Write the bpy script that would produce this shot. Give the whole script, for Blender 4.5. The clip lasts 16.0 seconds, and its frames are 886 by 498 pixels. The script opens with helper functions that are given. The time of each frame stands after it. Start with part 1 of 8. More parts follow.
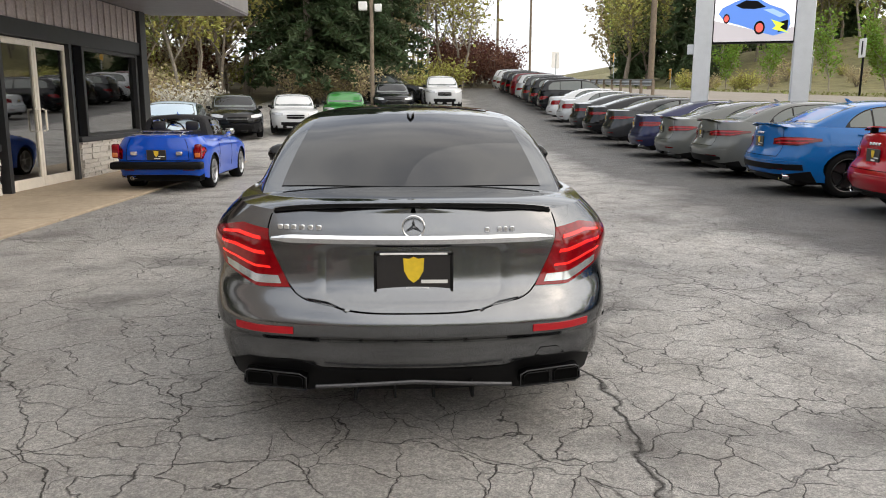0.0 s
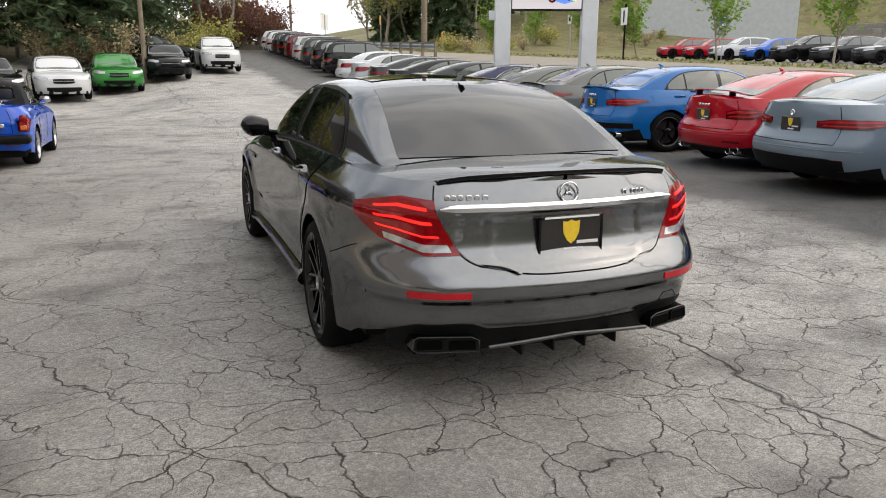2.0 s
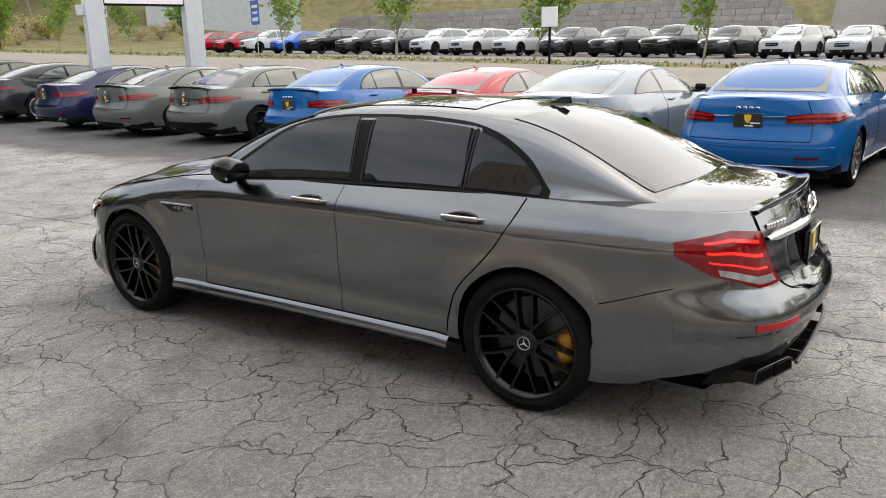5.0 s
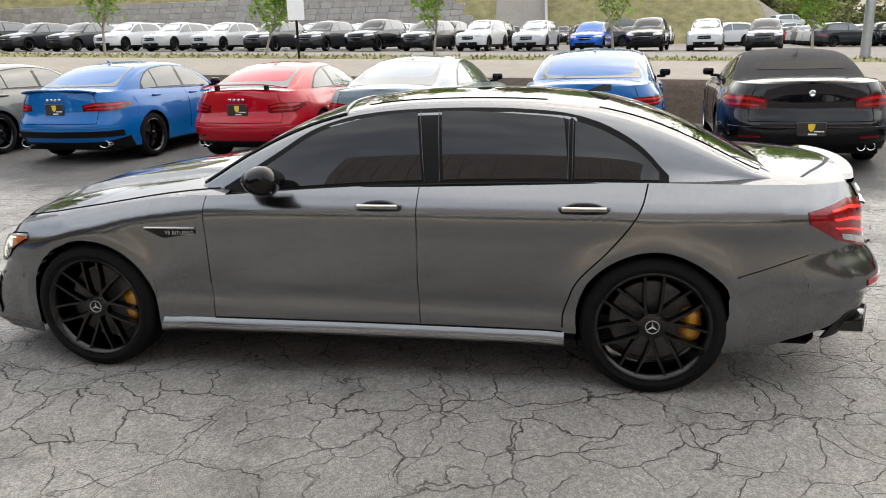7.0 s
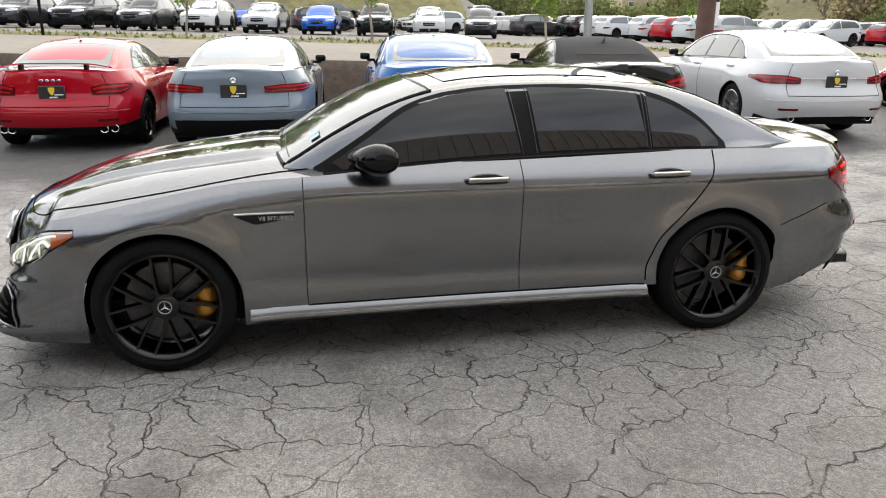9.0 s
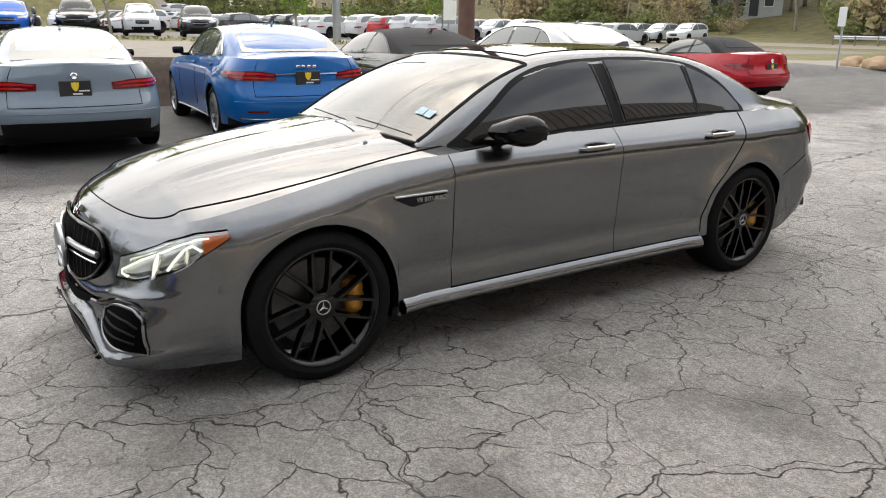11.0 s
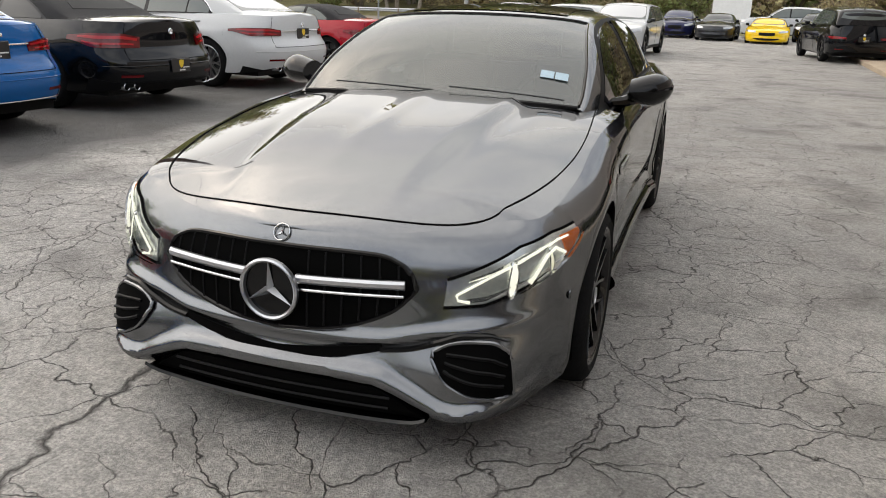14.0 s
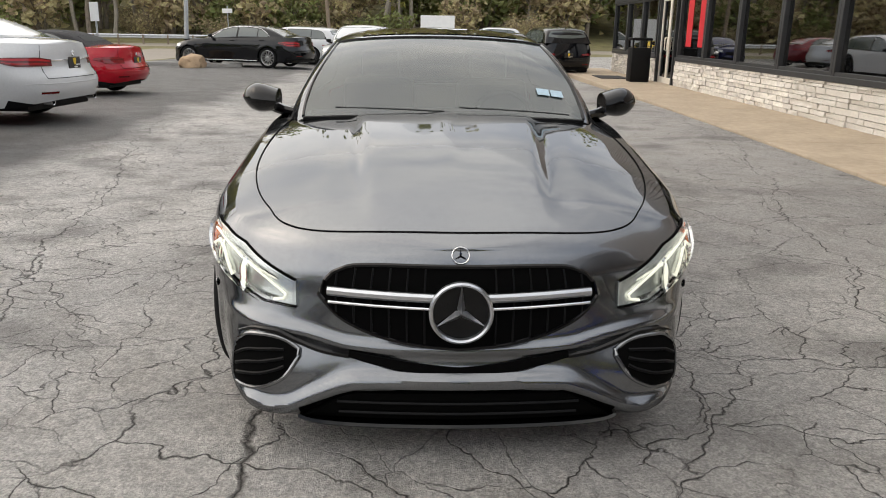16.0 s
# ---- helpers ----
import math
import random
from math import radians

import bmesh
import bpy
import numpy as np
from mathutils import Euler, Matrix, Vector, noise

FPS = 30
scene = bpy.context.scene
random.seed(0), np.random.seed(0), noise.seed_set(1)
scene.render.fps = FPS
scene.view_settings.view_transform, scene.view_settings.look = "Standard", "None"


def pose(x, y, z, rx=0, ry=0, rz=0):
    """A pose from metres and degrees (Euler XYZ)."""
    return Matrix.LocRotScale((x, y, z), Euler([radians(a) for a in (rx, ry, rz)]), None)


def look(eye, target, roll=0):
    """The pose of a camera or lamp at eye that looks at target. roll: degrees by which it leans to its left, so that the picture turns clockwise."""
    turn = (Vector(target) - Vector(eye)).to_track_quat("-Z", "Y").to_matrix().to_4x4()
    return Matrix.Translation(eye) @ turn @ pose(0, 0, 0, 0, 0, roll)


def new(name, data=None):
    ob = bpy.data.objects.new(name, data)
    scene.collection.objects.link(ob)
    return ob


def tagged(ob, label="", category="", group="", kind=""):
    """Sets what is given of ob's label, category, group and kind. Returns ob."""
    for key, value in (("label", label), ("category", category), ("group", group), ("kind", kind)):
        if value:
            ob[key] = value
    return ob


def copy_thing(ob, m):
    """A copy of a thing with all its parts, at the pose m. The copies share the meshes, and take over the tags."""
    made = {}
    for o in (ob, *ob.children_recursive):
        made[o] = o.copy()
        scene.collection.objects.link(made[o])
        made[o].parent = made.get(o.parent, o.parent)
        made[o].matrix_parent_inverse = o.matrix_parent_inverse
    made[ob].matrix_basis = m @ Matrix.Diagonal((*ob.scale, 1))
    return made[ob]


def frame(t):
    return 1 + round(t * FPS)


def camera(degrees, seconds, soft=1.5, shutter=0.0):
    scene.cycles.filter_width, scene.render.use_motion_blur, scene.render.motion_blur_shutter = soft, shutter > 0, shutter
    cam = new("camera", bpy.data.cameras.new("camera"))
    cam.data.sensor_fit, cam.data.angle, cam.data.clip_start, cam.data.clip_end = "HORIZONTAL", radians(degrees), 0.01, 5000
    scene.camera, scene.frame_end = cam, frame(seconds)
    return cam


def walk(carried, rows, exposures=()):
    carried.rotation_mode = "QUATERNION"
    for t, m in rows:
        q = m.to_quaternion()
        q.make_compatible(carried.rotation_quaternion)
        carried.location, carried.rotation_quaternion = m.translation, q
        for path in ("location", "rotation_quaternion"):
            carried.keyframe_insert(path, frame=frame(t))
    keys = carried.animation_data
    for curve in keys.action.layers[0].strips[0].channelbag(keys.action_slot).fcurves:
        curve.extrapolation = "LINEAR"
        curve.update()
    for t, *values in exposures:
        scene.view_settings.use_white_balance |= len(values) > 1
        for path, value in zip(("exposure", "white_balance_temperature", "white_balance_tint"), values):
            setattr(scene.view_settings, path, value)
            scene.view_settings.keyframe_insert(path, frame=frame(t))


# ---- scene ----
cam = camera(59.7, 16.0, soft=1.0)
PATH = [
    (0, (-0.034, -5.461, 1.437), (0.064, -3.498, 1.066), 0.2),
    (0.5, (-0.217, -5.716, 1.473), (-0.034, -3.76, 1.095), 0.4),
    (1, (-0.657, -5.739, 1.491), (-0.329, -3.808, 1.085), 0.5),
    (1.5, (-1.153, -5.51, 1.474), (-0.647, -3.624, 1.042), 0.5),
    (2, (-1.705, -5.326, 1.485), (-1.014, -3.507, 1.023), 0.2),
    (2.5, (-2.176, -5.082, 1.524), (-1.301, -3.349, 1.043), -0.0),
    (3, (-2.559, -4.692, 1.567), (-1.524, -3.052, 1.079), -0.5),
    (3.5, (-2.986, -4.336, 1.601), (-1.784, -2.812, 1.117), -0.7),
    (4, (-3.312, -3.881, 1.601), (-1.959, -2.491, 1.114), -0.9),
    (4.2, (-3.451, -3.679, 1.631), (-2.041, -2.347, 1.143), -0.9),
    (6.3, (-4.435, -1.733, 1.697), (-2.603, -1.121, 1.181), -1.8),
    (6.5, (-4.454, -1.521, 1.68), (-2.599, -0.982, 1.159), -1.8),
    (7, (-4.494, -1.01, 1.698), (-2.596, -0.655, 1.175), -1.6),
    (7.5, (-4.595, -0.523, 1.716), (-2.671, -0.367, 1.19), -1.1),
    (8, (-4.56, -0.015, 1.694), (-2.635, -0.043, 1.152), -1.0),
    (8.5, (-4.627, 0.502, 1.682), (-2.717, 0.29, 1.128), -0.4),
    (9, (-4.64, 0.967, 1.695), (-2.761, 0.586, 1.126), 0.2),
    (9.2, (-4.59, 1.173, 1.666), (-2.729, 0.716, 1.093), 0.5),
    (11.3, (-3.697, 3.19, 1.55), (-2.157, 2.043, 0.992), 0.4),
    (11.5, (-3.581, 3.355, 1.554), (-2.08, 2.155, 1.0), 0.5),
    (12, (-3.158, 3.666, 1.51), (-1.785, 2.319, 0.962), 0.8),
    (12.5, (-2.731, 3.97, 1.472), (-1.5, 2.491, 0.926), 1.2),
    (13, (-2.287, 4.191, 1.455), (-1.234, 2.586, 0.893), 1.5),
    (13.5, (-1.773, 4.341, 1.449), (-0.923, 2.628, 0.861), 1.6),
    (14, (-1.266, 4.488, 1.438), (-0.649, 2.687, 0.825), 1.6),
    (14.5, (-0.792, 4.488, 1.399), (-0.394, 2.629, 0.776), 0.8),
    (15, (-0.337, 4.561, 1.382), (-0.163, 2.668, 0.761), 0.7),
    (15.5, (-0.014, 4.604, 1.38), (-0.01, 2.696, 0.781), 0.7),
    (16, (0.163, 4.802, 1.417), (0.079, 2.88, 0.871), 1.0),
]
walk(cam, [(t, look(eye, target, roll)) for t, eye, target, roll in PATH], [(0, .76, 6650, 9), (4, .82, 6600, 9), (6.5, 1.16, 6500, 9), (9.5, 1.16, 6500, 9), (12, .94, 6600, 9), (14, .80, 6650, 9), (16, .78, 6650, 9)])
# ---------------------------------------------------------------- light
SUN_UP, SUN_FROM = 48.0, 112.0          # degrees above the horizon; compass bearing clockwise from +y
world = bpy.data.worlds.new("sky")
scene.world = world
world.use_nodes = True
wn, wl = world.node_tree.nodes, world.node_tree.links
wn.clear()
sky = wn.new("ShaderNodeTexSky")
sky.sky_type, sky.sun_disc = "NISHITA", False
sky.sun_elevation, sky.sun_rotation = radians(SUN_UP), radians(SUN_FROM)
sky.air_density, sky.dust_density = 1.0, 5.0
cc = wn.new("ShaderNodeTexCoord")
cm = wn.new("ShaderNodeMapping")
cm.inputs["Scale"].default_value = (1.0, 1.0, 2.6)
cn = wn.new("ShaderNodeTexNoise")
cn.inputs["Scale"].default_value, cn.inputs["Detail"].default_value, cn.inputs["Roughness"].default_value = 2.6, 6.0, 0.6
cr = wn.new("ShaderNodeValToRGB")
cr.color_ramp.elements[0].position, cr.color_ramp.elements[0].color = 0.36, (0.45, 0.45, 0.45, 1)
cr.color_ramp.elements[1].position, cr.color_ramp.elements[1].color = 0.62, (1, 1, 1, 1)
cloud = wn.new("ShaderNodeMix")
cloud.data_type = "RGBA"
# thin cloud glows warm round the hidden sun
to_sun = wn.new("ShaderNodeVectorMath")
to_sun.operation = "DOT_PRODUCT"
to_sun.inputs[1].default_value = (math.sin(radians(SUN_FROM)) * math.cos(radians(SUN_UP)), math.cos(radians(SUN_FROM)) * math.cos(radians(SUN_UP)), math.sin(radians(SUN_UP)))
wl.new(cc.outputs["Generated"], to_sun.inputs[0])
near_sun = wn.new("ShaderNodeMapRange")
near_sun.interpolation_type = "SMOOTHSTEP"
for key, v in (("From Min", -.2), ("From Max", 1.0), ("To Min", 0.0), ("To Max", 1.0)):
    near_sun.inputs[key].default_value = v
wl.new(to_sun.outputs["Value"], near_sun.inputs["Value"])
halo = wn.new("ShaderNodeMix")
halo.data_type = "RGBA"
halo.inputs["A"].default_value, halo.inputs["B"].default_value = (7.1, 7.35, 7.85, 1), (11.0, 10.7, 10.3, 1)
wl.new(near_sun.outputs["Result"], halo.inputs["Factor"])
updir = wn.new("ShaderNodeSeparateXYZ")
wl.new(cc.outputs["Generated"], updir.inputs[0])
lowsky = wn.new("ShaderNodeMapRange")
for key, v in (("From Min", 0.0), ("From Max", 1.0), ("To Min", 1.12), ("To Max", .68)):
    lowsky.inputs[key].default_value = v
wl.new(updir.outputs["Z"], lowsky.inputs["Value"])
dim = wn.new("ShaderNodeVectorMath")
dim.operation = "SCALE"
wl.new(halo.outputs["Result"], dim.inputs[0])
wl.new(lowsky.outputs["Result"], dim.inputs["Scale"])
wl.new(dim.outputs[0], cloud.inputs["B"])
bg = wn.new("ShaderNodeBackground")
bg.inputs["Strength"].default_value = 0.13
out = wn.new("ShaderNodeOutputWorld")
wl.new(cc.outputs["Generated"], cm.inputs["Vector"])
wl.new(cm.outputs["Vector"], cn.inputs["Vector"])
wl.new(cn.outputs["Fac"], cr.inputs["Fac"])
wl.new(cr.outputs["Color"], cloud.inputs["Factor"])
wl.new(sky.outputs["Color"], cloud.inputs["A"])
wl.new(cloud.outputs["Result"], bg.inputs["Color"])
wl.new(bg.outputs["Background"], out.inputs["Surface"])
sun = new("sun", bpy.data.lights.new("sun", "SUN"))
sun.data.energy, sun.data.angle, sun.data.color = .55, radians(120), (1.0, 0.96, 0.90)
a = radians(SUN_FROM)
e = radians(SUN_UP)
sun.matrix_world = look((0, 0, 30), (-math.sin(a) * math.cos(e) * 10, -math.cos(a) * math.cos(e) * 10, 30 - math.sin(e) * 10))

# ---------------------------------------------------------------- materials
M = {}


def material(name, color, rough=.5, metal=0.0, coat=0.0, spec=.5, vary=.12, scale=6.0, bump=0.0, bump_scale=60.0, island=0.0, **more):
    """Principled surface with two scales of variation in its colour and a fine relief."""
    m = bpy.data.materials.new(name)
    m.use_nodes = True
    n, l = m.node_tree.nodes, m.node_tree.links
    b = n["Principled BSDF"]
    b.inputs["Roughness"].default_value, b.inputs["Metallic"].default_value = rough, metal
    b.inputs["Specular IOR Level"].default_value = spec
    b.inputs["Coat Weight"].default_value = coat
    b.inputs["Coat Roughness"].default_value = more.get("coat_rough", .03)
    b.inputs["Base Color"].default_value = (*color, 1)
    m.diffuse_color = (*color, 1)
    co = n.new("ShaderNodeTexCoord")
    if vary:
        t1, t2 = n.new("ShaderNodeTexNoise"), n.new("ShaderNodeTexNoise")
        t1.inputs["Scale"].default_value, t1.inputs["Detail"].default_value = scale, 5
        t2.inputs["Scale"].default_value, t2.inputs["Detail"].default_value = scale * 9, 3
        add = n.new("ShaderNodeMath")
        add.operation = "ADD"
        rng = n.new("ShaderNodeMapRange")
        rng.inputs["From Min"].default_value, rng.inputs["From Max"].default_value = .7, 1.3
        rng.inputs["To Min"].default_value, rng.inputs["To Max"].default_value = 1 - vary, 1 + vary
        hsv = n.new("ShaderNodeHueSaturation")
        hsv.inputs["Color"].default_value = (*color, 1)
        l.new(co.outputs["Object"], t1.inputs["Vector"])
        l.new(co.outputs["Object"], t2.inputs["Vector"])
        l.new(t1.outputs["Fac"], add.inputs[0])
        l.new(t2.outputs["Fac"], add.inputs[1])
        l.new(add.outputs[0], rng.inputs["Value"])
        l.new(rng.outputs[0], hsv.inputs["Value"])
        l.new(hsv.outputs["Color"], b.inputs["Base Color"])
        if island:
            g = n.new("ShaderNodeNewGeometry")
            r2 = n.new("ShaderNodeMapRange")
            r2.inputs["To Min"].default_value, r2.inputs["To Max"].default_value = 1 - island, 1 + island
            r3 = n.new("ShaderNodeMapRange")
            r3.inputs["To Min"].default_value, r3.inputs["To Max"].default_value = .5 - island * .07, .5 + island * .07
            mul = n.new("ShaderNodeMath")
            mul.operation = "MULTIPLY"
            l.new(g.outputs["Random Per Island"], r2.inputs["Value"])
            l.new(g.outputs["Random Per Island"], r3.inputs["Value"])
            l.new(r2.outputs[0], mul.inputs[0])
            l.new(rng.outputs[0], mul.inputs[1])
            l.new(mul.outputs[0], hsv.inputs["Value"])
            l.new(r3.outputs[0], hsv.inputs["Hue"])
    if bump:
        t3, bp = n.new("ShaderNodeTexNoise"), n.new("ShaderNodeBump")
        t3.inputs["Scale"].default_value, t3.inputs["Detail"].default_value = bump_scale, 4
        bp.inputs["Strength"].default_value, bp.inputs["Distance"].default_value = bump, .01
        l.new(co.outputs["Object"], t3.inputs["Vector"])
        l.new(t3.outputs["Fac"], bp.inputs["Height"])
        l.new(bp.outputs["Normal"], b.inputs["Normal"])
    if more.get("thin"):   # light passes through a leaf
        tl, mx = n.new("ShaderNodeBsdfTranslucent"), n.new("ShaderNodeMixShader")
        l.new(hsv.outputs["Color"], tl.inputs["Color"])
        mx.inputs[0].default_value = more["thin"]
        l.new(b.outputs[0], mx.inputs[1])
        l.new(tl.outputs[0], mx.inputs[2])
        l.new(mx.outputs[0], n["Material Output"].inputs["Surface"])
    M[name] = m
    return m


def emitter(name, color, strength, base=None):
    m = material(name, base or color, .25, 0, .5, vary=0)
    b = m.node_tree.nodes["Principled BSDF"]
    b.inputs["Emission Color"].default_value = (*color, 1)
    b.inputs["Emission Strength"].default_value = strength
    return m


def paint(name, color, metal=.0, rough=.32, coat=1.0, ior=1.47, edge=1.0):
    """Car paint: a base coat with faint flake under a clear coat; edge: how much of the flake shows at a glancing look."""
    m = material(name, color, rough, metal, coat, vary=.05, scale=40, coat_rough=.02)
    n, l = m.node_tree.nodes, m.node_tree.links
    b = n["Principled BSDF"]
    co = n.new("ShaderNodeTexCoord")
    t, r = n.new("ShaderNodeTexNoise"), n.new("ShaderNodeMapRange")
    t.inputs["Scale"].default_value, t.inputs["Detail"].default_value = 1.7, 6
    r.inputs["To Min"].default_value, r.inputs["To Max"].default_value = .0, .045
    l.new(co.outputs["Object"], t.inputs["Vector"])
    l.new(t.outputs["Fac"], r.inputs["Value"])
    l.new(r.outputs[0], b.inputs["Coat Roughness"])
    b.inputs["Coat IOR"].default_value = ior
    b.inputs["Specular Tint"].default_value = (edge, edge, edge, 1)
    b.inputs["Specular IOR Level"].default_value = .5 if metal > .5 else .03
    return m


def clear_glass(name, tint, ior=1.45, rough=.02, veil=None):
    """Thin tinted glass: lets light through, mirrors more at a glancing look."""
    m = bpy.data.materials.new(name)
    m.use_nodes = True
    n, l = m.node_tree.nodes, m.node_tree.links
    n.remove(n["Principled BSDF"])
    tr, gl, fr, mx = n.new("ShaderNodeBsdfTransparent"), n.new("ShaderNodeBsdfGlossy"), n.new("ShaderNodeFresnel"), n.new("ShaderNodeMixShader")
    tr.inputs["Color"].default_value = (*tint, 1)
    gl.inputs["Roughness"].default_value = rough
    fr.inputs["IOR"].default_value = ior
    l.new(fr.outputs[0], mx.inputs[0])
    through_ = tr.outputs[0]
    if veil:   # milky veil: reflected sky put in as diffuse colour, along with dust
        df, mf = n.new("ShaderNodeBsdfDiffuse"), n.new("ShaderNodeMixShader")
        df.inputs["Color"].default_value = (*veil, 1)
        mf.inputs[0].default_value = .38
        l.new(tr.outputs[0], mf.inputs[1])
        l.new(df.outputs[0], mf.inputs[2])
        through_ = mf.outputs[0]
    l.new(through_, mx.inputs[1])
    l.new(gl.outputs[0], mx.inputs[2])
    l.new(mx.outputs[0], n["Material Output"].inputs["Surface"])
    m.diffuse_color = (*tint, 1)
    M[name] = m
    return m


paint("paint_selenite", (.165, .172, .182), 1.0, .25, ior=1.55, coat=1.0, edge=.08)
paint("paint_blue", (.003, .105, .34), .0, ior=1.42)
paint("paint_sky_blue", (.003, .10, .33), .0, ior=1.42)
paint("paint_red", (.36, .002, .012), .0)
paint("paint_steel_blue", (.155, .195, .235), .05, .35)
paint("paint_black", (.003, .0035, .005), 0, ior=1.42)
paint("paint_white", (.54, .55, .56), 0)
paint("paint_silver", (.42, .43, .44), .2)
paint("paint_grey", (.12, .125, .12), .1)
paint("paint_dark_grey", (.026, .028, .032), .3)
paint("paint_navy", (.012, .016, .06), .3)
paint("paint_green", (.03, .20, .035), .3)
paint("paint_yellow", (.80, .52, .01), 0)
paint("paint_royal_blue", (.004, .075, .52), 0)
paint("paint_bright_blue", (.01, .10, .50), .3)
paint("paint_maroon", (.12, .01, .015), .3)
paint("paint_pale_blue", (.42, .52, .60), .2)
material("tyre", (.008, .008, .0085), .85, spec=.12, vary=.2, bump=.25, bump_scale=90)
material("rim_dark", (.003, .003, .0034), .22, 0, .3, spec=.3, vary=.1)
material("rim_silver", (.48, .48, .49), .28, .9, vary=.08)
material("brake_disc", (.10, .10, .105), .4, .8, vary=.2, scale=30)
material("gold", (.62, .30, .04), .38, .35, .4, vary=.1)
material("chrome", (.72, .73, .75), .10, 1.0, vary=.04)
material("satin_silver", (.55, .56, .58), .28, .95, vary=.05)
material("trim_black", (.005, .005, .0055), .55, spec=.15, vary=.15)
material("trim_gloss", (.003, .003, .0035), .08, 0, .0, spec=.3, vary=.05)
material("gap", (.002, .002, .002), .9, spec=.05, vary=0)
material("plate", (.022, .020, .020), .35, vary=.1)
material("shield", (.75, .52, .03), .45, vary=.1)
material("bar_pale", (.72, .72, .70), .5, vary=.05)
material("car_glass", (.075, .090, .085), .03, 0, 0, spec=.9, vary=.05)
material("far_glass", (.10, .115, .12), .05, 0, 0, spec=.9, vary=.1)
material("tinted_glass", (.003, .003, .0035), .015, 0, 0, spec=.6, vary=0)
material("lamp_red", (.20, .002, .005), .08, 0, .35, spec=.4, vary=.35, scale=40)
material("lamp_red_bar", (.40, .006, .012), .15, 0, .2, vary=.1)
material("lamp_red_deep", (.11, .001, .003), .12, 0, .2, vary=.2, scale=30)
material("lamp_clear", (.42, .43, .44), .12, .5, 1.0, vary=.35, scale=25)
material("lamp_bowl", (.66, .68, .66), .20, .70, vary=.18, scale=9)
material("lamp_reflector", (.80, .81, .80), .10, .95, vary=.3, scale=18)
material("lamp_amber", (.62, .14, .02), .15, 0, 1.0, vary=.15)
emitter("lamp_red_lit", (1.0, .016, .012), .85, (.15, .002, .002))
emitter("lamp_glow", (1.0, .97, .80), .9, (.8, .8, .75))
emitter("lamp_glow_soft", (1.0, .96, .70), .35, (.6, .6, .5))
emitter("lamp_beam", (1.0, .98, .80), .55, (.6, .6, .56))
material("fabric_black", (.010, .010, .012), .85, vary=.2, bump=.3, bump_scale=200)
material("leather", (.022, .021, .021), .55, vary=.15)
material("sticker", (.34, .46, .54), .5, vary=.15, scale=60)
material("plastic_window", (.010, .011, .012), .5, spec=.08, vary=.1)
material("rubber", (.008, .008, .008), .7)
clear_glass("screen_glass", (.36, .42, .40), 1.9, .03, (.085, .105, .10))
clear_glass("lens_glass", (.92, .93, .94))
clear_glass("shop_glass", (.46, .50, .52), 5.0)

# ---------------------------------------------------------------- small builders
def curve(*pts):
    """A smooth curve through (x, value) pairs, flat beyond its ends."""
    xs, ys = np.array([p[0] for p in pts], float), np.array([p[1] for p in pts], float)
    slope = np.diff(ys) / np.diff(xs)
    m = np.gradient(ys, xs) if len(xs) > 2 else np.array([slope[0]] * 2)
    lim = 3 * np.minimum(np.abs(np.r_[slope[0], slope]), np.abs(np.r_[slope, slope[-1]]))
    m = np.clip(m, -lim, lim)

    def f(t):
        t = np.clip(np.asarray(t, float), xs[0], xs[-1])
        i = np.clip(np.searchsorted(xs, t) - 1, 0, len(xs) - 2)
        h = xs[i + 1] - xs[i]
        u = (t - xs[i]) / h
        return ((1 + 2 * u) * (1 - u) ** 2 * ys[i] + u * (1 - u) ** 2 * h * m[i]
                + u * u * (3 - 2 * u) * ys[i + 1] + u * u * (u - 1) * h * m[i + 1])
    return f


def smooth(a, b, t):
    u = np.clip((np.asarray(t, float) - a) / (b - a), 0, 1)
    return u * u * (3 - 2 * u)


def mesh_of(name, verts, faces, mats, indices=None, angle=38, smoothed=True):
    me = bpy.data.meshes.new(name)
    me.from_pydata([tuple(v) for v in verts], [], faces)
    for m in (mats if isinstance(mats, (list, tuple)) else [mats]):
        me.materials.append(m)
    if indices is not None:
        me.polygons.foreach_set("material_index", indices)
    if smoothed:
        me.polygons.foreach_set("use_smooth", [True] * len(me.polygons))
        me.set_sharp_from_angle(angle=radians(angle))
    me.update()
    return me


def part(name, geo, mat, parent=None, label="", angle=38, smoothed=True):
    """One mesh object of (vertices, faces), or of a bmesh, under its parent."""
    if isinstance(geo, bmesh.types.BMesh):
        me = bpy.data.meshes.new(name)
        geo.to_mesh(me)
        geo.free()
        me.materials.append(mat)
        if smoothed:
            me.polygons.foreach_set("use_smooth", [True] * len(me.polygons))
            me.set_sharp_from_angle(angle=radians(angle))
    else:
        me = mesh_of(name, geo[0], geo[1], mat, angle=angle, smoothed=smoothed)
    ob = new(name, me)
    ob.parent = parent
    if label:
        tagged(ob, label)
    return ob


def thing(name, m, label, category, group="", kind=""):
    ob = new(name)
    ob.empty_display_size = 0.2
    ob.matrix_world = m
    return tagged(ob, label, category, group, kind)


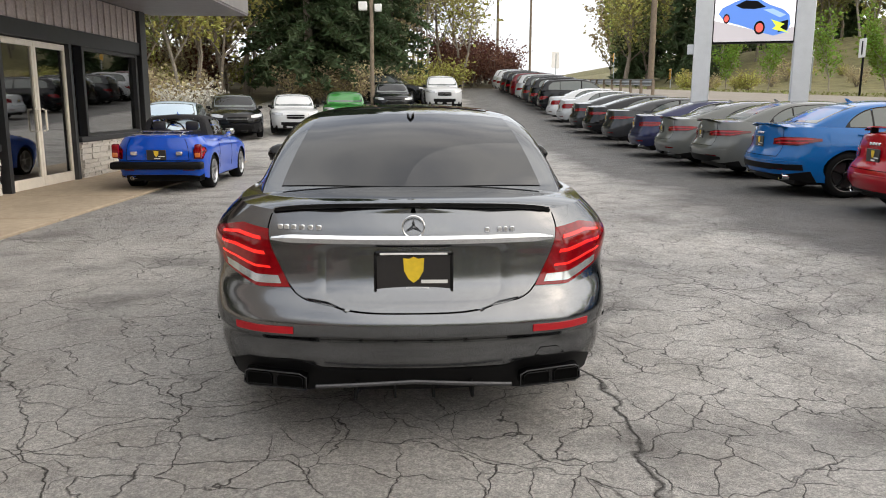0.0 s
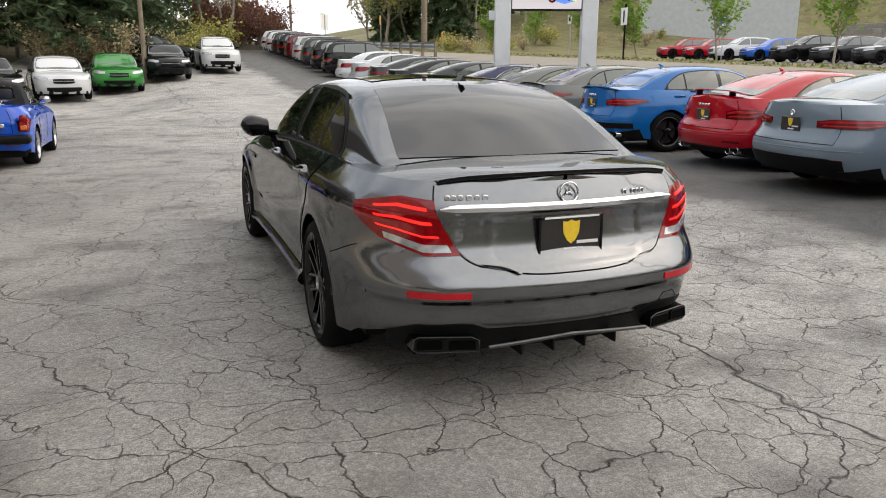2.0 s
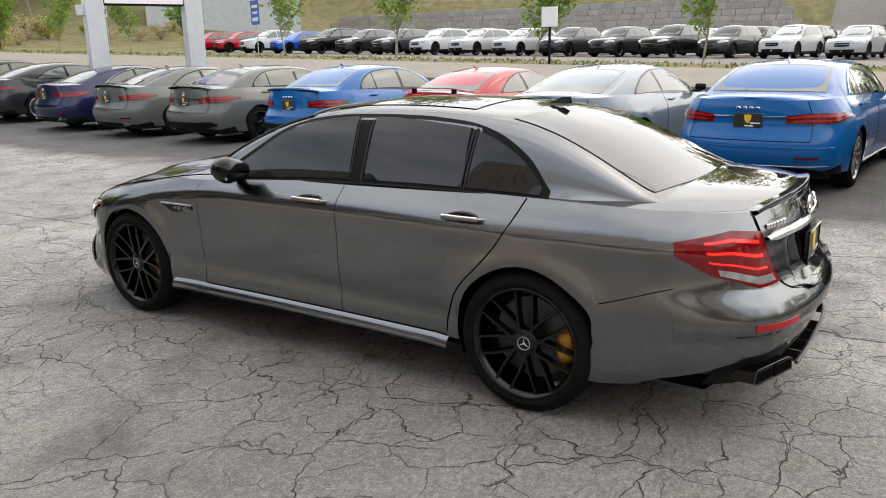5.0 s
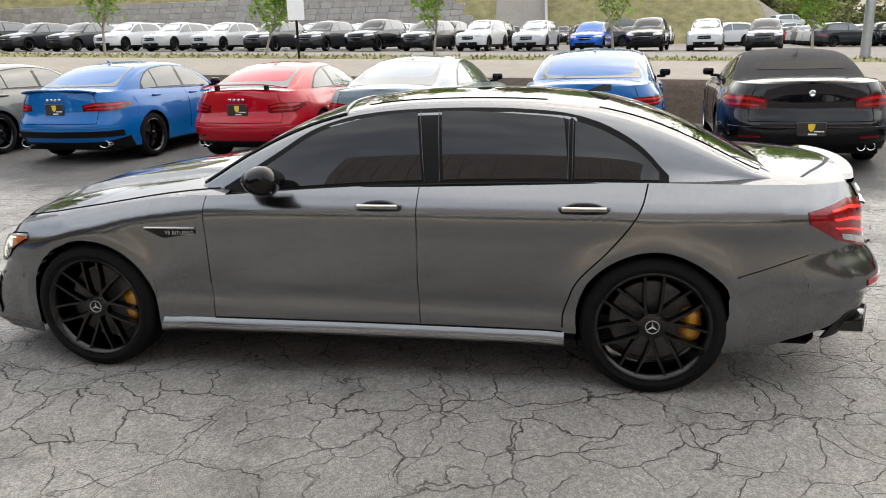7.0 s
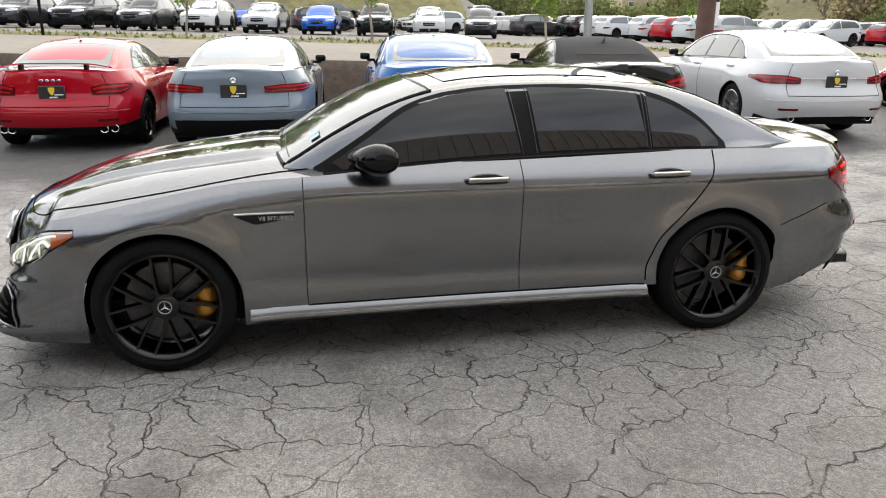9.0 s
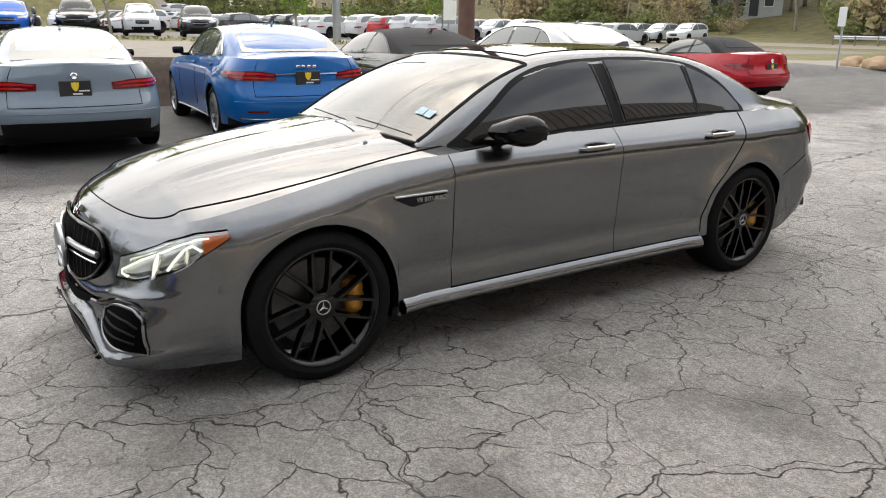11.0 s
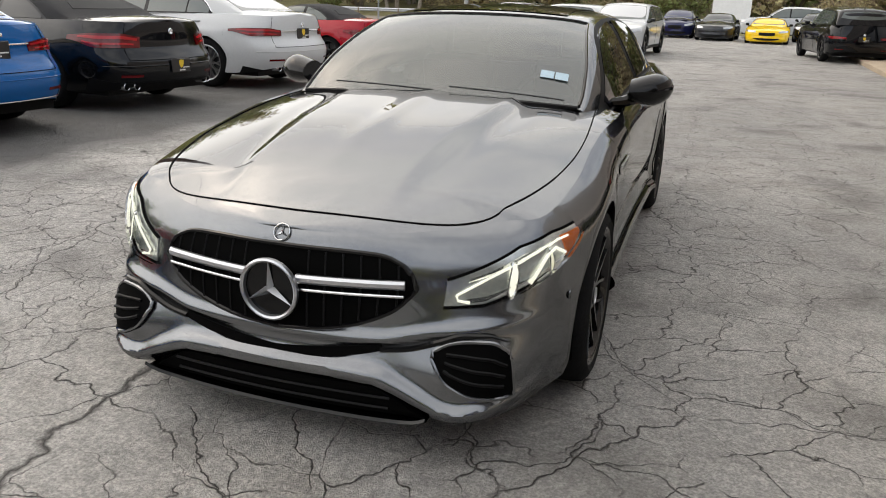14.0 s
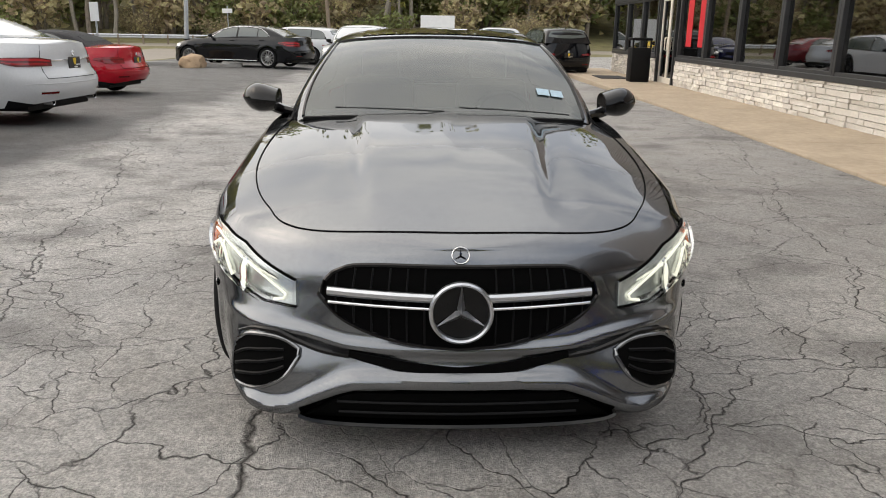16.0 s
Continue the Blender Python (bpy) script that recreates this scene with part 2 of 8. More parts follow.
def letters(body, size, depth=.001):
    """Words in the built-in font as (vertices, faces), in the x-y plane, middle at the origin."""
    cu = bpy.data.curves.new("letters", "FONT")
    cu.body, cu.size, cu.extrude, cu.align_x, cu.align_y, cu.resolution_u = body, size, depth, "CENTER", "CENTER", 2
    ob = bpy.data.objects.new("letters", cu)
    scene.collection.objects.link(ob)
    bpy.context.view_layer.update()
    me = bpy.data.meshes.new_from_object(ob.evaluated_get(bpy.context.evaluated_depsgraph_get()))
    geo = [tuple(v.co) for v in me.vertices], [tuple(p.vertices) for p in me.polygons]
    bpy.data.objects.remove(ob)
    bpy.data.meshes.remove(me)
    bpy.data.curves.remove(cu)
    return geo


def merge(*geos):
    verts, faces = [], []
    for v, f in geos:
        n = len(verts)
        verts.extend(tuple(p) for p in v)
        faces.extend(tuple(i + n for i in q) for q in f)
    return verts, faces


def moved(geo, m):
    return [tuple(m @ Vector(v)) for v in geo[0]], geo[1]


def sheet(p, lip=0.0, loop=False, flip=False):
    """Quads over a grid of points (n, m, 3); lip: an edge turned inwards by so much."""
    p = np.asarray(p, float)
    if lip:
        du, dv = np.gradient(p, axis=0), np.gradient(p, axis=1)
        nrm = np.cross(du, dv) if flip else np.cross(dv, du)
        nrm /= np.maximum(np.linalg.norm(nrm, axis=2, keepdims=True), 1e-9)
        q, k = np.pad(p, ((1, 1), (1, 1), (0, 0)), "edge"), np.pad(nrm, ((1, 1), (1, 1), (0, 0)), "edge")
        inner = np.zeros(q.shape[:2], bool)
        inner[1:-1, 1:-1] = True
        q[~inner] -= k[~inner] * lip
        p = q
    n, m = p.shape[:2]
    faces = []
    for i in range(n - (0 if loop else 1)):
        a, b = i * m, ((i + 1) % n) * m
        faces.extend((a + j, a + j + 1, b + j + 1, b + j) for j in range(m - 1))
    if flip:
        faces = [q[::-1] for q in faces]
    return p.reshape(-1, 3).tolist(), faces


def tube(points, r, sides=6, closed=False, flat=1.0):
    """A round bar along points; r a number or one for each point."""
    p = [Vector(q) for q in points]
    n = len(p)
    rr = r if isinstance(r, (list, tuple, np.ndarray)) else [r] * n
    verts, faces = [], []
    for i in range(n):
        a = p[(i - 1) % n] if closed or i else p[0]
        b = p[(i + 1) % n] if closed or i < n - 1 else p[-1]
        d = (b - a).normalized()
        up = Vector((0, 0, 1)) if abs(d.z) < 0.9 else Vector((0, 1, 0))
        e = d.cross(up).normalized()
        g = e.cross(d).normalized()
        for k in range(sides):
            w = 2 * math.pi * (k + 0.5) / sides
            verts.append(tuple(p[i] + e * (math.cos(w) * rr[i]) + g * (math.sin(w) * rr[i] * flat)))
    for i in range(n if closed else n - 1):
        a, b = i * sides, ((i + 1) % n) * sides
        faces.extend((a + k, a + (k + 1) % sides, b + (k + 1) % sides, b + k) for k in range(sides))
    if not closed:
        faces.append(tuple(range(sides))[::-1])
        faces.append(tuple((n - 1) * sides + k for k in range(sides)))
    return verts, faces


def lathe(profile, n=32, closed=True):
    """Turned about the local x axis; profile of (x, radius)."""
    w = np.linspace(0, 2 * math.pi, n, endpoint=False)
    p = np.array([[(x, r * math.cos(a), r * math.sin(a)) for x, r in profile] for a in w])
    return sheet(p, loop=True)


def box(x0, x1, y0, y1, z0, z1, bevel=0.0, seg=1):
    """A block with rounded edges, as (vertices, faces)."""
    b = bevel
    if not b:
        v = [(x, y, z) for x in (x0, x1) for y in (y0, y1) for z in (z0, z1)]
        return v, [(0, 1, 3, 2), (4, 6, 7, 5), (0, 4, 5, 1), (2, 3, 7, 6), (0, 2, 6, 4), (1, 5, 7, 3)]
    bm = bmesh.new()
    bmesh.ops.create_cube(bm, size=1)
    for v in bm.verts:
        v.co = Vector(((x0 + x1) / 2 + v.co.x * (x1 - x0), (y0 + y1) / 2 + v.co.y * (y1 - y0), (z0 + z1) / 2 + v.co.z * (z1 - z0)))
    bmesh.ops.bevel(bm, geom=list(bm.edges), offset=b, segments=seg, affect="EDGES", profile=0.5)
    bm.verts.index_update()
    out = [tuple(v.co) for v in bm.verts], [tuple(v.index for v in f.verts) for f in bm.faces]
    bm.free()
    return out


def prism(outline, y0, y1):
    """A flat outline of (x, z) drawn out along y."""
    n = len(outline)
    v = [(x, y0, z) for x, z in outline] + [(x, y1, z) for x, z in outline]
    f = [tuple(range(n))[::-1], tuple(range(n, 2 * n))] + [(i, (i + 1) % n, n + (i + 1) % n, n + i) for i in range(n)]
    return v, f


# ---------------------------------------------------------------- the car body as a surface
class Shape:
    """A car's skin: R(s, z) runs round the sides (s 0 rear middle, 1 front middle, below 0 and past 1 the other side);
    G(y, k) is the greenhouse (k 0 middle, 1 belt line)."""

    def __init__(self, c):
        self.c = c
        ar, af = c["axles"]
        self.s = np.array([0, .09, .16, .22, .29, .36, .5, .64, .72, .79, .86, .93, 1.0])
        self.fx = curve(*zip(self.s, [0, .42, .72, .90, .985, 1.0, c.get("waist", .985), *c.get("nose", (1.0, .985, .915, .755, .45)), 0]))
        self.grid = np.linspace(0, 1, 801)
        self.ymid = self.plan(self.grid, 0.6 * c["k"])[1]
        ys = np.linspace(c["zp"][0][0], c["zp"][-1][0], 60)
        self.gy, self.gk = ys, np.linspace(-1, 1, 49)
        self.G_table = self._green(ys)

    def plan(self, s, z):
        c = self.c
        s = np.asarray(s, float)
        z = np.asarray(z, float) + 0 * s
        yr, yf = curve(*c["rear"])(z), curve(*c["front"])(z)
        rb, (ar, af) = c["wrap_r"], c["axles"]
        fb = curve(*c["wrap_f"])(z) if isinstance(c["wrap_f"], list) else c["wrap_f"]
        ks = [yr, yr + .045 * rb, yr + .15 * rb, yr + .38 * rb, yr + .8 * rb, ar + 0 * z, (ar + af) / 2 + 0 * z, af + 0 * z,
              max(p[1] for p in c["front"]) - .72 * .92 + 0 * z if isinstance(c["wrap_f"], list) else yf - .72 * fb, (max(p[1] for p in c["front"]) - .43 * .92 + 0 * z if isinstance(c["wrap_f"], list) else yf - .43 * fb), yf - .21 * fb, yf - .065 * fb, yf]
        i = np.clip(np.searchsorted(self.s, s) - 1, 0, len(self.s) - 2)
        ks = np.array(np.broadcast_arrays(*ks))
        sh = np.broadcast_shapes(s.shape, z.shape)
        s, i = np.broadcast_to(s, sh), np.broadcast_to(i, sh)
        ks = ks.reshape(len(self.s), *sh)
        m = np.gradient(ks, self.s, axis=0)
        m[0], m[-1] = 0, 0
        take = lambda a, j: np.take_along_axis(a, j[None], 0)[0]
        h = self.s[i + 1] - self.s[i]
        u = (s - self.s[i]) / h
        y = ((1 + 2 * u) * (1 - u) ** 2 * take(ks, i) + u * (1 - u) ** 2 * h * take(m, i)
             + u * u * (3 - 2 * u) * take(ks, i + 1) + u * u * (u - 1) * h * take(m, i + 1))
        return self.fx(s), y

    def top(self, y):
        return curve(*self.c["shoulder"])(y)

    def R(self, s, z, off=0.0):
        c = self.c
        s, z = np.broadcast_arrays(np.asarray(s, float), np.asarray(z, float))
        sign = np.where((s < 0) | (s > 1), -1.0, 1.0)
        t = np.where(s > 1, 2 - s, np.abs(s))
        f, y = self.plan(t, z)
        w = curve(*c["width"])(z)
        zt = self.top(y)
        roll = c.get("roll", .05)
        roll = roll + (c.get("roll_front", roll) - roll) * smooth(.7, 1.6, y)
        w = w * (1 - roll * np.clip((z - zt + .13 * c["k"]) / (.13 * c["k"]), 0, 1) ** 2)
        for a in c["axles"]:
            d = np.hypot(y - a, z - c["wheel"])
            w = w + c.get("flare", .022) * np.exp(-((d - c["arch"] - .015) / .085) ** 2) * (z > .1)
        for y0, y1, z0, hgt, amt in c.get("crease", ()):
            w = w + amt * np.exp(-((z - z0 - (y - y0) / (y1 - y0) * hgt) / .05) ** 2) * smooth(y0 - .3, y0 + .1, y) * (1 - smooth(y1 - .1, y1 + .3, y))
        x = f * w
        p = np.stack([-x * sign, y, z], -1)
        if off:
            e = 1e-3
            t1, t2 = np.clip(t - e, 0, 1), np.clip(t + e, 0, 1)
            (f1, y1), (f2, y2) = self.plan(t1, z), self.plan(t2, z)
            dx, dy = (f2 - f1) * w, y2 - y1
            n = np.hypot(dx, dy) + 1e-9
            p = p + off * np.stack([-(-dy / n) * sign * -1, -dx / n, 0 * dx], -1) * np.array([1, 1, 1])
        return p

    def s_rear(self, frac):
        g = np.linspace(0, .36, 400)
        return np.interp(frac, self.fx(g), g)

    def s_front(self, frac):
        g = np.linspace(1, .64, 400)
        return np.interp(frac, self.fx(g), g)

    def s_y(self, y):
        return np.interp(y, self.ymid, self.grid)

    def bottom(self, s):
        c = self.c
        t = np.where(np.asarray(s) > 1, 2 - np.asarray(s), np.abs(s))
        y = np.interp(t, self.grid, self.ymid)
        z = curve(*c["under"])(y)
        for a in c["axles"]:
            d = c["arch"] ** 2 - (y - a) ** 2
            z = np.where(d > 0, np.maximum(z, c["wheel"] + np.sqrt(np.maximum(d, 0))), z)
        return z

    def stations(self, s0, s1, n):
        """Places round the skin, closer together at the wheel arches."""
        s = list(np.linspace(s0, s1, n))
        for a in self.c["axles"]:
            for q in np.cos(np.linspace(0, math.pi, self.c.get("arch_steps", 17))):
                v = float(self.s_y(a + self.c["arch"] * q * .9999))
                s += [v, -v, 2 - v]
            for q in (-1.0002, 1.0002):
                v = float(self.s_y(a + self.c["arch"] * q))
                s += [v, -v, 2 - v]
        return np.array(sorted(v for v in set(s) if s0 <= v <= s1))

    def skin(self, s0, s1, n, m, z0=None, z1=None, off=0.0, lip=0.0, plain=False):
        """A panel of the skin between two places, from z0 to z1 (numbers or functions of s)."""
        s = np.linspace(s0, s1, n) if plain else self.stations(s0, s1, n)
        t = np.where(s > 1, 2 - s, np.abs(s))
        y = np.interp(t, self.grid, self.ymid)
        lo = self.bottom(s) if z0 is None else (z0(s) if callable(z0) else np.full(len(s), z0))
        if not plain:
            lo = np.maximum(lo, self.bottom(s))
        hi = self.top(y) if z1 is None else (z1(s) if callable(z1) else np.full(len(s), z1))
        v = np.linspace(0, 1, m)
        z = lo[:, None] + (np.maximum(hi, lo) - lo)[:, None] * v[None]
        if z1 is None:   # meet the true shoulder
            for _ in range(3):
                yy = self.plan(np.broadcast_to(t[:, None], z.shape), z)[1]
                z = lo[:, None] + (np.maximum(self.top(yy[:, -1]), lo) - lo)[:, None] * v[None]
        return sheet(self.R(np.broadcast_to(s[:, None], z.shape), z, off), lip)

    def edge(self, s):
        """The shoulder line."""
        s = np.asarray(s, float)
        t = np.where(s > 1, 2 - s, np.abs(s))
        z = self.top(np.interp(t, self.grid, self.ymid))
        for _ in range(4):
            z = self.top(self.plan(t, z)[1])
        return self.R(s, z)

    def lid(self, s0, s1, zc, n=24, m=21, bend=2.4, ridge=None, w=1.0, off=0.0):
        """Bonnet or boot: across from shoulder to shoulder, with the middle at zc(y)."""
        e = self.edge(np.linspace(s0, s1, n))
        u = np.linspace(-1, 1, m)
        p = np.zeros((n, m, 3))
        p[..., 0] = np.abs(e[:, 0])[:, None] * u * w
        p[..., 1] = e[:, 1][:, None]
        mid = curve(*zc)(e[:, 1])
        rise = np.maximum(mid - e[:, 2], 0)
        p[..., 2] = e[:, 2][:, None] + rise[:, None] * (1 - np.abs(u * w) ** bend) + off
        if ridge:
            p[..., 2] += ridge(p[..., 0], p[..., 1])
        return p

    def _green(self, ys):
        c = self.c
        zp, zb = curve(*c["zp"])(ys), np.minimum(self.top(ys) + c.get("sink", -.01), curve(*c["zp"])(ys))
        wb = curve(*c["belt"])(ys)
        h = np.maximum(zp - zb, 0)
        drop = np.minimum(c.get("drop", .06), h * .5)
        hs = h - drop
        self.zb, self.hs, self.wb = zb, hs, wb
        k = np.abs(self.gk)[None]
        a = np.clip((1 - k) / .45, 0, 1)
        b = np.clip(k / .55, 0, 1)
        tum = c.get("tumble", .6)
        xr = (wb - tum * hs)[:, None]
        side = k > .55
        x = np.where(side, wb[:, None] - tum * hs[:, None] * (.8 * a + .2 * a * a), xr * b)
        z = np.where(side, zb[:, None] + hs[:, None] * a, zp[:, None] - (h - hs)[:, None] * b ** 2.2)
        for _ in range(3):
            x[:, 1:-1] = (x[:, :-2] + 2 * x[:, 1:-1] + x[:, 2:]) / 4
            z[:, 1:-1] = (z[:, :-2] + 2 * z[:, 1:-1] + z[:, 2:]) / 4
        if c.get("flow"):   # the pillars run out into the shoulder
            g = np.linspace(0, 1, 400)
            e = self.edge(g)
            we = np.interp(ys, e[:, 1], np.abs(e[:, 0])) - .012
            x = x + (np.maximum(we - wb, 0) * (1 - smooth(-1.0, -.4, ys)))[:, None] * np.clip(1 - a / .34, 0, 1) ** 2
        p = np.zeros((len(ys), len(self.gk), 3))
        p[..., 0] = x * np.sign(self.gk)[None]
        p[..., 1], p[..., 2] = ys[:, None], z
        return p

    def G(self, y, k, off=0.0):
        y, k = np.broadcast_arrays(np.asarray(y, float), np.asarray(k, float))
        t = self.G_table
        fi = np.clip(np.interp(y, self.gy, np.arange(len(self.gy))), 0, len(self.gy) - 1.001)
        fj = np.clip((k + 1) / 2 * (len(self.gk) - 1), 0, len(self.gk) - 1.001)
        i, j = fi.astype(int), fj.astype(int)
        u, v = (fi - i)[..., None], (fj - j)[..., None]
        p = t[i, j] * (1 - u) * (1 - v) + t[i + 1, j] * u * (1 - v) + t[i, j + 1] * (1 - u) * v + t[i + 1, j + 1] * u * v
        if off:
            du, dv = t[i + 1, j] - t[i, j], t[i, j + 1] - t[i, j]
            n = np.cross(dv, du)
            n /= np.linalg.norm(n, axis=-1, keepdims=True) + 1e-9
            n[n[..., 2] < 0] *= -1
            p = p + n * off
        return p

    def pane(self, side, y0, y1, top, low=.04, n=24, m=8, off=.004, slant=0.0, lip=.006):
        """A side window from y0 to y1 under the line top(y), in metres of height."""
        u = np.linspace(0, 1, n)
        v = np.linspace(0, 1, m)
        y = (y0 + (y1 - y0) * u)[:, None] + slant * (v - .5)[None]
        zb, hs = np.interp(y, self.gy, self.zb), np.interp(y, self.gy, self.hs)
        zt = top(y)
        a1 = np.clip((zt - zb) / np.maximum(hs, 1e-6), low + .004, 1.0)
        a = low + (a1 - low) * v[None]
        return sheet(self.G(y, side * (1 - .45 * a), off), lip, flip=side > 0)

    def screen(self, y_low, y_high, k, bow_low=0.0, bow_high=0.0, n=16, m=25, off=.004, lip=.006, kl=None, relax=10):
        """A front or rear window between two lines over the width k."""
        u = np.linspace(-1, 1, m)
        v = np.linspace(0, 1, n)[:, None]
        kk = ((kl or k) + (k - (kl or k)) * v) * u[None]
        y = (y_low + bow_low * u[None] ** 2) * (1 - v) + (y_high + bow_high * u[None] ** 2) * v
        p = self.G(y, kk, off)
        for _ in range(relax):   # even glass between its fixed edges
            p[1:-1, 1:-1] = (p[:-2, 1:-1] + p[2:, 1:-1] + p[1:-1, :-2] + p[1:-1, 2:]) / 4
        return sheet(p, lip, flip=np.cross(p[1, 0] - p[0, 0], p[0, 1] - p[0, 0])[2] > 0)


def wheel(parent, x, y, r, rim_r, width, side, looks, spokes=5, twin=.0, caliper=None, name="wheel", cap=None, n=36, plain=False):
    """A wheel, its outer face at x; side -1 or 1 is the way that face looks."""
    hub = new(name)
    hub.parent = parent
    hub.location = (x, y, r)
    if side < 0:
        hub.rotation_euler = (0, 0, math.pi)
    w, s = width, rim_r
    if plain:
        tyre = part(name, lathe([(0, s), (.004, s + .03), (-.03, r - .006), (-w * .5, r + .001), (-w + .03, r - .006), (-w, s)], n), looks["tyre"], parent)
        tyre.location, tyre.rotation_euler = (x, y, r), hub.rotation_euler
        bpy.data.objects.remove(hub)
        part("rim", lathe([(-.05, .001), (-.035, s * .3), (-.045, s * .85), (0, s)], n), looks["rim"], tyre)
        return tyre
    part("tyre", lathe([(-.01, s - .012), (.002, s + .006), (.006, s + .02), (-.004, r - .025), (-.022, r - .006), (-.05, r),
                        (-w * .5, r + .001), (-w + .05, r), (-w + .02, r - .01), (-w, r - .04), (-w, s)], n), looks["tyre"], hub)
    part("rim", lathe([(-.03, s - .03), (-.006, s - .018), (0, s - .008), (-.006, s + .004), (-.03, s - .002), (-w * .6, s - .02), (-w + .01, s)], n), looks["rim"], hub)
    part("wheel_well_disc", lathe([(-w * .45, .02), (-w * .45, s * .42), (-w * .45, s * .72), (-w * .47, s * .74)], n), looks["disc"], hub)
    bars = []
    for i in range(spokes):
        a = 2 * math.pi * i / spokes + math.pi / 2
        pair = (-twin, twin) if twin else (0,)
        for d in pair:
            wid = s * (.085 if twin else .13)
            ax, oy = Vector((0, math.cos(a), math.sin(a))), Vector((0, -math.sin(a), math.cos(a)))
            p0 = ax * s * .16 + oy * d * s * .75 + Vector((-.030, 0, 0))
            p1 = ax * s * .55 + oy * d * s * 1.0 + Vector((-.022, 0, 0))
            p2 = ax * (s - .02) + oy * d * s * 1.05 + Vector((-.012, 0, 0))
            vs = []
            for p, k in ((p0, 1.25), (p1, .95), (p2, .9)):
                for dx, e in ((0, .55), (0, -.55), (-.035, -1), (-.035, 1)):
                    vs.append(p + Vector((dx, 0, 0)) + oy * wid * .5 * k * e)
            f = [(0, 1, 2, 3)]
            for q in (0, 4):
                f += [(q + j, q + (j + 1) % 4, q + 4 + (j + 1) % 4, q + 4 + j) for j in range(4)]
            bars.append(([tuple(v) for v in vs], f))
    bars.append(lathe([(-.06, s * .24), (-.03, s * .23), (-.022, s * .17), (-.02, s * .1), (-.02, .001)], 24))
    part("spokes", merge(*bars), looks["rim"], hub, angle=30)
    if cap:
        cap(hub, s)
    if caliper:
        a0 = math.radians(caliper[1])
        pts = [(-w * .40, s * .68 * math.cos(a0 + t), s * .68 * math.sin(a0 + t)) for t in np.linspace(-.42, .42, 9)]
        part("brake_caliper", tube(pts, [.034, .050, .053, .047, .053, .047, .053, .050, .034], 10, flat=1.0), caliper[0], hub, "gold brake caliper behind the spokes")
    return hub

# ---------------------------------------------------------------- car kinds
SEDAN = dict(
    k=1.0, axles=(-1.348, 1.595), wheel=.345, arch=.378, wrap_r=.78, wrap_f=.92, roll=.03, flare=.016, tumble=.54, drop=.05, sink=-.012,
    rear=[(.15, -2.30), (.28, -2.39), (.40, -2.455), (.55, -2.475), (.62, -2.45), (.70, -2.388), (.80, -2.366), (.90, -2.360), (1.0, -2.345), (1.08, -2.32)],
    front=[(.12, 2.40), (.18, 2.46), (.30, 2.47), (.42, 2.445), (.55, 2.44), (.66, 2.42), (.74, 2.375), (.80, 2.30), (.95, 2.15)],
    width=[(.12, .86), (.22, .893), (.32, .904), (.45, .915), (.62, .925), (.75, .917), (.85, .895), (.92, .868), (1.0, .832), (1.06, .81)],
    shoulder=[(-2.4, 1.02), (-2.1, 1.03), (-1.7, 1.035), (-1.3, 1.03), (-.78, 1.025), (-.17, 1.012), (.49, .980), (.84, .958), (1.2, .935),
              (1.6, .885), (1.95, .82), (2.2, .765), (2.4, .725)],
    zp=[(-1.90, 1.055), (-1.7, 1.165), (-1.5, 1.258), (-1.3, 1.332), (-1.1, 1.382), (-.9, 1.408), (-.5, 1.428), (-.15, 1.424), (.1, 1.402),
        (.3, 1.365), (.5, 1.30), (.75, 1.182), (1.0, 1.035)],
    belt=[(-1.9, .70), (-1.6, .755), (-1.3, .79), (-.8, .808), (0, .812), (.5, .808), (.8, .785), (1.0, .73)],
    under=[(-2.45, .33), (-2.2, .27), (-1.75, .225), (-1.6, .235), (-.8, .235), (1.1, .225), (1.95, .17), (2.2, .15), (2.45, .135)],
    hood=[(.75, 1.05), (1.0, 1.045), (1.3, 1.015), (1.7, .955), (2.0, .890), (2.2, .832), (2.34, .775), (2.42, .735)],
    deck=[(-2.42, 1.035), (-2.3, 1.062), (-2.1, 1.082), (-1.85, 1.09), (-1.3, 1.06)],
    dlo=[(-1.40, 1.03), (-1.30, 1.14), (-1.15, 1.24), (-.946, 1.315), (-.69, 1.348), (-.353, 1.366), (-.087, 1.358), (.152, 1.323),
         (.381, 1.244), (.556, 1.134), (.72, 1.035), (.84, .962)],
    ends=(-1.86, -1.14, .30, .98), doors=(.905, -.20, -1.0))
COUPE = dict(SEDAN, tumble=.68,
    zp=[(-2.05, 1.05), (-1.8, 1.13), (-1.5, 1.235), (-1.2, 1.325), (-.9, 1.385), (-.5, 1.425), (-.15, 1.424), (.1, 1.40),
        (.3, 1.36), (.5, 1.29), (.75, 1.172), (1.0, 1.035)],
    belt=[(-2.05, .62), (-1.7, .70), (-1.3, .76), (-.8, .80), (0, .812), (.5, .808), (.8, .785), (1.0, .73)],
    dlo=[(-1.30, 1.03), (-1.15, 1.12), (-.95, 1.22), (-.69, 1.30), (-.353, 1.35), (-.087, 1.352), (.152, 1.32), (.381, 1.24), (.556, 1.13),
         (.72, 1.035), (.84, .962)],
    ends=(-1.98, -1.02, .28, .98), doors=(.905, -.45, -.5))
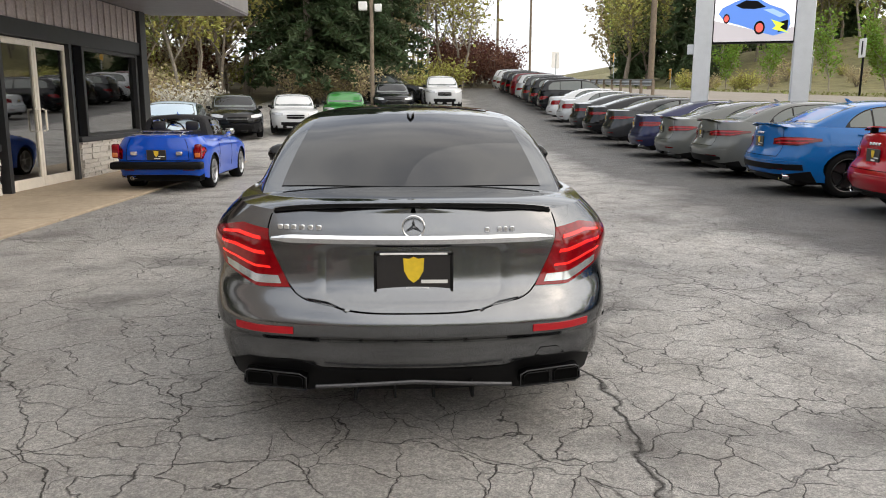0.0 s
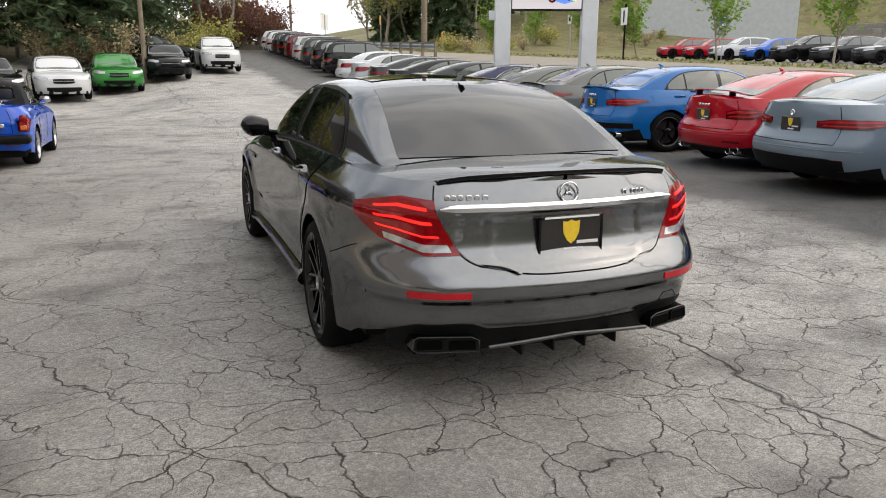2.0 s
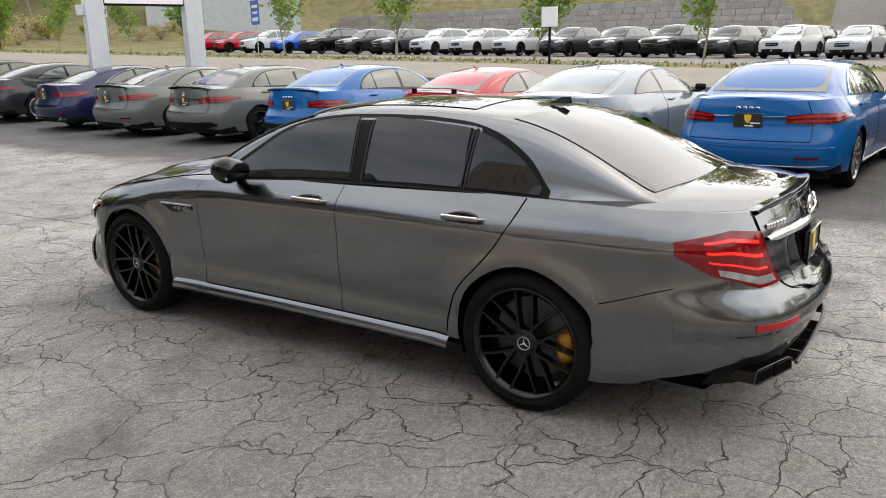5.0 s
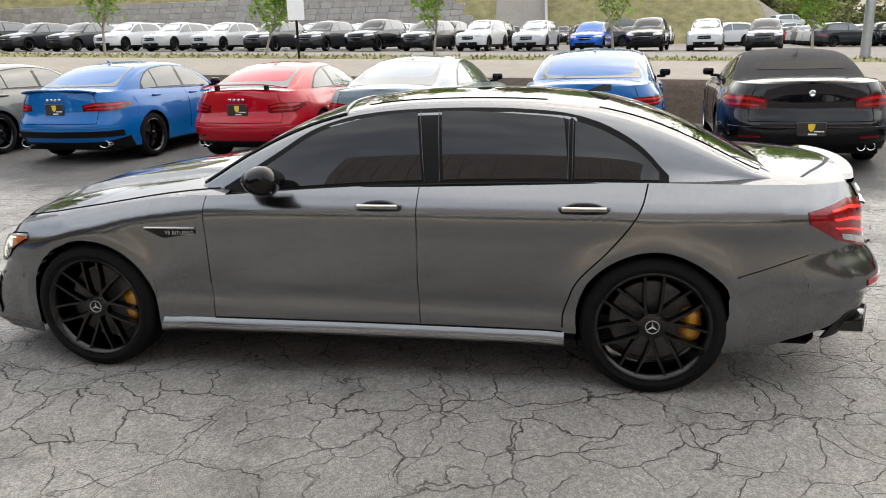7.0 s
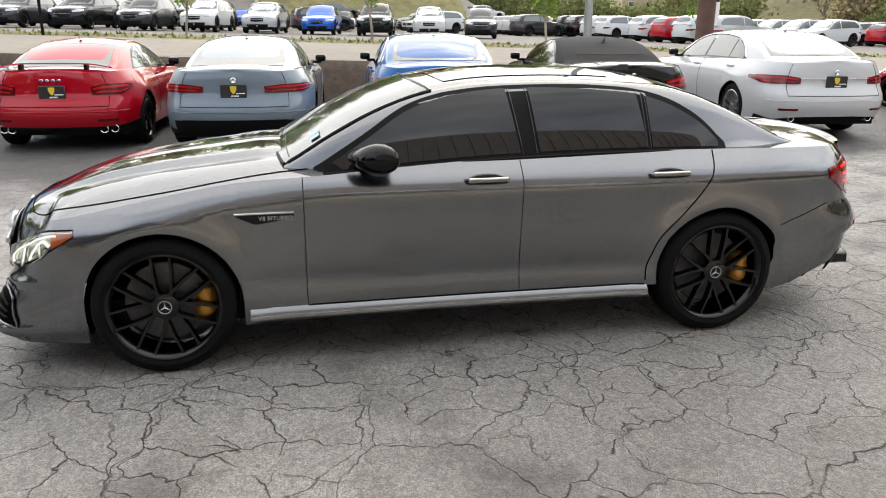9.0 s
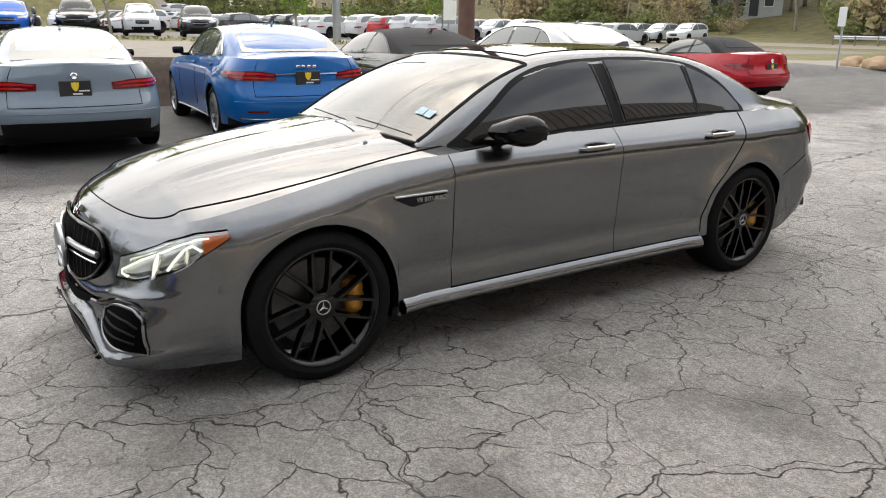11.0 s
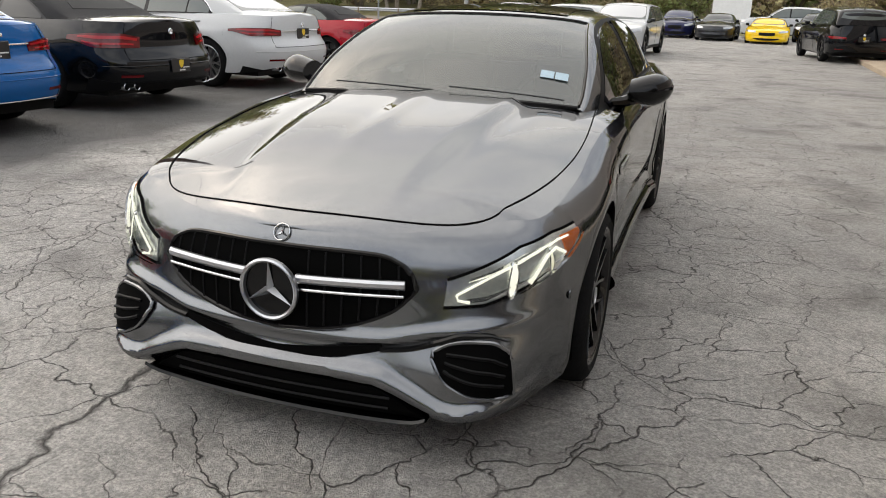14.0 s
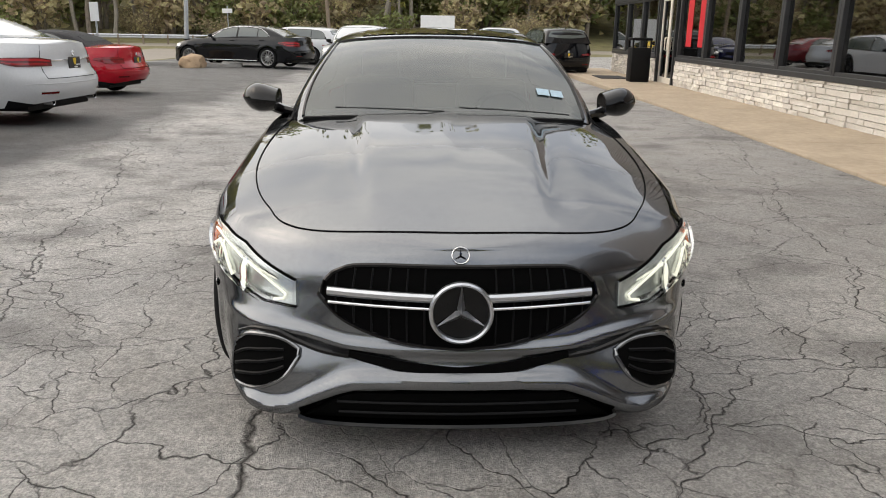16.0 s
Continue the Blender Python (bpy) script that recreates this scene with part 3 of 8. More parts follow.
SUV = dict(SEDAN, wheel=.36, arch=.41, tumble=.38, drop=.06, wrap_r=.6, wrap_f=.8, roll=.03,
    rear=[(.2, -2.22), (.35, -2.34), (.55, -2.38), (.8, -2.36), (1.05, -2.30), (1.2, -2.26)],
    front=[(.18, 2.28), (.3, 2.36), (.5, 2.40), (.7, 2.39), (.85, 2.36), (.98, 2.25), (1.1, 2.1)],
    shoulder=[(-2.35, 1.12), (-1.5, 1.13), (-.78, 1.11), (0, 1.09), (.49, 1.075), (.84, 1.06), (1.3, 1.035), (1.8, .99), (2.1, .93), (2.35, .87)],
    width=[(.15, .84), (.25, .885), (.45, .91), (.7, .92), (.95, .915), (1.15, .88)],
    zp=[(-2.24, 1.14), (-2.15, 1.33), (-2.05, 1.50), (-1.95, 1.585), (-1.7, 1.635), (-1.0, 1.675), (-.4, 1.685), (0, 1.665), (.25, 1.61),
        (.5, 1.47), (.8, 1.27), (1.05, 1.10)],
    belt=[(-2.24, .80), (-1.9, .84), (-1.3, .865), (0, .87), (.5, .86), (.8, .82), (1.05, .76)],
    under=[(-2.4, .36), (-2.2, .3), (-1.6, .26), (-.8, .25), (1.1, .25), (1.95, .24), (2.4, .25)],
    hood=[(.75, 1.11), (1.0, 1.115), (1.4, 1.10), (1.8, 1.06), (2.1, 1.0), (2.25, .95), (2.38, .89)],
    deck=[(-2.42, 1.12), (-2.2, 1.13), (-1.9, 1.14), (-1.3, 1.12)],
    dlo=[(-1.95, 1.14), (-1.88, 1.30), (-1.75, 1.46), (-1.5, 1.53), (-.8, 1.575), (-.3, 1.585), (0, 1.565), (.25, 1.50), (.5, 1.37), (.75, 1.19), (.92, 1.075)],
    ends=(-2.2, -2.02, .27, 1.0), doors=(.95, -.2, -1.05))
SOFT_TOP = dict(COUPE,
    zp=[(-1.62, 1.06), (-1.45, 1.16), (-1.2, 1.27), (-.9, 1.35), (-.5, 1.385), (-.15, 1.38), (.1, 1.36), (.3, 1.325), (.5, 1.265), (.75, 1.16), (1.0, 1.035)],
    belt=[(-1.62, .70), (-1.3, .76), (-.8, .80), (0, .81), (.5, .805), (.8, .785), (1.0, .73)],
    ends=(-1.5, -1.22, .28, .98))
ROADSTER = dict(SEDAN, tumble=.30, drop=.05, wrap_r=.35, wrap_f=.5, roll=.06, flare=.01, arch=.40,
    rear=[(.15, -2.3), (.45, -2.44), (.75, -2.47), (1.0, -2.40)], front=[(.15, 2.3), (.5, 2.46), (.7, 2.43), (.9, 2.3)],
    zp=[(-1.05, 1.05), (-1.0, 1.2), (-.92, 1.36), (-.7, 1.425), (-.3, 1.43), (.1, 1.41), (.3, 1.37), (.45, 1.22), (.6, 1.05)],
    belt=[(-1.05, .74), (-.5, .79), (.2, .79), (.6, .74)],
    dlo=[(-.72, 1.04), (-.66, 1.32), (-.4, 1.345), (0, 1.34), (.22, 1.3), (.36, 1.16), (.44, 1.03)],
    ends=(-.99, -.93, .28, .58), doors=(.55, -.72, -.75))


def fitted(kind, L, W, H, base, rear_hang, wheel_r):
    """A kind of car at its own length, width, height, wheelbase and rear overhang."""
    c = dict(kind)
    ar, af = kind["axles"]
    src = [kind["rear"][len(kind["rear"]) // 2][1], ar, af, max(p[1] for p in kind["front"])]
    dst = [-L / 2, -L / 2 + rear_hang, -L / 2 + rear_hang + base, L / 2]
    fy = lambda y: float(np.interp(y, src, dst)) if src[0] <= y <= src[3] else float(y + (dst[0] - src[0] if y < src[0] else dst[3] - src[3]))
    kz, kw = H / max(p[1] for p in kind["zp"]), W / 2 / .925
    for key in ("shoulder", "zp", "under", "hood", "deck", "dlo"):
        c[key] = [(fy(a), b * kz) for a, b in kind[key]]
    c["belt"] = [(fy(a), b * kw) for a, b in kind["belt"]]
    for key in ("rear", "front"):
        c[key] = [(a * kz, fy(b)) for a, b in kind[key]]
    c["width"] = [(a * kz, b * kw) for a, b in kind["width"]]
    c["axles"] = (dst[1], dst[2])
    c["k"], c["wheel"], c["arch"] = kz, wheel_r, wheel_r + (.05 if kind is SUV else .035)
    c["ends"] = tuple(fy(v) for v in kind["ends"])
    c["doors"] = tuple(fy(v) for v in kind["doors"])
    c["kw"], c["kz"] = kw, kz
    return c


def dealer_plate(parent, at, nrm_y=-1, w=.31, h=.16, name="number_plate"):
    """A dark dealer's plate with a yellow shield and pale bars; it looks to -y, or +y."""
    y = nrm_y
    x0, y0, z0 = at
    p = part(name, box(x0 - w / 2, x0 + w / 2, y0 - .008, y0 + .008, z0 - h / 2, z0 + h / 2, .006), M["plate"], parent, "black dealer plate with a yellow shield")
    s = h * .3
    out = [(-s, s), (-s * .45, s * .93), (0, s * 1.12), (s * .45, s * .93), (s, s), (s * .92, -s * .1), (s * .5, -s * .8), (0, -s * 1.15), (-s * .5, -s * .8), (-s * .92, -s * .1)]
    f = y0 + y * .0085
    part("shield", prism([(x0 + a * .8 , z0 + h * .12 + b * .9) for a, b in out], f, f + y * .0025), M["shield"], p)
    part("lettering", merge(box(x0 + .03, x0 + w * .44, min(f, f + y * .002), max(f, f + y * .002), z0 - h * .2, z0 - h * .12),
                            box(x0 - w * .1, x0 + w * .2, min(f, f + y * .002), max(f, f + y * .002), z0 - h * .40, z0 - h * .30)), M["bar_pale"], p)
    return p


def car(name, label, m, kind, size, paint, rim="rim_dark", lod=1, tails=(.62, .78, .90), rear_seen=True, spoiler=None, pipes=0, soft=None,
        group="", glass="car_glass", lower="trim_black", spokes=5, badge=True, roofbar=False, plate=True, mirror=None, face="bars", val=.27, strip=None, low_strip=False, vents=0.0, plate_z=0.0, wing=False, insert=None, clad=False, pipe_x=.30, pipe_r=1.0, pipe_flat=1.0, badge_bars=0, dlo_trim=False):
    """A parked car. size: length, width, height, wheelbase, rear overhang, wheel radius. tails: inner end (share of the half width), low, high."""
    L, W, H, base, hang, wr = size
    c = fitted(kind, *size)
    ends_ = (-L / 2, L / 2)
    c["crease"] = [(ends_[0] + .5, ends_[1] - .9, .80 * c["kz"], .05, .009), (c["axles"][0] + .5, c["axles"][1] - .5, .40 * c["kz"], .02, -.012)]
    c["arch_steps"] = 17 if lod == 2 else (13 if lod else 9)
    S = Shape(c)
    kw, kz = c["kw"], c["kz"]
    root = thing(name, m, label, "car", group)
    P = M[paint] if isinstance(paint, str) else paint
    n, mm = (96, 12) if lod == 2 else ((48, 8) if lod else (26, 5))
    ring = S.skin(-1, 1, n, mm)
    lids = [sheet(S.lid(float(S.s_y(c["ends"][3] - .12)), 1, c["hood"], 16 if lod else 8, 13 if lod else 7, ridge=lambda x, y: .012 * (1 - smooth(.36, .46, np.abs(x))) * (1 - smooth(c["axles"][1], c["axles"][1] + .7, y)))),
            sheet(S.lid(float(S.s_y(min(c["ends"][0] + .5, -.7))), 0, c["deck"], 14 if lod else 7, 13 if lod else 7))]
    yy, kk = np.linspace(c["zp"][0][0], c["zp"][-1][0], 40 if lod == 2 else (24 if lod else 14)), np.linspace(-1, 1, 33 if lod == 2 else (21 if lod else 13))
    green = sheet(S.G(yy[:, None], kk[None]))
    if soft:
        part("body", merge(ring, *lids), P, root)
        if kind is ROADSTER:   # real openings with clear windows and a cabin behind them
            tl = curve(*c["dlo"])
            yy = np.concatenate([np.linspace(c["zp"][0][0], c["ends"][1], 14), np.linspace(c["ends"][1], c["ends"][2], 30)[1:], np.linspace(c["ends"][2], c["zp"][-1][0], 14)[1:]])
            gp = S.G(yy[:, None], np.linspace(-1, 1, 65)[None])
            gv, gf = sheet(gp)
            keep = []
            for f in gf:
                x, y, z = np.mean([gv[i] for i in f], axis=0)
                k = abs((np.mean([i % 65 for i in f]) / 32) - 1)
                rear_hole = y < c["ends"][1] and z > 1.10 * kz and k < .44
                front_hole = y > c["ends"][2] and k < .52
                side_hole = k > .58 and c["dlo"][0][0] + .03 < y < c["dlo"][-1][0] - .04 and z < float(tl(y)) and z > float(S.top(y)) + .015
                if not (rear_hole or front_hole or side_hole):
                    keep.append(f)
            part("soft_top", (gv, keep), M[soft], root, "dark fabric soft top, closed")
            part("cabin_floor", box(-.58, .58, -1.0, .6, .30, .34), M["trim_black"], root)
            part("dashboard", box(-.56, .56, .30, .55, .72, .92, .04, 2), M["leather"], root)
            part("steering_wheel", tube([(-.28 + .17 * math.cos(t), .18, .90 + .17 * math.sin(t)) for t in np.linspace(0, 6.28, 18, endpoint=False)], .014, 6, closed=True), M["leather"], root)
            for x in (-.28, .28):
                part("seat", merge(box(x - .22, x + .22, -.62, -.15, .40, .54, .05, 2), box(x - .21, x + .21, -.76, -.60, .50, .98, .06, 2), box(x - .11, x + .11, -.75, -.66, .96, 1.12, .04, 2)), M["leather"], root)
        else:
            part("soft_top", green, M[soft], root, "dark fabric soft top, closed")
    else:
        part("body", merge(ring, *lids, green), P, root)
    g = M[glass] if kind is not ROADSTER else M["lens_glass"]
    e = c["ends"]
    part("windscreen", S.screen(e[3] - .03, e[2], .50, -.10, -.05, 8, 13, kl=.54), g, root)
    if kind is SOFT_TOP:
        g = M["plastic_window"]
    part("rear_window", S.screen(e[0] + .03, e[1], .46 if kind is not SOFT_TOP else .34, .05, .02, 8, 13, kl=.50 if kind is not SOFT_TOP else .40), g, root)
    g = M[glass] if kind is not ROADSTER else M["lens_glass"]
    top = curve(*c["dlo"])
    y0, y1 = c["dlo"][0][0], c["dlo"][-1][0]
    mid = c["doors"][1]
    for side in (-1, 1):
        if lod and kind is not ROADSTER:
            part("window_surround", S.pane(side, y0 + .01, y1 - .01, top, .02, 26 if lod else 12, 5, .002), M["trim_gloss"], root)
        ins = lambda y: top(y) - .022
        spans = [(mid + .03, y1 - .10), (y0 + .08, mid - .04)] if kind is not ROADSTER else [(y0 + .03, y1 - .05)]
        if kind in (SEDAN, SUV) and lod:
            q = y0 + (mid - y0) * .38
            spans = [spans[0], (q + .015, mid - .04), (y0 + .08, q - .015)]
        if dlo_trim:
            yy_ = np.linspace(y0 + .02, y1 - .03, 40)
            zb_, hs_ = np.interp(yy_, S.gy, S.zb), np.interp(yy_, S.gy, S.hs)
            a_ = np.clip((top(yy_) - zb_) / np.maximum(hs_, 1e-6), .02, 1.0)
            part("window_trim", tube(S.G(yy_, side * (1 - .45 * a_), .008), .009, 5), M["chrome"], root, "bright window trim")
            yy_ = np.linspace(c["axles"][0] + wr + .08, c["axles"][1] - wr - .08, 14)
            part("sill_trim", tube(S.R(np.array([-side * float(S.s_y(v)) for v in yy_]), np.full(14, .25 * kz), .006), .010, 5), M["satin_silver"], root)
        for a, b in spans:
            part("side_window", S.pane(side, a, b, ins, .07, 14 if lod else 7, 5, .005), g, root)
        for i, a in enumerate(c["axles"]):
            wheel(root, side * (S.R(float(S.s_y(a)), wr)[..., 0] * -1 + .012), a, wr, wr * (.74 if lod else .72), .22, side,
                  dict(tyre=M["tyre"], rim=M[rim], disc=M["brake_disc"]), spokes, .16 if spokes > 6 else 0, n=28 if lod == 2 else (20 if lod else 12), plain=not lod)
        # the tail lamp
        fi, z0, z1 = tails
        z0, z1 = z0 * kz, z1 * kz
        s0, s1 = float(S.s_rear(fi)), float(S.s_y(c["axles"][0] - wr - .16))
        lo = lambda s, a=s0, b=s1: z0 + (z1 - z0) * .55 * smooth(a + (b - a) * .6, b, np.abs(s))
        hi = lambda s, a=s0, b=s1: z1 - (z1 - z0) * .15 * smooth(a + (b - a) * .7, b, np.abs(s)) - (z1 - z0) * .25 * (1 - smooth(a, a + (b - a) * .3, np.abs(s)))
        sl = (s0, s1) if side < 0 else (-s1, -s0)
        part("tail_lamp", S.skin(*sl, 14, 4, lo, hi, .010, .012, plain=True), M["lamp_red_deep" if lod == 2 else "lamp_red"], root)
        if lod == 2:
            for v0, v1, a0, a1 in ((.62, .84, .04, .86), (.22, .36, .10, .80)):
                q0, q1 = s0 + (s1 - s0) * a0, s0 + (s1 - s0) * a1
                q = (q0, q1) if side < 0 else (-q1, -q0)
                part("light_bar", S.skin(*q, 12, 3, lambda s, v=v0: lo(s) + (hi(s) - lo(s)) * v, lambda s, v=v1: lo(s) + (hi(s) - lo(s)) * v, .015, .006, plain=True), M["lamp_red_bar"], root)
            if vents:
                q = sorted((side * float(S.s_rear(.66)), side * float(S.s_rear(.95))))
                part("bumper_vent", S.skin(*q, 8, 4, lambda s: (vents - .15 + .05 * smooth(q[0], q[1], np.abs(s))) * kz, lambda s: (vents - .04 + .03 * smooth(.1, .22, np.abs(s))) * kz, .006, .012, plain=True), M["trim_black"], root, "black mesh bumper vent")
        # the head lamp
        h0, h1 = float(S.s_front(.52)), float(S.s_front(.95))
        zl = float(S.top(c["axles"][1] + wr)) - .10 * kz
        lo2 = lambda s, a=h0, b=h1: zl - .115 * kz + .07 * kz * smooth(a, b, 1 - np.abs(1 - np.abs(s)))
        hi2 = lambda s: zl + .03 * kz + 0 * s - .05 * kz * smooth(.86, .93, 1 - np.abs(1 - s))
        hs = (h1, h0) if side < 0 else (2 - h0, 2 - h1)
        part("head_lamp", S.skin(*hs, 10, 4, lambda s: zl - .10 * kz + .05 * kz * smooth(.90, .76, 1 - np.abs(1 - s)), hi2, .008, .012, plain=True), M["lamp_clear"], root)
        # door mirror
        my, mz = c["dlo"][-1][0] - .14, float(S.top(c["dlo"][-1][0])) + .10 * kz
        mx = side * (W / 2 * .93 + .075)
        if lod:
            part("door_mirror", merge(box(mx - .085, mx + .075, my - .04, my + .06, mz - .065, mz + .045, .035, 2),
                                  box(side * W / 2 * .93 - .05, side * W / 2 * .93 + .08, my - .03, my + .03, mz - .09, mz - .05, .01)), M[mirror] if mirror else M["trim_gloss"], root)
        if lod:
            lines = []
            for d in c["doors"][:2 if kind is not COUPE else 2]:
                s = float(S.s_y(d))
                zz = np.linspace(float(S.bottom(np.array([s]))[0]) + .12 * kz, float(S.top(d)) - .01, 8)
                lines.append(tube(S.R(np.full(8, s if side < 0 else -s), zz, .0005), .0035, 4))
            part("door_gap", merge(*lines), M["gap"], root)
            for d in c["doors"][:2] if kind not in (COUPE, SOFT_TOP, ROADSTER) else c["doors"][:1]:
                y = (d - .98 * (c["doors"][0] - c["doors"][1])) + .15
                s = float(S.s_y(y))
                pt = S.R(np.array([s if side < 0 else -s]), np.array([float(S.top(y)) - .10 * kz]), .012)[0]
                part("door_handle", box(pt[0] - .014, pt[0] + .014, y - .10, y + .10, pt[2] - .014, pt[2] + .014, .008), P, root)
    # reflectors low on the bumper, a fold above them
    if lod:
        for side in (-1, 1):
            q = sorted((side * float(S.s_rear(.56)), side * float(S.s_rear(.80))))
            part("bumper_reflector", S.skin(*q, 6, 2, .405 * kz, .432 * kz, .006, .006, plain=True), M["lamp_red_deep"], root)
            if lod == 2:
                continue
            fi, z0, z1 = tails
            q = sorted((side * float(S.s_rear(fi + .03)), side * float(S.s_rear(.93))))
            zm = (z0 + (z1 - z0) * .52) * kz
            part("lamp_strip", S.skin(*q, 10, 2, zm, zm + .018 * kz, .014, .006, plain=True), M["lamp_red_deep"], root)
        q = float(S.s_rear(.92))
        part("bumper_fold", tube(S.R(np.linspace(-q, q, 25), np.full(25, .535 * kz), .001), .005, 5), P, root)
    # lower trim, front intake, plate
    zr = val * kz
    sr = float(S.s_rear(.97))
    if not clad:
        part("rear_valance", S.skin(-sr, sr, 24, 4, lambda s: S.bottom(s) - .02, lambda s: zr + .07 * kz * smooth(.16, .3, np.abs(s)), .006, .01, plain=True), M[lower], root)
    sf = float(S.s_front(.60))
    zt = c["hood"][-1][1]
    if face == "bars":
        part("grille", S.skin(float(S.s_front(.36)), 2 - float(S.s_front(.36)), 14, 4, lambda s: zt - (.27 - .10 * (np.abs(1 - s) / .12) ** 2) * kz, lambda s: zt - .09 * kz - .03 * kz * (np.abs(1 - s) / .12) ** 2, .008, .01, plain=True), M["trim_black"], root)
    part("front_intake", S.skin(sf, 2 - sf, 16 if lod else 6, 4 if lod else 2, lambda s: S.bottom(s) + .06 + .06 * (np.abs(1 - s) / (1 - sf)) ** 2, zt - .40 * kz, .008, .01, plain=True), M["trim_black"], root)
    if lod:
        # boot lid line
        sb = float(S.s_rear(.70))
        line = S.R(np.linspace(-sb, sb, 17), np.full(17, .60 * kz), .001)
        zz = np.linspace(.60 * kz, c["deck"][0][1] - .03, 6)
        part("boot_gap", merge(tube(line, .004, 4), *[tube(S.R(np.full(6, q), zz, .001), .004, 4) for q in (-sb, sb)]), M["gap"], root)
    if plate:
        zpl = plate_z * kz if plate_z else (tails[1] + tails[2]) / 2 * kz - .03
        yb = float(S.plan(np.array([0.0]), np.array([zpl]))[1][0])
        dealer_plate(root, (0, yb - .010, zpl))
        if badge_bars:
            zb = (tails[2] + .045) * kz
            yb = float(S.plan(np.array([0.0]), np.array([zb]))[1][0])
            part("badge", merge(*[box(-.034 * badge_bars + .068 * j, -.034 * badge_bars + .068 * j + .045, yb - .012, yb + .02, zb - .018, zb + .018, .006) for j in range(badge_bars)]), M["chrome"], root)
        elif badge:
            zb = (tails[1] + tails[2]) / 2 * kz + .095
            yb = float(S.plan(np.array([0.0]), np.array([zb]))[1][0])
            part("badge", moved(lathe([(0, .001), (.012, .03), (.004, .037)], 16), pose(0, yb - .004, zb, 0, 0, -90)), M["chrome"], root)
    if clad:   # dark plastic round the foot of the body
        part("cladding", S.skin(-1, 1, 26, 2, None, lambda s: S.bottom(s) + .10 * kz, .007, .004), M["trim_black"], root)
        q = float(S.s_front(.40))
        part("grille_bar", tube(S.R(np.linspace(q, 2 - q, 11), np.full(11, zt - .17 * kz), .016), .014, 4), M["satin_silver"], root)
    if insert:   # dark panel low in the bumper
        q = float(S.s_rear(insert[0]))
        part("bumper_insert", S.skin(-q, q, 30, 4, lambda s: insert[1] * kz + .05 * kz * smooth(q * .55, q, np.abs(s)), lambda s: insert[2] * kz - .02 * kz * smooth(q * .75, q, np.abs(s)), .007, .012, plain=True), M["trim_black"], root, "black lower bumper insert")
    if strip:
        q, zs = float(S.s_rear(tails[0] + .01)), (tails[1] + (tails[2] - tails[1]) * .62) * kz
        part("tail_strip", tube(S.R(np.linspace(-q, q, 21), np.full(21, zs), .010), .009, 6), M[strip], root)
    if low_strip:
        q = float(S.s_rear(.88))
        part("bumper_strip", tube(S.R(np.linspace(-q, q, 25), np.full(25, (val + .065) * kz), .012), .008, 6), M["chrome"], root)
    if wing:
        yb, zb = c["deck"][0][0] + .20, c["deck"][0][1] + .085
        w = W / 2 * .70
        part("tail_wing", sheet(np.array([[(x, yb + dy + .10 * (x / w) ** 2, zb + dz - .05 * (x / w) ** 4) for dy, dz in ((.09, .0), (.03, .014), (-.08, .022), (-.085, .008), (.03, -.004), (.09, .0))] for x in np.linspace(-w, w, 17)])), P, root, "fixed tail wing on two stays")
        for sx in (-1, 1):
            part("wing_stay", box(sx * w * .6 - .02, sx * w * .6 + .02, yb - .03, yb + .06, zb - .11, zb + .008, .006), M["trim_black"], root)
    elif spoiler:
        yb, zb = c["deck"][0][0] + .10, c["deck"][0][1]
        w = W / 2 * .66
        xs = np.linspace(-w, w, 15)
        pts = np.array([[(x, yb + dy + .06 * (x / w) ** 2, zb + dz - .03 * (x / w) ** 4) for dy, dz in ((.10, .012), (.04, .030), (-.03, .045), (-.035, .030), (.03, .006))] for x in xs])
        part("boot_spoiler", sheet(pts), M[spoiler], root)
    if pipes:
        for side in (-1, 1):
            for j in range(pipes):
                x = side * (W * pipe_x + j * .112)
                yb = float(S.plan(S.s_rear(abs(x) / (W / 2)), np.array(.30 * kz))[1])
                part("exhaust_tip", moved(lathe([(-.06, .030), (.02, .036), (.024, .042), (.02, .046), (-.10, .045)], 16), pose(x, yb + .02, .30 * kz, 0, 0, -90) @ Matrix.Diagonal((1, pipe_r, pipe_r * pipe_flat, 1))), M["chrome"], root)
                part("pipe_bore", moved(lathe([(.006, .001), (.006, .034), (.0, .037)], 14), pose(x, yb + .02, .30 * kz, 0, 0, -90) @ Matrix.Diagonal((1, pipe_r, pipe_r * pipe_flat, 1))), M["gap"], root)
    if roofbar:
        for side in (-1, 1):
            ys = np.linspace(e[1] + .15, e[2] - .25, 10)
            part("roof_rail", tube(S.G(ys, np.full(10, side * .50), .035), .016, 6), M["trim_black"], root)
    part("shark_fin_aerial", sheet(np.array([[(sx * .018 * (1 - v), e[1] + .22 - .1 * v - .10 * u * (1 - v * .6), float(curve(*c["zp"])(e[1] + .22)) - .005 + .055 * v) for u in (0, .5, 1)] for v in (0, .5, 1) for sx in (-1, 1)])), P, root) if lod == 2 else None
    # floor pan and dark cabin
    ar, af = c["axles"]
    part("underbody", merge(box(-W / 2 * .84, W / 2 * .84, -L / 2 + .28, L / 2 - .32, wr * .55, wr * .9), box(-W / 2 * .60, W / 2 * .60, ar - .45, af + .4, wr * .8, c["shoulder"][3][1] - .12)), M["trim_black"], root)
    return root


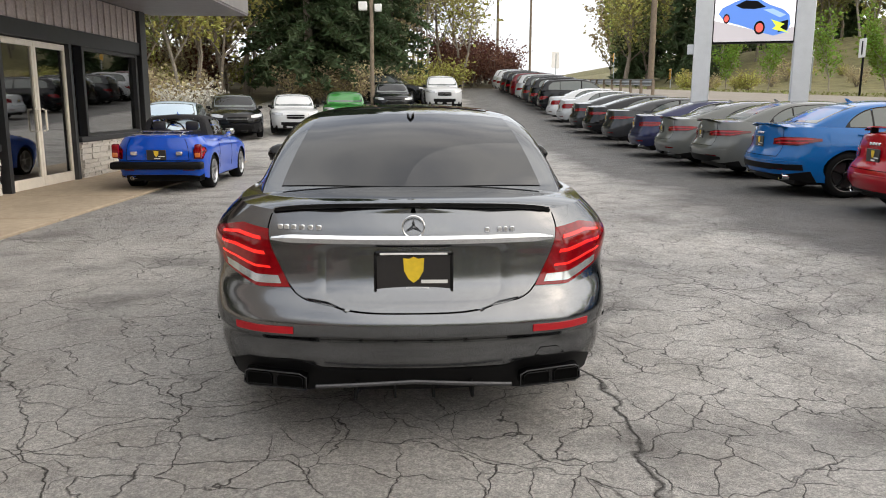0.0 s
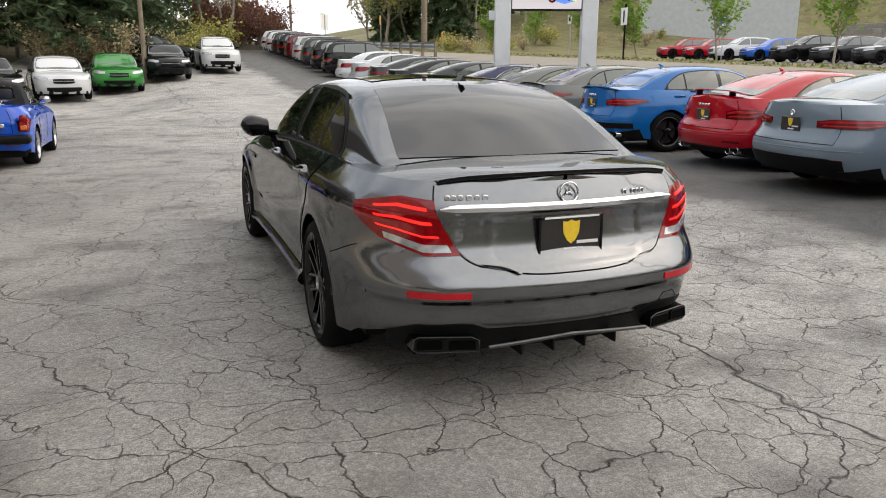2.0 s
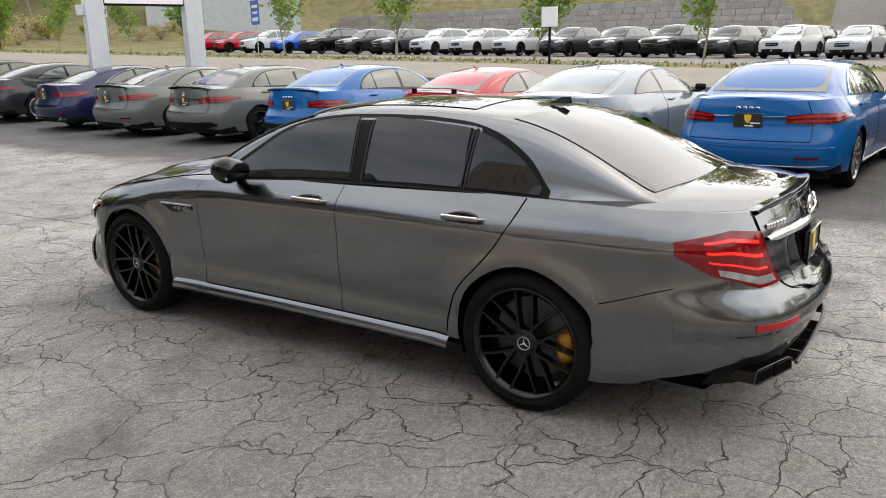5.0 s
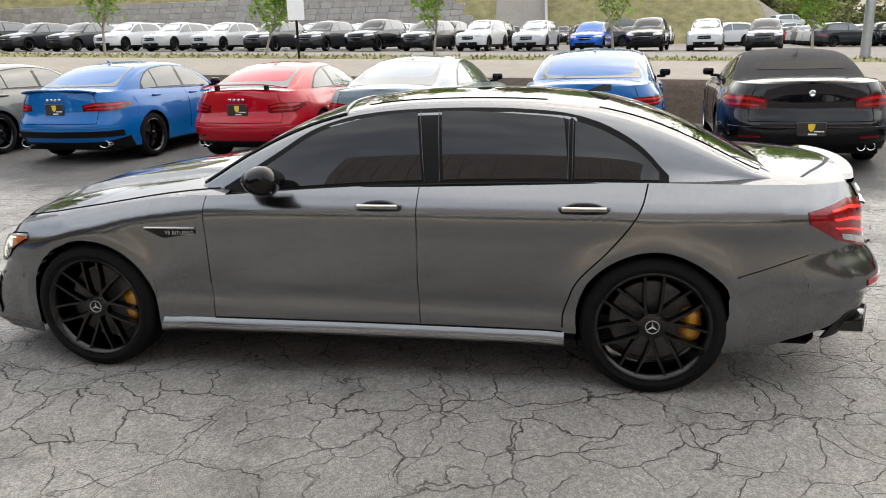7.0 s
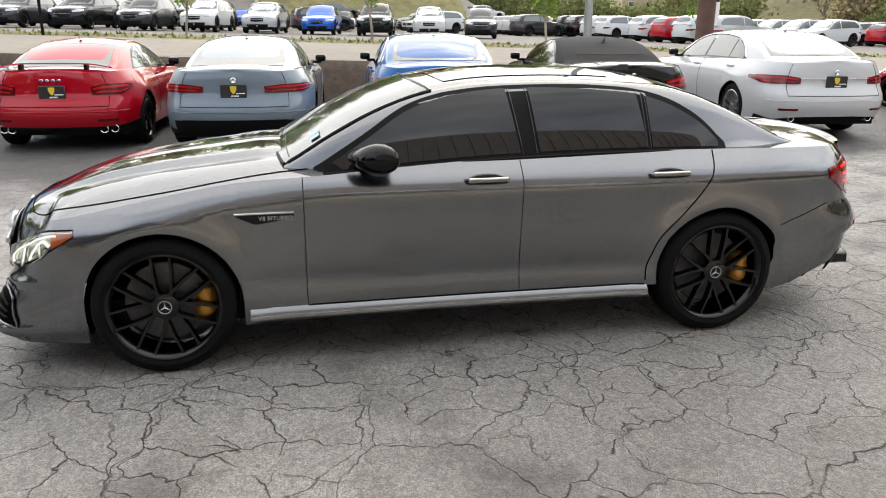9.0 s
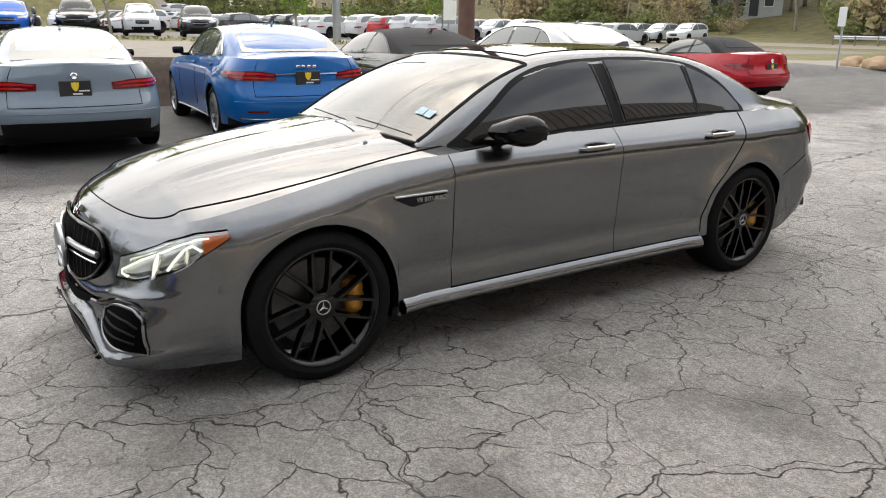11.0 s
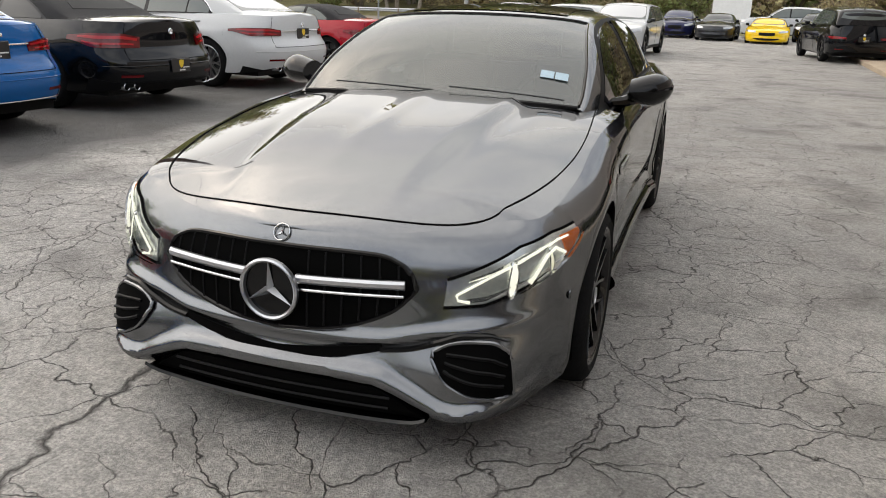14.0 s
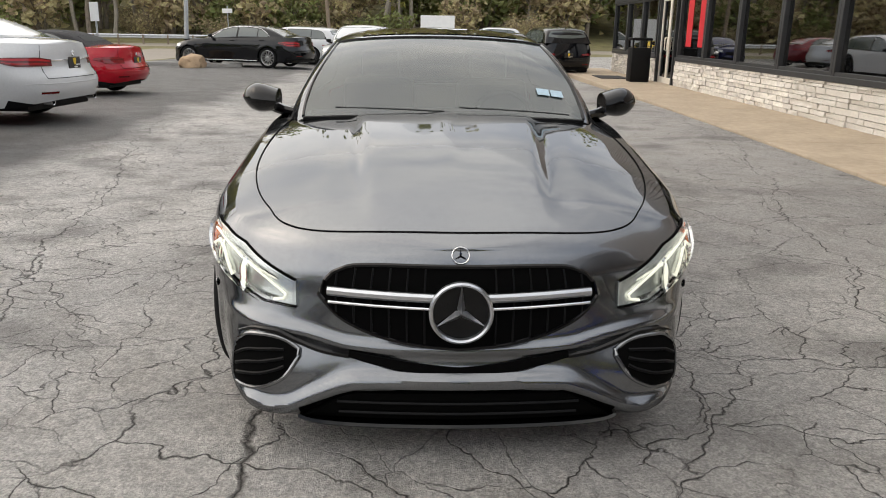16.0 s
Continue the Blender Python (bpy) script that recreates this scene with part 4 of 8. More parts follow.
def roadster_extras(root, L=3.58, W=1.42):
    """Rubber bumper, upright lamps, chrome rack and clear soft-top window of the small classic."""
    yb = -L / 2
    part("rubber_bumper", box(-W / 2 - .02, W / 2 + .02, yb - .10, yb + .12, .375, .495, .04, 3), M["trim_black"], root, "thick black rubber bumper")
    for sx in (-1, 1):
        part("upright_lamp", box(sx * .655 - .055, sx * .655 + .055, yb - .02, yb + .10, .55, .78, .03, 2), M["lamp_red"], root, "upright red and amber tail lamp")
        part("lamp_tip", box(sx * .655 - .045, sx * .655 + .045, yb - .028, yb - .01, .57, .64, .01), M["lamp_amber"], root)
        part("reversing_lamp", box(sx * .36 - .05, sx * .36 + .05, yb - .03, yb + .05, .60, .66, .01), M["lamp_clear"], root)
    bars = [tube([(x, yb + .10, .90), (x, yb + .30, .955), (x, yb + .62, .965)], .009, 6) for x in (-.36, -.12, .12, .36)]
    bars += [tube([(-.42, y, z), (.42, y, z)], .009, 6) for y, z in ((yb + .16, .925), (yb + .40, .965), (yb + .60, .968))]
    part("luggage_rack", merge(*bars), M["chrome"], root, "chrome luggage rack on the boot")
    part("exhaust_tip", moved(lathe([(-.2, .02), (.0, .022), (.0, .028), (-.2, .026)], 12), pose(-.38, yb - .10, .24, 0, 0, -90)), M["chrome"], root)

# ---------------------------------------------------------------- the grey saloon in the middle of the lot
def star(parent, name, r, m, mat, thick=.008, ring=True, back=None):
    """A round emblem with three points, looking along the local +x of m."""
    geos = []
    if ring:
        geos.append(moved(lathe([(0, r * .86), (thick, r * .88), (thick * 1.3, r * .94), (thick, r), (0, r), (-thick * .5, r * .93)], 40), m))
    for i in range(3):
        a = math.pi / 2 + 2 * math.pi * i / 3
        d, o = Vector((0, math.cos(a), math.sin(a))), Vector((0, -math.sin(a), math.cos(a)))
        v = [Vector((thick * 1.5, 0, 0)), d * r * .9 + Vector((thick * .6, 0, 0)), d * r * .12 + o * r * .13, d * r * .12 - o * r * .13, d * r * -.12]
        geos.append(moved(([tuple(p) for p in v], [(0, 1, 2), (0, 3, 1), (0, 2, 4), (0, 4, 3)]), m))
    ob = part(name, merge(*geos), mat, parent, "silver three-pointed emblem")
    if back:
        part("emblem_plate", moved(lathe([(-.006, r * .93), (-.001, r * .9), (-.001, .001)], 40), m), back, ob)
    return ob


def hero():
    c = dict(SEDAN)
    c["kw"] = c["kz"] = 1.0
    c["flare"] = .019
    c["wrap_f"] = [(.14, .36), (.34, .42), (.46, .66), (.56, .88), (.68, .98)]
    c["crease"] = [(-2.0, .9, .875, .03, .007), (-.9, 1.1, .42, .02, -.010)]
    c["nose"] = (1.0, .992, .942, .785, .46)
    c["flow"] = True
    c["width"] = [(.12, .86), (.22, .893), (.32, .904), (.45, .908), (.62, .917), (.75, .922), (.86, .927), (.90, .917), (.94, .894), (.98, .860), (1.02, .822), (1.06, .79)]
    c["roll"], c["roll_front"] = .012, .10
    c["rear"] = [(.15, -2.30), (.28, -2.385), (.40, -2.455), (.49, -2.480), (.528, -2.512), (.56, -2.512), (.62, -2.485), (.70, -2.426), (.80, -2.400), (.90, -2.386), (1.0, -2.352), (1.08, -2.32)]
    c["zp"] = c["zp"][:-1] + [(1.0, 1.030), (1.06, .998)]
    c["belt"] = c["belt"] + [(1.06, .70)]
    c["zp"] = [(-1.95, 1.032), (-1.7, 1.157), (-1.5, 1.254)] + c["zp"][3:]
    c["belt"] = [(-1.95, .69)] + c["belt"]
    c["deck"] = [(-2.42, 1.008), (-2.3, 1.032), (-2.1, 1.050), (-1.85, 1.060), (-1.3, 1.045)]
    c["hood"] = [(.75, 1.018), (1.0, 1.016), (1.3, .986), (1.7, .934), (2.0, .872), (2.2, .815), (2.34, .758), (2.41, .720)]
    c["shoulder"] = [(-2.4, .995), (-2.1, 1.008), (-1.7, 1.018), (-1.3, 1.024)] + c["shoulder"][4:9] + [(1.6, .872), (1.95, .800), (2.2, .750), (2.4, .722)]
    S = Shape(c)
    root = thing("saloon_car", pose(0, 0, 0), "dark metallic grey saloon with black wheels on cracked asphalt", "car")
    P, TB, TG = M["paint_selenite"], M["trim_black"], M["trim_gloss"]
    ar, af = c["axles"]
    sy = lambda y: float(S.s_y(y))
    sr, sf = lambda f: float(S.s_rear(f)), lambda f: float(S.s_front(f))
    G = .0022   # half a panel gap, in metres along the side
    d0, d1, d2 = .905, -.205, -1.0
    # side panels, one for each side
    for side in (-1, 1):
        def span(ya, yb):
            a, b = sy(ya), sy(yb)
            return (a, b) if side < 0 else (-b, -a)
        part("front_wing", S.skin(*span(d0 + G, 2.02), 30, 22), P, root)
        sill = .30
        part("front_door", S.skin(*span(d1 + G, d0 - G), 20, 26, sill, None, lip=.008), P, root)
        door = part("rear_door", S.skin(*span(d2 - .16, d1 - G), 22, 26, sill, None, lip=.008), P, root)
        part("rear_quarter_panel", S.skin(*span(-2.02, d2 - .16), 40, 26, lip=.004), P, root)
        # the rear door's edge goes down round the arch
        pts = [(-1.30, 1.02), (-1.27, .93), (-1.20, .82), (-1.10, .70), (-1.0, .58), (-.945, .48), (-.915, .40), (-.905, .33)]
        f = curve(*[(-z, y) for y, z in pts])
        zz = np.linspace(1.02, .33, 28)
        sg = np.array([sy(float(f(-z))) for z in zz])
        part("door_gap", merge(tube(S.R(sg if side < 0 else -sg, zz, .0), .0038, 5),
                               tube(S.R(np.linspace(*span(-.90, d0), 24), np.full(24, .305), .0), .004, 5)), M["gap"], root)
        sy_ = np.linspace(-1.72, -2.10, 10)
        sq = np.array([sy(float(v)) for v in sy_])
        part("bumper_seam", tube(S.R(sq if side < 0 else -sq, np.linspace(.605, .705, 10), .0), .0028, 5), M["gap"], root)
        # sill
        ys = np.linspace(-.93, 1.19, 30)
        prof = [(-.006, .310), (.002, .302), (.018, .288), (.030, .268), (.031, .250), (.014, .228), (-.05, .205)]
        base = np.array([S.R(sy(y), .29)[0] for y in ys])
        part("side_sill", sheet(np.array([[((abs(b) + dx) * side, y, z) for dx, z in prof] for b, y in zip(base, ys)])), P, root, "polished grey side sill")
        # handles
        for y in (-.02, -1.015):
            zc = .915
            pt = S.R(np.array([sy(y)]), np.array([zc]), .0)[0]
            x = abs(pt[0]) * side
            part("handle_cup", moved(lathe([(.001, .002), (.0015, .052), (.004, .060), (-.02, .062)], 24), Matrix.Translation((x, y, zc - .008)) @ Matrix.Rotation(0 if side > 0 else math.pi, 4, "Z") @ Matrix.Diagonal((1, 1.75, .62, 1))), P, root)
            h = part("door_handle", tube([(x - side * .01, y - .115, zc), (x + side * .022, y - .10, zc + .002), (x + side * .032, y, zc + .004), (x + side * .022, y + .10, zc + .002), (x - side * .01, y + .115, zc)],
                                         [.010, .013, .014, .013, .010], 8), P, root)
            part("handle_strip", tube([(x + side * .030, y - .10, zc + .012), (x + side * .042, y, zc + .014), (x + side * .030, y + .10, zc + .012)], .006, 6), M["chrome"], h, "chrome strip")
        # vent on the wing with its badge
        part("wing_vent", S.skin(*sorted((side * -1 * sy(.955), side * -1 * sy(1.235))), 14, 3, lambda s: .790 - .050 * np.interp(np.abs(s), [sy(.955), sy(1.14), sy(1.235)], [.45, 1.0, .04]), .795, .004, .008, plain=True), TG, root)
        part("wing_trim", tube(S.R(np.linspace(side * -1 * sy(.955), side * -1 * sy(1.235), 10), np.full(10, .797), .008), .005, 6), M["satin_silver"], root)
        p = S.R(np.array([side * -1 * sy(1.04)]), np.array([.772]), .011)[0]
        part("wing_badge", moved(letters("V8 BITURBO", .030), pose(p[0], p[1], .772, 90, 0, 90 * side)), M["chrome"], root, "silver wing lettering", smoothed=False)
        # side windows
        top = curve(*c["dlo"])
        part("window_frame", S.pane(side, -1.405, .845, lambda y: top(y) + .022, -.01, 60, 8, .002, lip=.006), TB, root, "black window frame")
        ins = lambda y: top(y) - .012
        for a, b, sl, nm in ((-.20, .73, .05, "front_window"), (-.925, -.315, .03, "rear_window_side"), (-1.36, -.965, 0.0, "quarter_window")):
            part("side_window", S.pane(side, a, b, ins, .075, 30, 8, .006, slant=sl if b < 0 or a < 0 else 0), M["tinted_glass"], root, "dark tinted side window")
        # bright lines at the panes' edges, gloss strip along the belt
        for y, sl in ((-.215, .05), (-.30, .03), (-.935, .0), (-.955, .0)):
            v = np.linspace(.075, .97, 8)
            yy = y + sl * (v - .5)
            zb_, hs_ = np.interp(yy, S.gy, S.zb), np.interp(yy, S.gy, S.hs)
            a1 = np.minimum((top(yy) - .012 - zb_) / hs_, 1.0)
            part("pane_edge", tube(S.G(yy, side * (1 - .45 * (.06 + (a1 - .06) * (v - .075) / .9)), .008), .0020, 4), M["brake_disc"], root)
        yy = np.linspace(-1.38, .83, 40)
        part("belt_strip", tube(S.G(yy, np.full(40, side * .995), .004), .008, 6), TB, root)
        # door mirror
        mx, my, mz = side * 1.005, .56, 1.045
        mirror = new("door_mirror")
        mirror.parent = root
        sec = []
        for u in np.linspace(0, 1, 13):
            x = side * (.872 + .195 * u)
            k = math.sqrt(max(1 - (max(u - .5, 0) / .505) ** 2, 0))   # rounded off at its outer end
            hgt = (.056 + .022 * math.sin(min(u * 1.5, 1) * math.pi / 2)) * k
            dep = (.178 - .020 * u) * (.35 + .65 * k)
            yc, zc = my - .02 * u - .035 * u * u, mz + .012 * u
            sec.append([(x, yc - dep * .55 + dep * (1 + math.cos(a)) * .62, zc + hgt * math.sin(a) * (1 - .12 * math.cos(a))) for a in np.linspace(0, 2 * math.pi, 21)])
        shell = sheet(np.array(sec))
        ends = [tuple(range(21)), tuple(range(12 * 21, 13 * 21))]
        part("mirror_shell", (shell[0], shell[1] + ends), TG, mirror, "gloss black mirror shell")
        part("mirror_foot", tube([(side * .78, .63, .985), (side * .84, .60, .99), (side * .90, .57, 1.01)], [.022, .028, .03], 8), TG, mirror)
        part("mirror_lamp", tube([(side * (.93 + .13 * u), .56 + .082 - .065 * u - .05 * u ** 3, 1.030 + .008 * u) for u in np.linspace(0, .9, 6)], .005, 5), M["satin_silver"], mirror)
        part("mirror_glass", sheet(np.array([[(side * (.905 + .15 * u), .487 - .02 * u, 1.0 + .09 * v + .01 * u) for v in (0, 1)] for u in (0, .5, 1)])), M["chrome"], mirror)
        # wheels
        looks = dict(tyre=M["tyre"], rim=M["rim_dark"], disc=M["brake_disc"])
        cap = lambda hub, s: star(hub, "hub_emblem", .034, pose(-.018, 0, 0), M["satin_silver"], .003, back=M["trim_gloss"])
        for y, big in ((af, 1.15), (ar, .85)):
            wheel(root, side * .932, y, .345, .276, .265, side, looks, 7, .15, (M["gold"], 0 if side < 0 else 180), cap=cap, n=64)
            # dark liner of the arch
            a = np.linspace(math.radians(-20), math.radians(200), 24)
            part("arch_liner", sheet(np.array([[(side * x, y + (.372) * math.cos(t), .345 + .372 * math.sin(t)) for x in (.55, .895)] for t in a])), M["gap"], root)
        # head lamp
        h0, h1 = sy(1.975), sf(.595)
        up = lambda s: np.interp(1 - np.abs(1 - s), [h0, h0 + (h1 - h0) * .25, h0 + (h1 - h0) * .6, h1], [.740, .730, .694, .604])
        dn = lambda s: np.interp(1 - np.abs(1 - s), [h0, h0 + (h1 - h0) * .08, h0 + (h1 - h0) * .25, h0 + (h1 - h0) * .5, h0 + (h1 - h0) * .8, h1], [.714, .688, .640, .582, .527, .520])
        rng = (h0, h1) if side < 0 else (2 - h1, 2 - h0)
        lampo = part("head_lamp", S.skin(*rng, 26, 10, dn, up, .003, .004, plain=True), M["lamp_bowl"], root, "clear head lamp, lit")
        part("lamp_rim", merge(tube(S.R(np.linspace(*rng, 26), up(np.linspace(*rng, 26)), .001), .006, 5), tube(S.R(np.linspace(*rng, 26), dn(np.linspace(*rng, 26)), .001), .006, 5)), M["gap"], lampo)
        w = lambda u: (h0 + (h1 - h0) * u) if side < 0 else 2 - (h0 + (h1 - h0) * u)
        def rib(us, zs, r, off=.010):
            return tube(S.R(np.array([w(u) for u in us]), np.array(zs), off), r, 6)
        part("running_light", merge(rib([.14, .24, .42, .62, .80, .95], [.716, .711, .690, .654, .612, .560], .0045, .012),
                                    rib([.95, .94, .88], [.560, .545, .538], .0050, .012)), M["lamp_beam"], lampo, "lit running light")
        part("running_light", rib([.22, .30, .40, .48, .54], [.668, .688, .668, .628, .585], .0060, .012), M["lamp_beam"], lampo, "lit running light")
        for u, z, r in ((.66, .600, .042), (.36, .648, .030)):
            rr_, aa_ = np.linspace(0, 1, 6), np.linspace(0, 2 * math.pi, 25)
            us_ = np.array([[w(u + r * .70 * q * math.cos(t)) for q in rr_] for t in aa_])
            zs_ = z + r * 1.30 * rr_[None] * np.sin(aa_)[:, None]
            dome_ = np.stack([S.R(us_[:, i], zs_[:, i], .006 + .010 * math.sqrt(1 - (q * .98) ** 2)) for i, q in enumerate(rr_)], 1)
            pj = part("projector", sheet(dome_), M["lamp_beam" if u > .5 else "lamp_glow_soft"], lampo, "glowing projector lens")
            ring = [S.R(np.array([w(u + r * .70 * math.cos(t))]), np.array([z + r * 1.30 * math.sin(t)]), .010)[0] for t in np.linspace(0, 2 * math.pi, 24, endpoint=False)]
            part("bezel", tube(ring, .005, 6, closed=True), M["lamp_reflector"], pj)
        uu = np.linspace(.24, .90, 14)
        for v0, v1 in ((.10, .26), (.72, .86)):
            ws = np.array([w(q) for q in uu])
            lo_z, hi_z = dn(ws), up(ws)
            part("reflector_band", sheet(np.stack([S.R(ws, lo_z + (hi_z - lo_z) * q, .007 + .004 * k) for k, q in enumerate((v0, (v0 + v1) / 2, v1))], 1), flip=side > 0), M["lamp_reflector"], lampo)
        for k in range(3):
            part("lamp_fin", rib([.20 + .02 * k, .35, .48], [.668 - .010 * k, .630 - .012 * k, .600 - .012 * k], .0035, .008), M["chrome"], lampo)
        part("side_marker", S.skin(*((w(.0), w(.20)) if side < 0 else (w(.20), w(.0))), 8, 6, dn, lambda s: up(s) - .012, .008, .004, plain=True), M["lamp_amber"], lampo, "amber side marker")
        part("lens", S.skin(*rng, 26, 10, dn, up, .024, .012, plain=True), M["lens_glass"], lampo)
        # tail lamp
        t0, t1, ty = sr(.575), sr(.80), sy(-2.125)
        tz1 = lambda s: np.interp(np.abs(s), [t0, t0 + (ty - t0) * .15, t1, ty], [.915, .928, .945, .905])
        tz0 = lambda s: np.interp(np.abs(s), [t0, t0 + .03, t1, t1 + (ty - t1) * .4, ty], [.700, .697, .735, .762, .848])
        # slanted inner end: the lamp is wider at its foot
        n, mrows = 26, 9
        v = np.linspace(0, 1, mrows)
        s_in = sr(.545) + (sr(.66) - sr(.545)) * v
        u = np.linspace(0, 1, n)[:, None]
        ss = s_in[None] + (ty - s_in[None]) * u
        lo, hi = tz0(ss), tz1(ss)
        zz = lo + (hi - lo) * v[None]
        sg = -side
        tail = part("tail_lamp", sheet(S.R(ss * sg, zz, .006), .012, flip=side > 0), M["lamp_red"], root, "red wrap-round tail lamp, lit")
        for v0, v1, mt in ((.80, .86, "lamp_red_lit"), (.55, .61, "lamp_red_lit"), (.32, .36, "lamp_red_lit")):
            vv = np.linspace(v0, v1, 3)
            si = sr(.545) + (sr(.66) - sr(.545)) * vv
            uu = np.linspace(.10, .72, 18)[:, None]
            s2 = si[None] + (ty - si[None]) * uu
            part("light_bar", sheet(S.R(s2 * sg, tz0(s2) + (tz1(s2) - tz0(s2)) * vv[None], .009), .004, flip=side > 0), M[mt], tail, "glowing red bar")
        vv = np.linspace(.06, .20, 3)
        si = sr(.545) + (sr(.66) - sr(.545)) * vv
        uu = np.linspace(.06, .66, 16)[:, None]
        s2 = si[None] + (ty - si[None]) * uu
        part("reversing_lens", sheet(S.R(s2 * sg, tz0(s2) + (tz1(s2) - tz0(s2)) * vv[None], .009), .004, flip=side > 0), M["lamp_clear"], tail, "pale reversing lens")
        # reflector, sensor
        rr = sorted((sg * sr(.53), sg * sr(.80)))
        part("bumper_reflector", S.skin(*rr, 12, 3, .527, .556, .005, .006, plain=True), M["lamp_red_bar"], root)
        for y, z in ((-2.10, .51), (2.03, .50)):
            p = S.R(np.array([sg * sy(y)]), np.array([z]), .001)[0]
            part("parking_sensor", moved(lathe([(.002, .001), (.002, .014), (-.002, .016)], 14), Matrix.Translation(p) @ Matrix.Rotation(0 if side > 0 else math.pi, 4, "Z")), P, root)
        # exhaust: one wide dark surround with two openings
        o = [(.440, .284), (.69, .276), (.712, .288), (.704, .336), (.685, .346), (.47, .348), (.440, .334)]
        sh = lambda g: ([(x, y + .022 + .36 * max(abs(x) - .42, 0), z) for x, y, z in g[0]], g[1])
        tip = part("exhaust_surround", sh(prism([(side * x, z) for x, z in o], -2.467, -2.20)), TG, root, "gloss black exhaust surround")
        part("exhaust_rim", sh(tube([(side * x, -2.470, z) for x, z in o], .0028, 6, closed=True)), M["brake_disc"], tip)
        for xa, xb in ((.455, .575), (.590, .705)):
            q = [(xa, .290), (xb - .01, .286), (xb - .008, .325), (xb - .016, .336), (xa + .012, .338), (xa, .328)]
            part("exhaust_pipe", sh(prism([(side * x, z) for x, z in q], -2.472, -2.466)), M["gap"], tip)
            part("pipe_rim", sh(tube([(side * x, -2.473, z) for x, z in q], .0026, 5, closed=True)), M["trim_black"], tip)
    # rear: bumper, boot lid, valance
    ty = sy(-2.02)
    part("rear_bumper", S.skin(-ty, ty, 120, 34, lambda s: np.interp(np.abs(s), [0, sr(.42), sr(.55), sr(.76), sr(.86), sr(.95), ty], [.37, .37, .405, .395, .345, .285, .245]), lambda s: np.interp(np.abs(s), [0, sr(.45), sr(.55), sr(.80), ty], [.60, .62, .68, .70, .71]), plain=True), P, root)
    part("rear_flank", S.skin(-ty, ty, 120, 20, lambda s: np.interp(np.abs(s), [0, sr(.45), sr(.55), sr(.80), ty], [.60, .62, .68, .70, .71]), None, plain=True), P, root)
    # boot lid stands a little proud; its face is hollowed for the plate
    mcols, nrows = 41, 36
    xs = np.linspace(-1, 1, mcols)
    lid_s, lid_z = [], []
    lid_half = curve((0, .37), (.02, .44), (.07, .495), (.16, .535), (.35, .578), (.7, .638), (1, .685))
    for v in np.linspace(0, 1, nrows):
        half = float(lid_half(v))
        f = xs * half
        zlow = .618 + .03 * np.abs(xs) ** 4
        z = zlow + (.992 - zlow) * v
        lid_s.append(np.sign(f) * np.array([sr(abs(a)) for a in f]))
        lid_z.append(z)
    lid_s, lid_z = np.array(lid_s), np.array(lid_z)
    pl = S.R(-lid_s, lid_z, .006)
    hollow = smooth(.635, .70, lid_z) * (1 - smooth(.845, .875, lid_z)) * (1 - smooth(.27, .40, np.abs(pl[..., 0])))
    pl[..., 1] += .022 * hollow
    part("boot_lid", sheet(pl, .014), P, root)
    edge = [tuple(p) for p in pl[::-1, 0]] + [tuple(p) for p in pl[0]] + [tuple(p) for p in pl[:, -1]]
    part("boot_gap", tube([(x * 1.008, y + .004, z - .006) for x, y, z in edge], .0034, 5), M["gap"], root)
    cs = np.linspace(-sr(.625), sr(.625), 41)
    strip = []
    for s in cs:
        hgt = .017 if abs(s) < sr(.55) else .017 * (1 - .6 * (abs(s) - sr(.55)) / (sr(.625) - sr(.55)))
        strip.append([S.R(s, .895 + hgt * z, .007 + o)[...] for z, o in ((-1, .004), (-.9, .014), (.2, .018), (1, .010), (1.0, .0))])
    part("chrome_strip", sheet(np.array(strip)), M["chrome"], root, "chrome strip across the boot lid")
    m = pose(0, -2.388, .948, 0, 0, -90) @ pose(0, 0, 0, 0, -4, 0)
    star(root, "boot_emblem", .047, m, M["chrome"], .006)
    for nm, cells, zc in (("model_badge", (.300, .352, .376, .404), .932), ("maker_badge", (-.545, -.520, -.490, -.455, -.420, -.385), .940)):
        for x in cells:
            q = -math.copysign(sr(abs(x) / .90), x)
            w_ = .010 if nm == "model_badge" else .012
            p = S.R(np.array([q]), np.array([zc]), .012)[0]
            tilt = math.degrees(math.atan2(p[1] - S.R(np.array([q * .9]), np.array([zc]), .012)[0][1], abs(p[0]) - abs(S.R(np.array([q * .9]), np.array([zc]), .012)[0][0]))) * (1 if x > 0 else -1)
            part(nm, moved(box(-w_, w_, -.004, .012, -.011, .011, .003), pose(p[0], p[1], zc, 0, 0, tilt)), M["chrome"], root)
    pb = dealer_plate(root, (0, -2.414, .758), w=.312, h=.176)
    part("plate_frame", merge(box(-.160, .160, -2.428, -2.416, .838, .852, .003), box(-.160, -.148, -2.428, -2.416, .664, .852, .003), box(.148, .160, -2.428, -2.416, .664, .852, .003), box(-.160, .160, -2.428, -2.416, .664, .674, .003)), TG, pb)
    part("frame_lettering", box(-.135, .135, -2.431, -2.4275, .841, .849), M["bar_pale"], pb)
    # spoiler lip
    xs = np.linspace(-1, 1, 41)
    lip = np.array([[(x * .575, -2.345 + dy + .085 * x * x, 1.008 + dz - .018 * x ** 2 - .012 * abs(x) ** 8) for dy, dz in ((.16, .006), (.08, .018), (.0, .030), (-.012, .034), (-.016, .026), (.0, .008), (.05, -.012))] for x in xs])
    part("spoiler_lip", sheet(lip), P, root, "grey boot spoiler with a black underside")
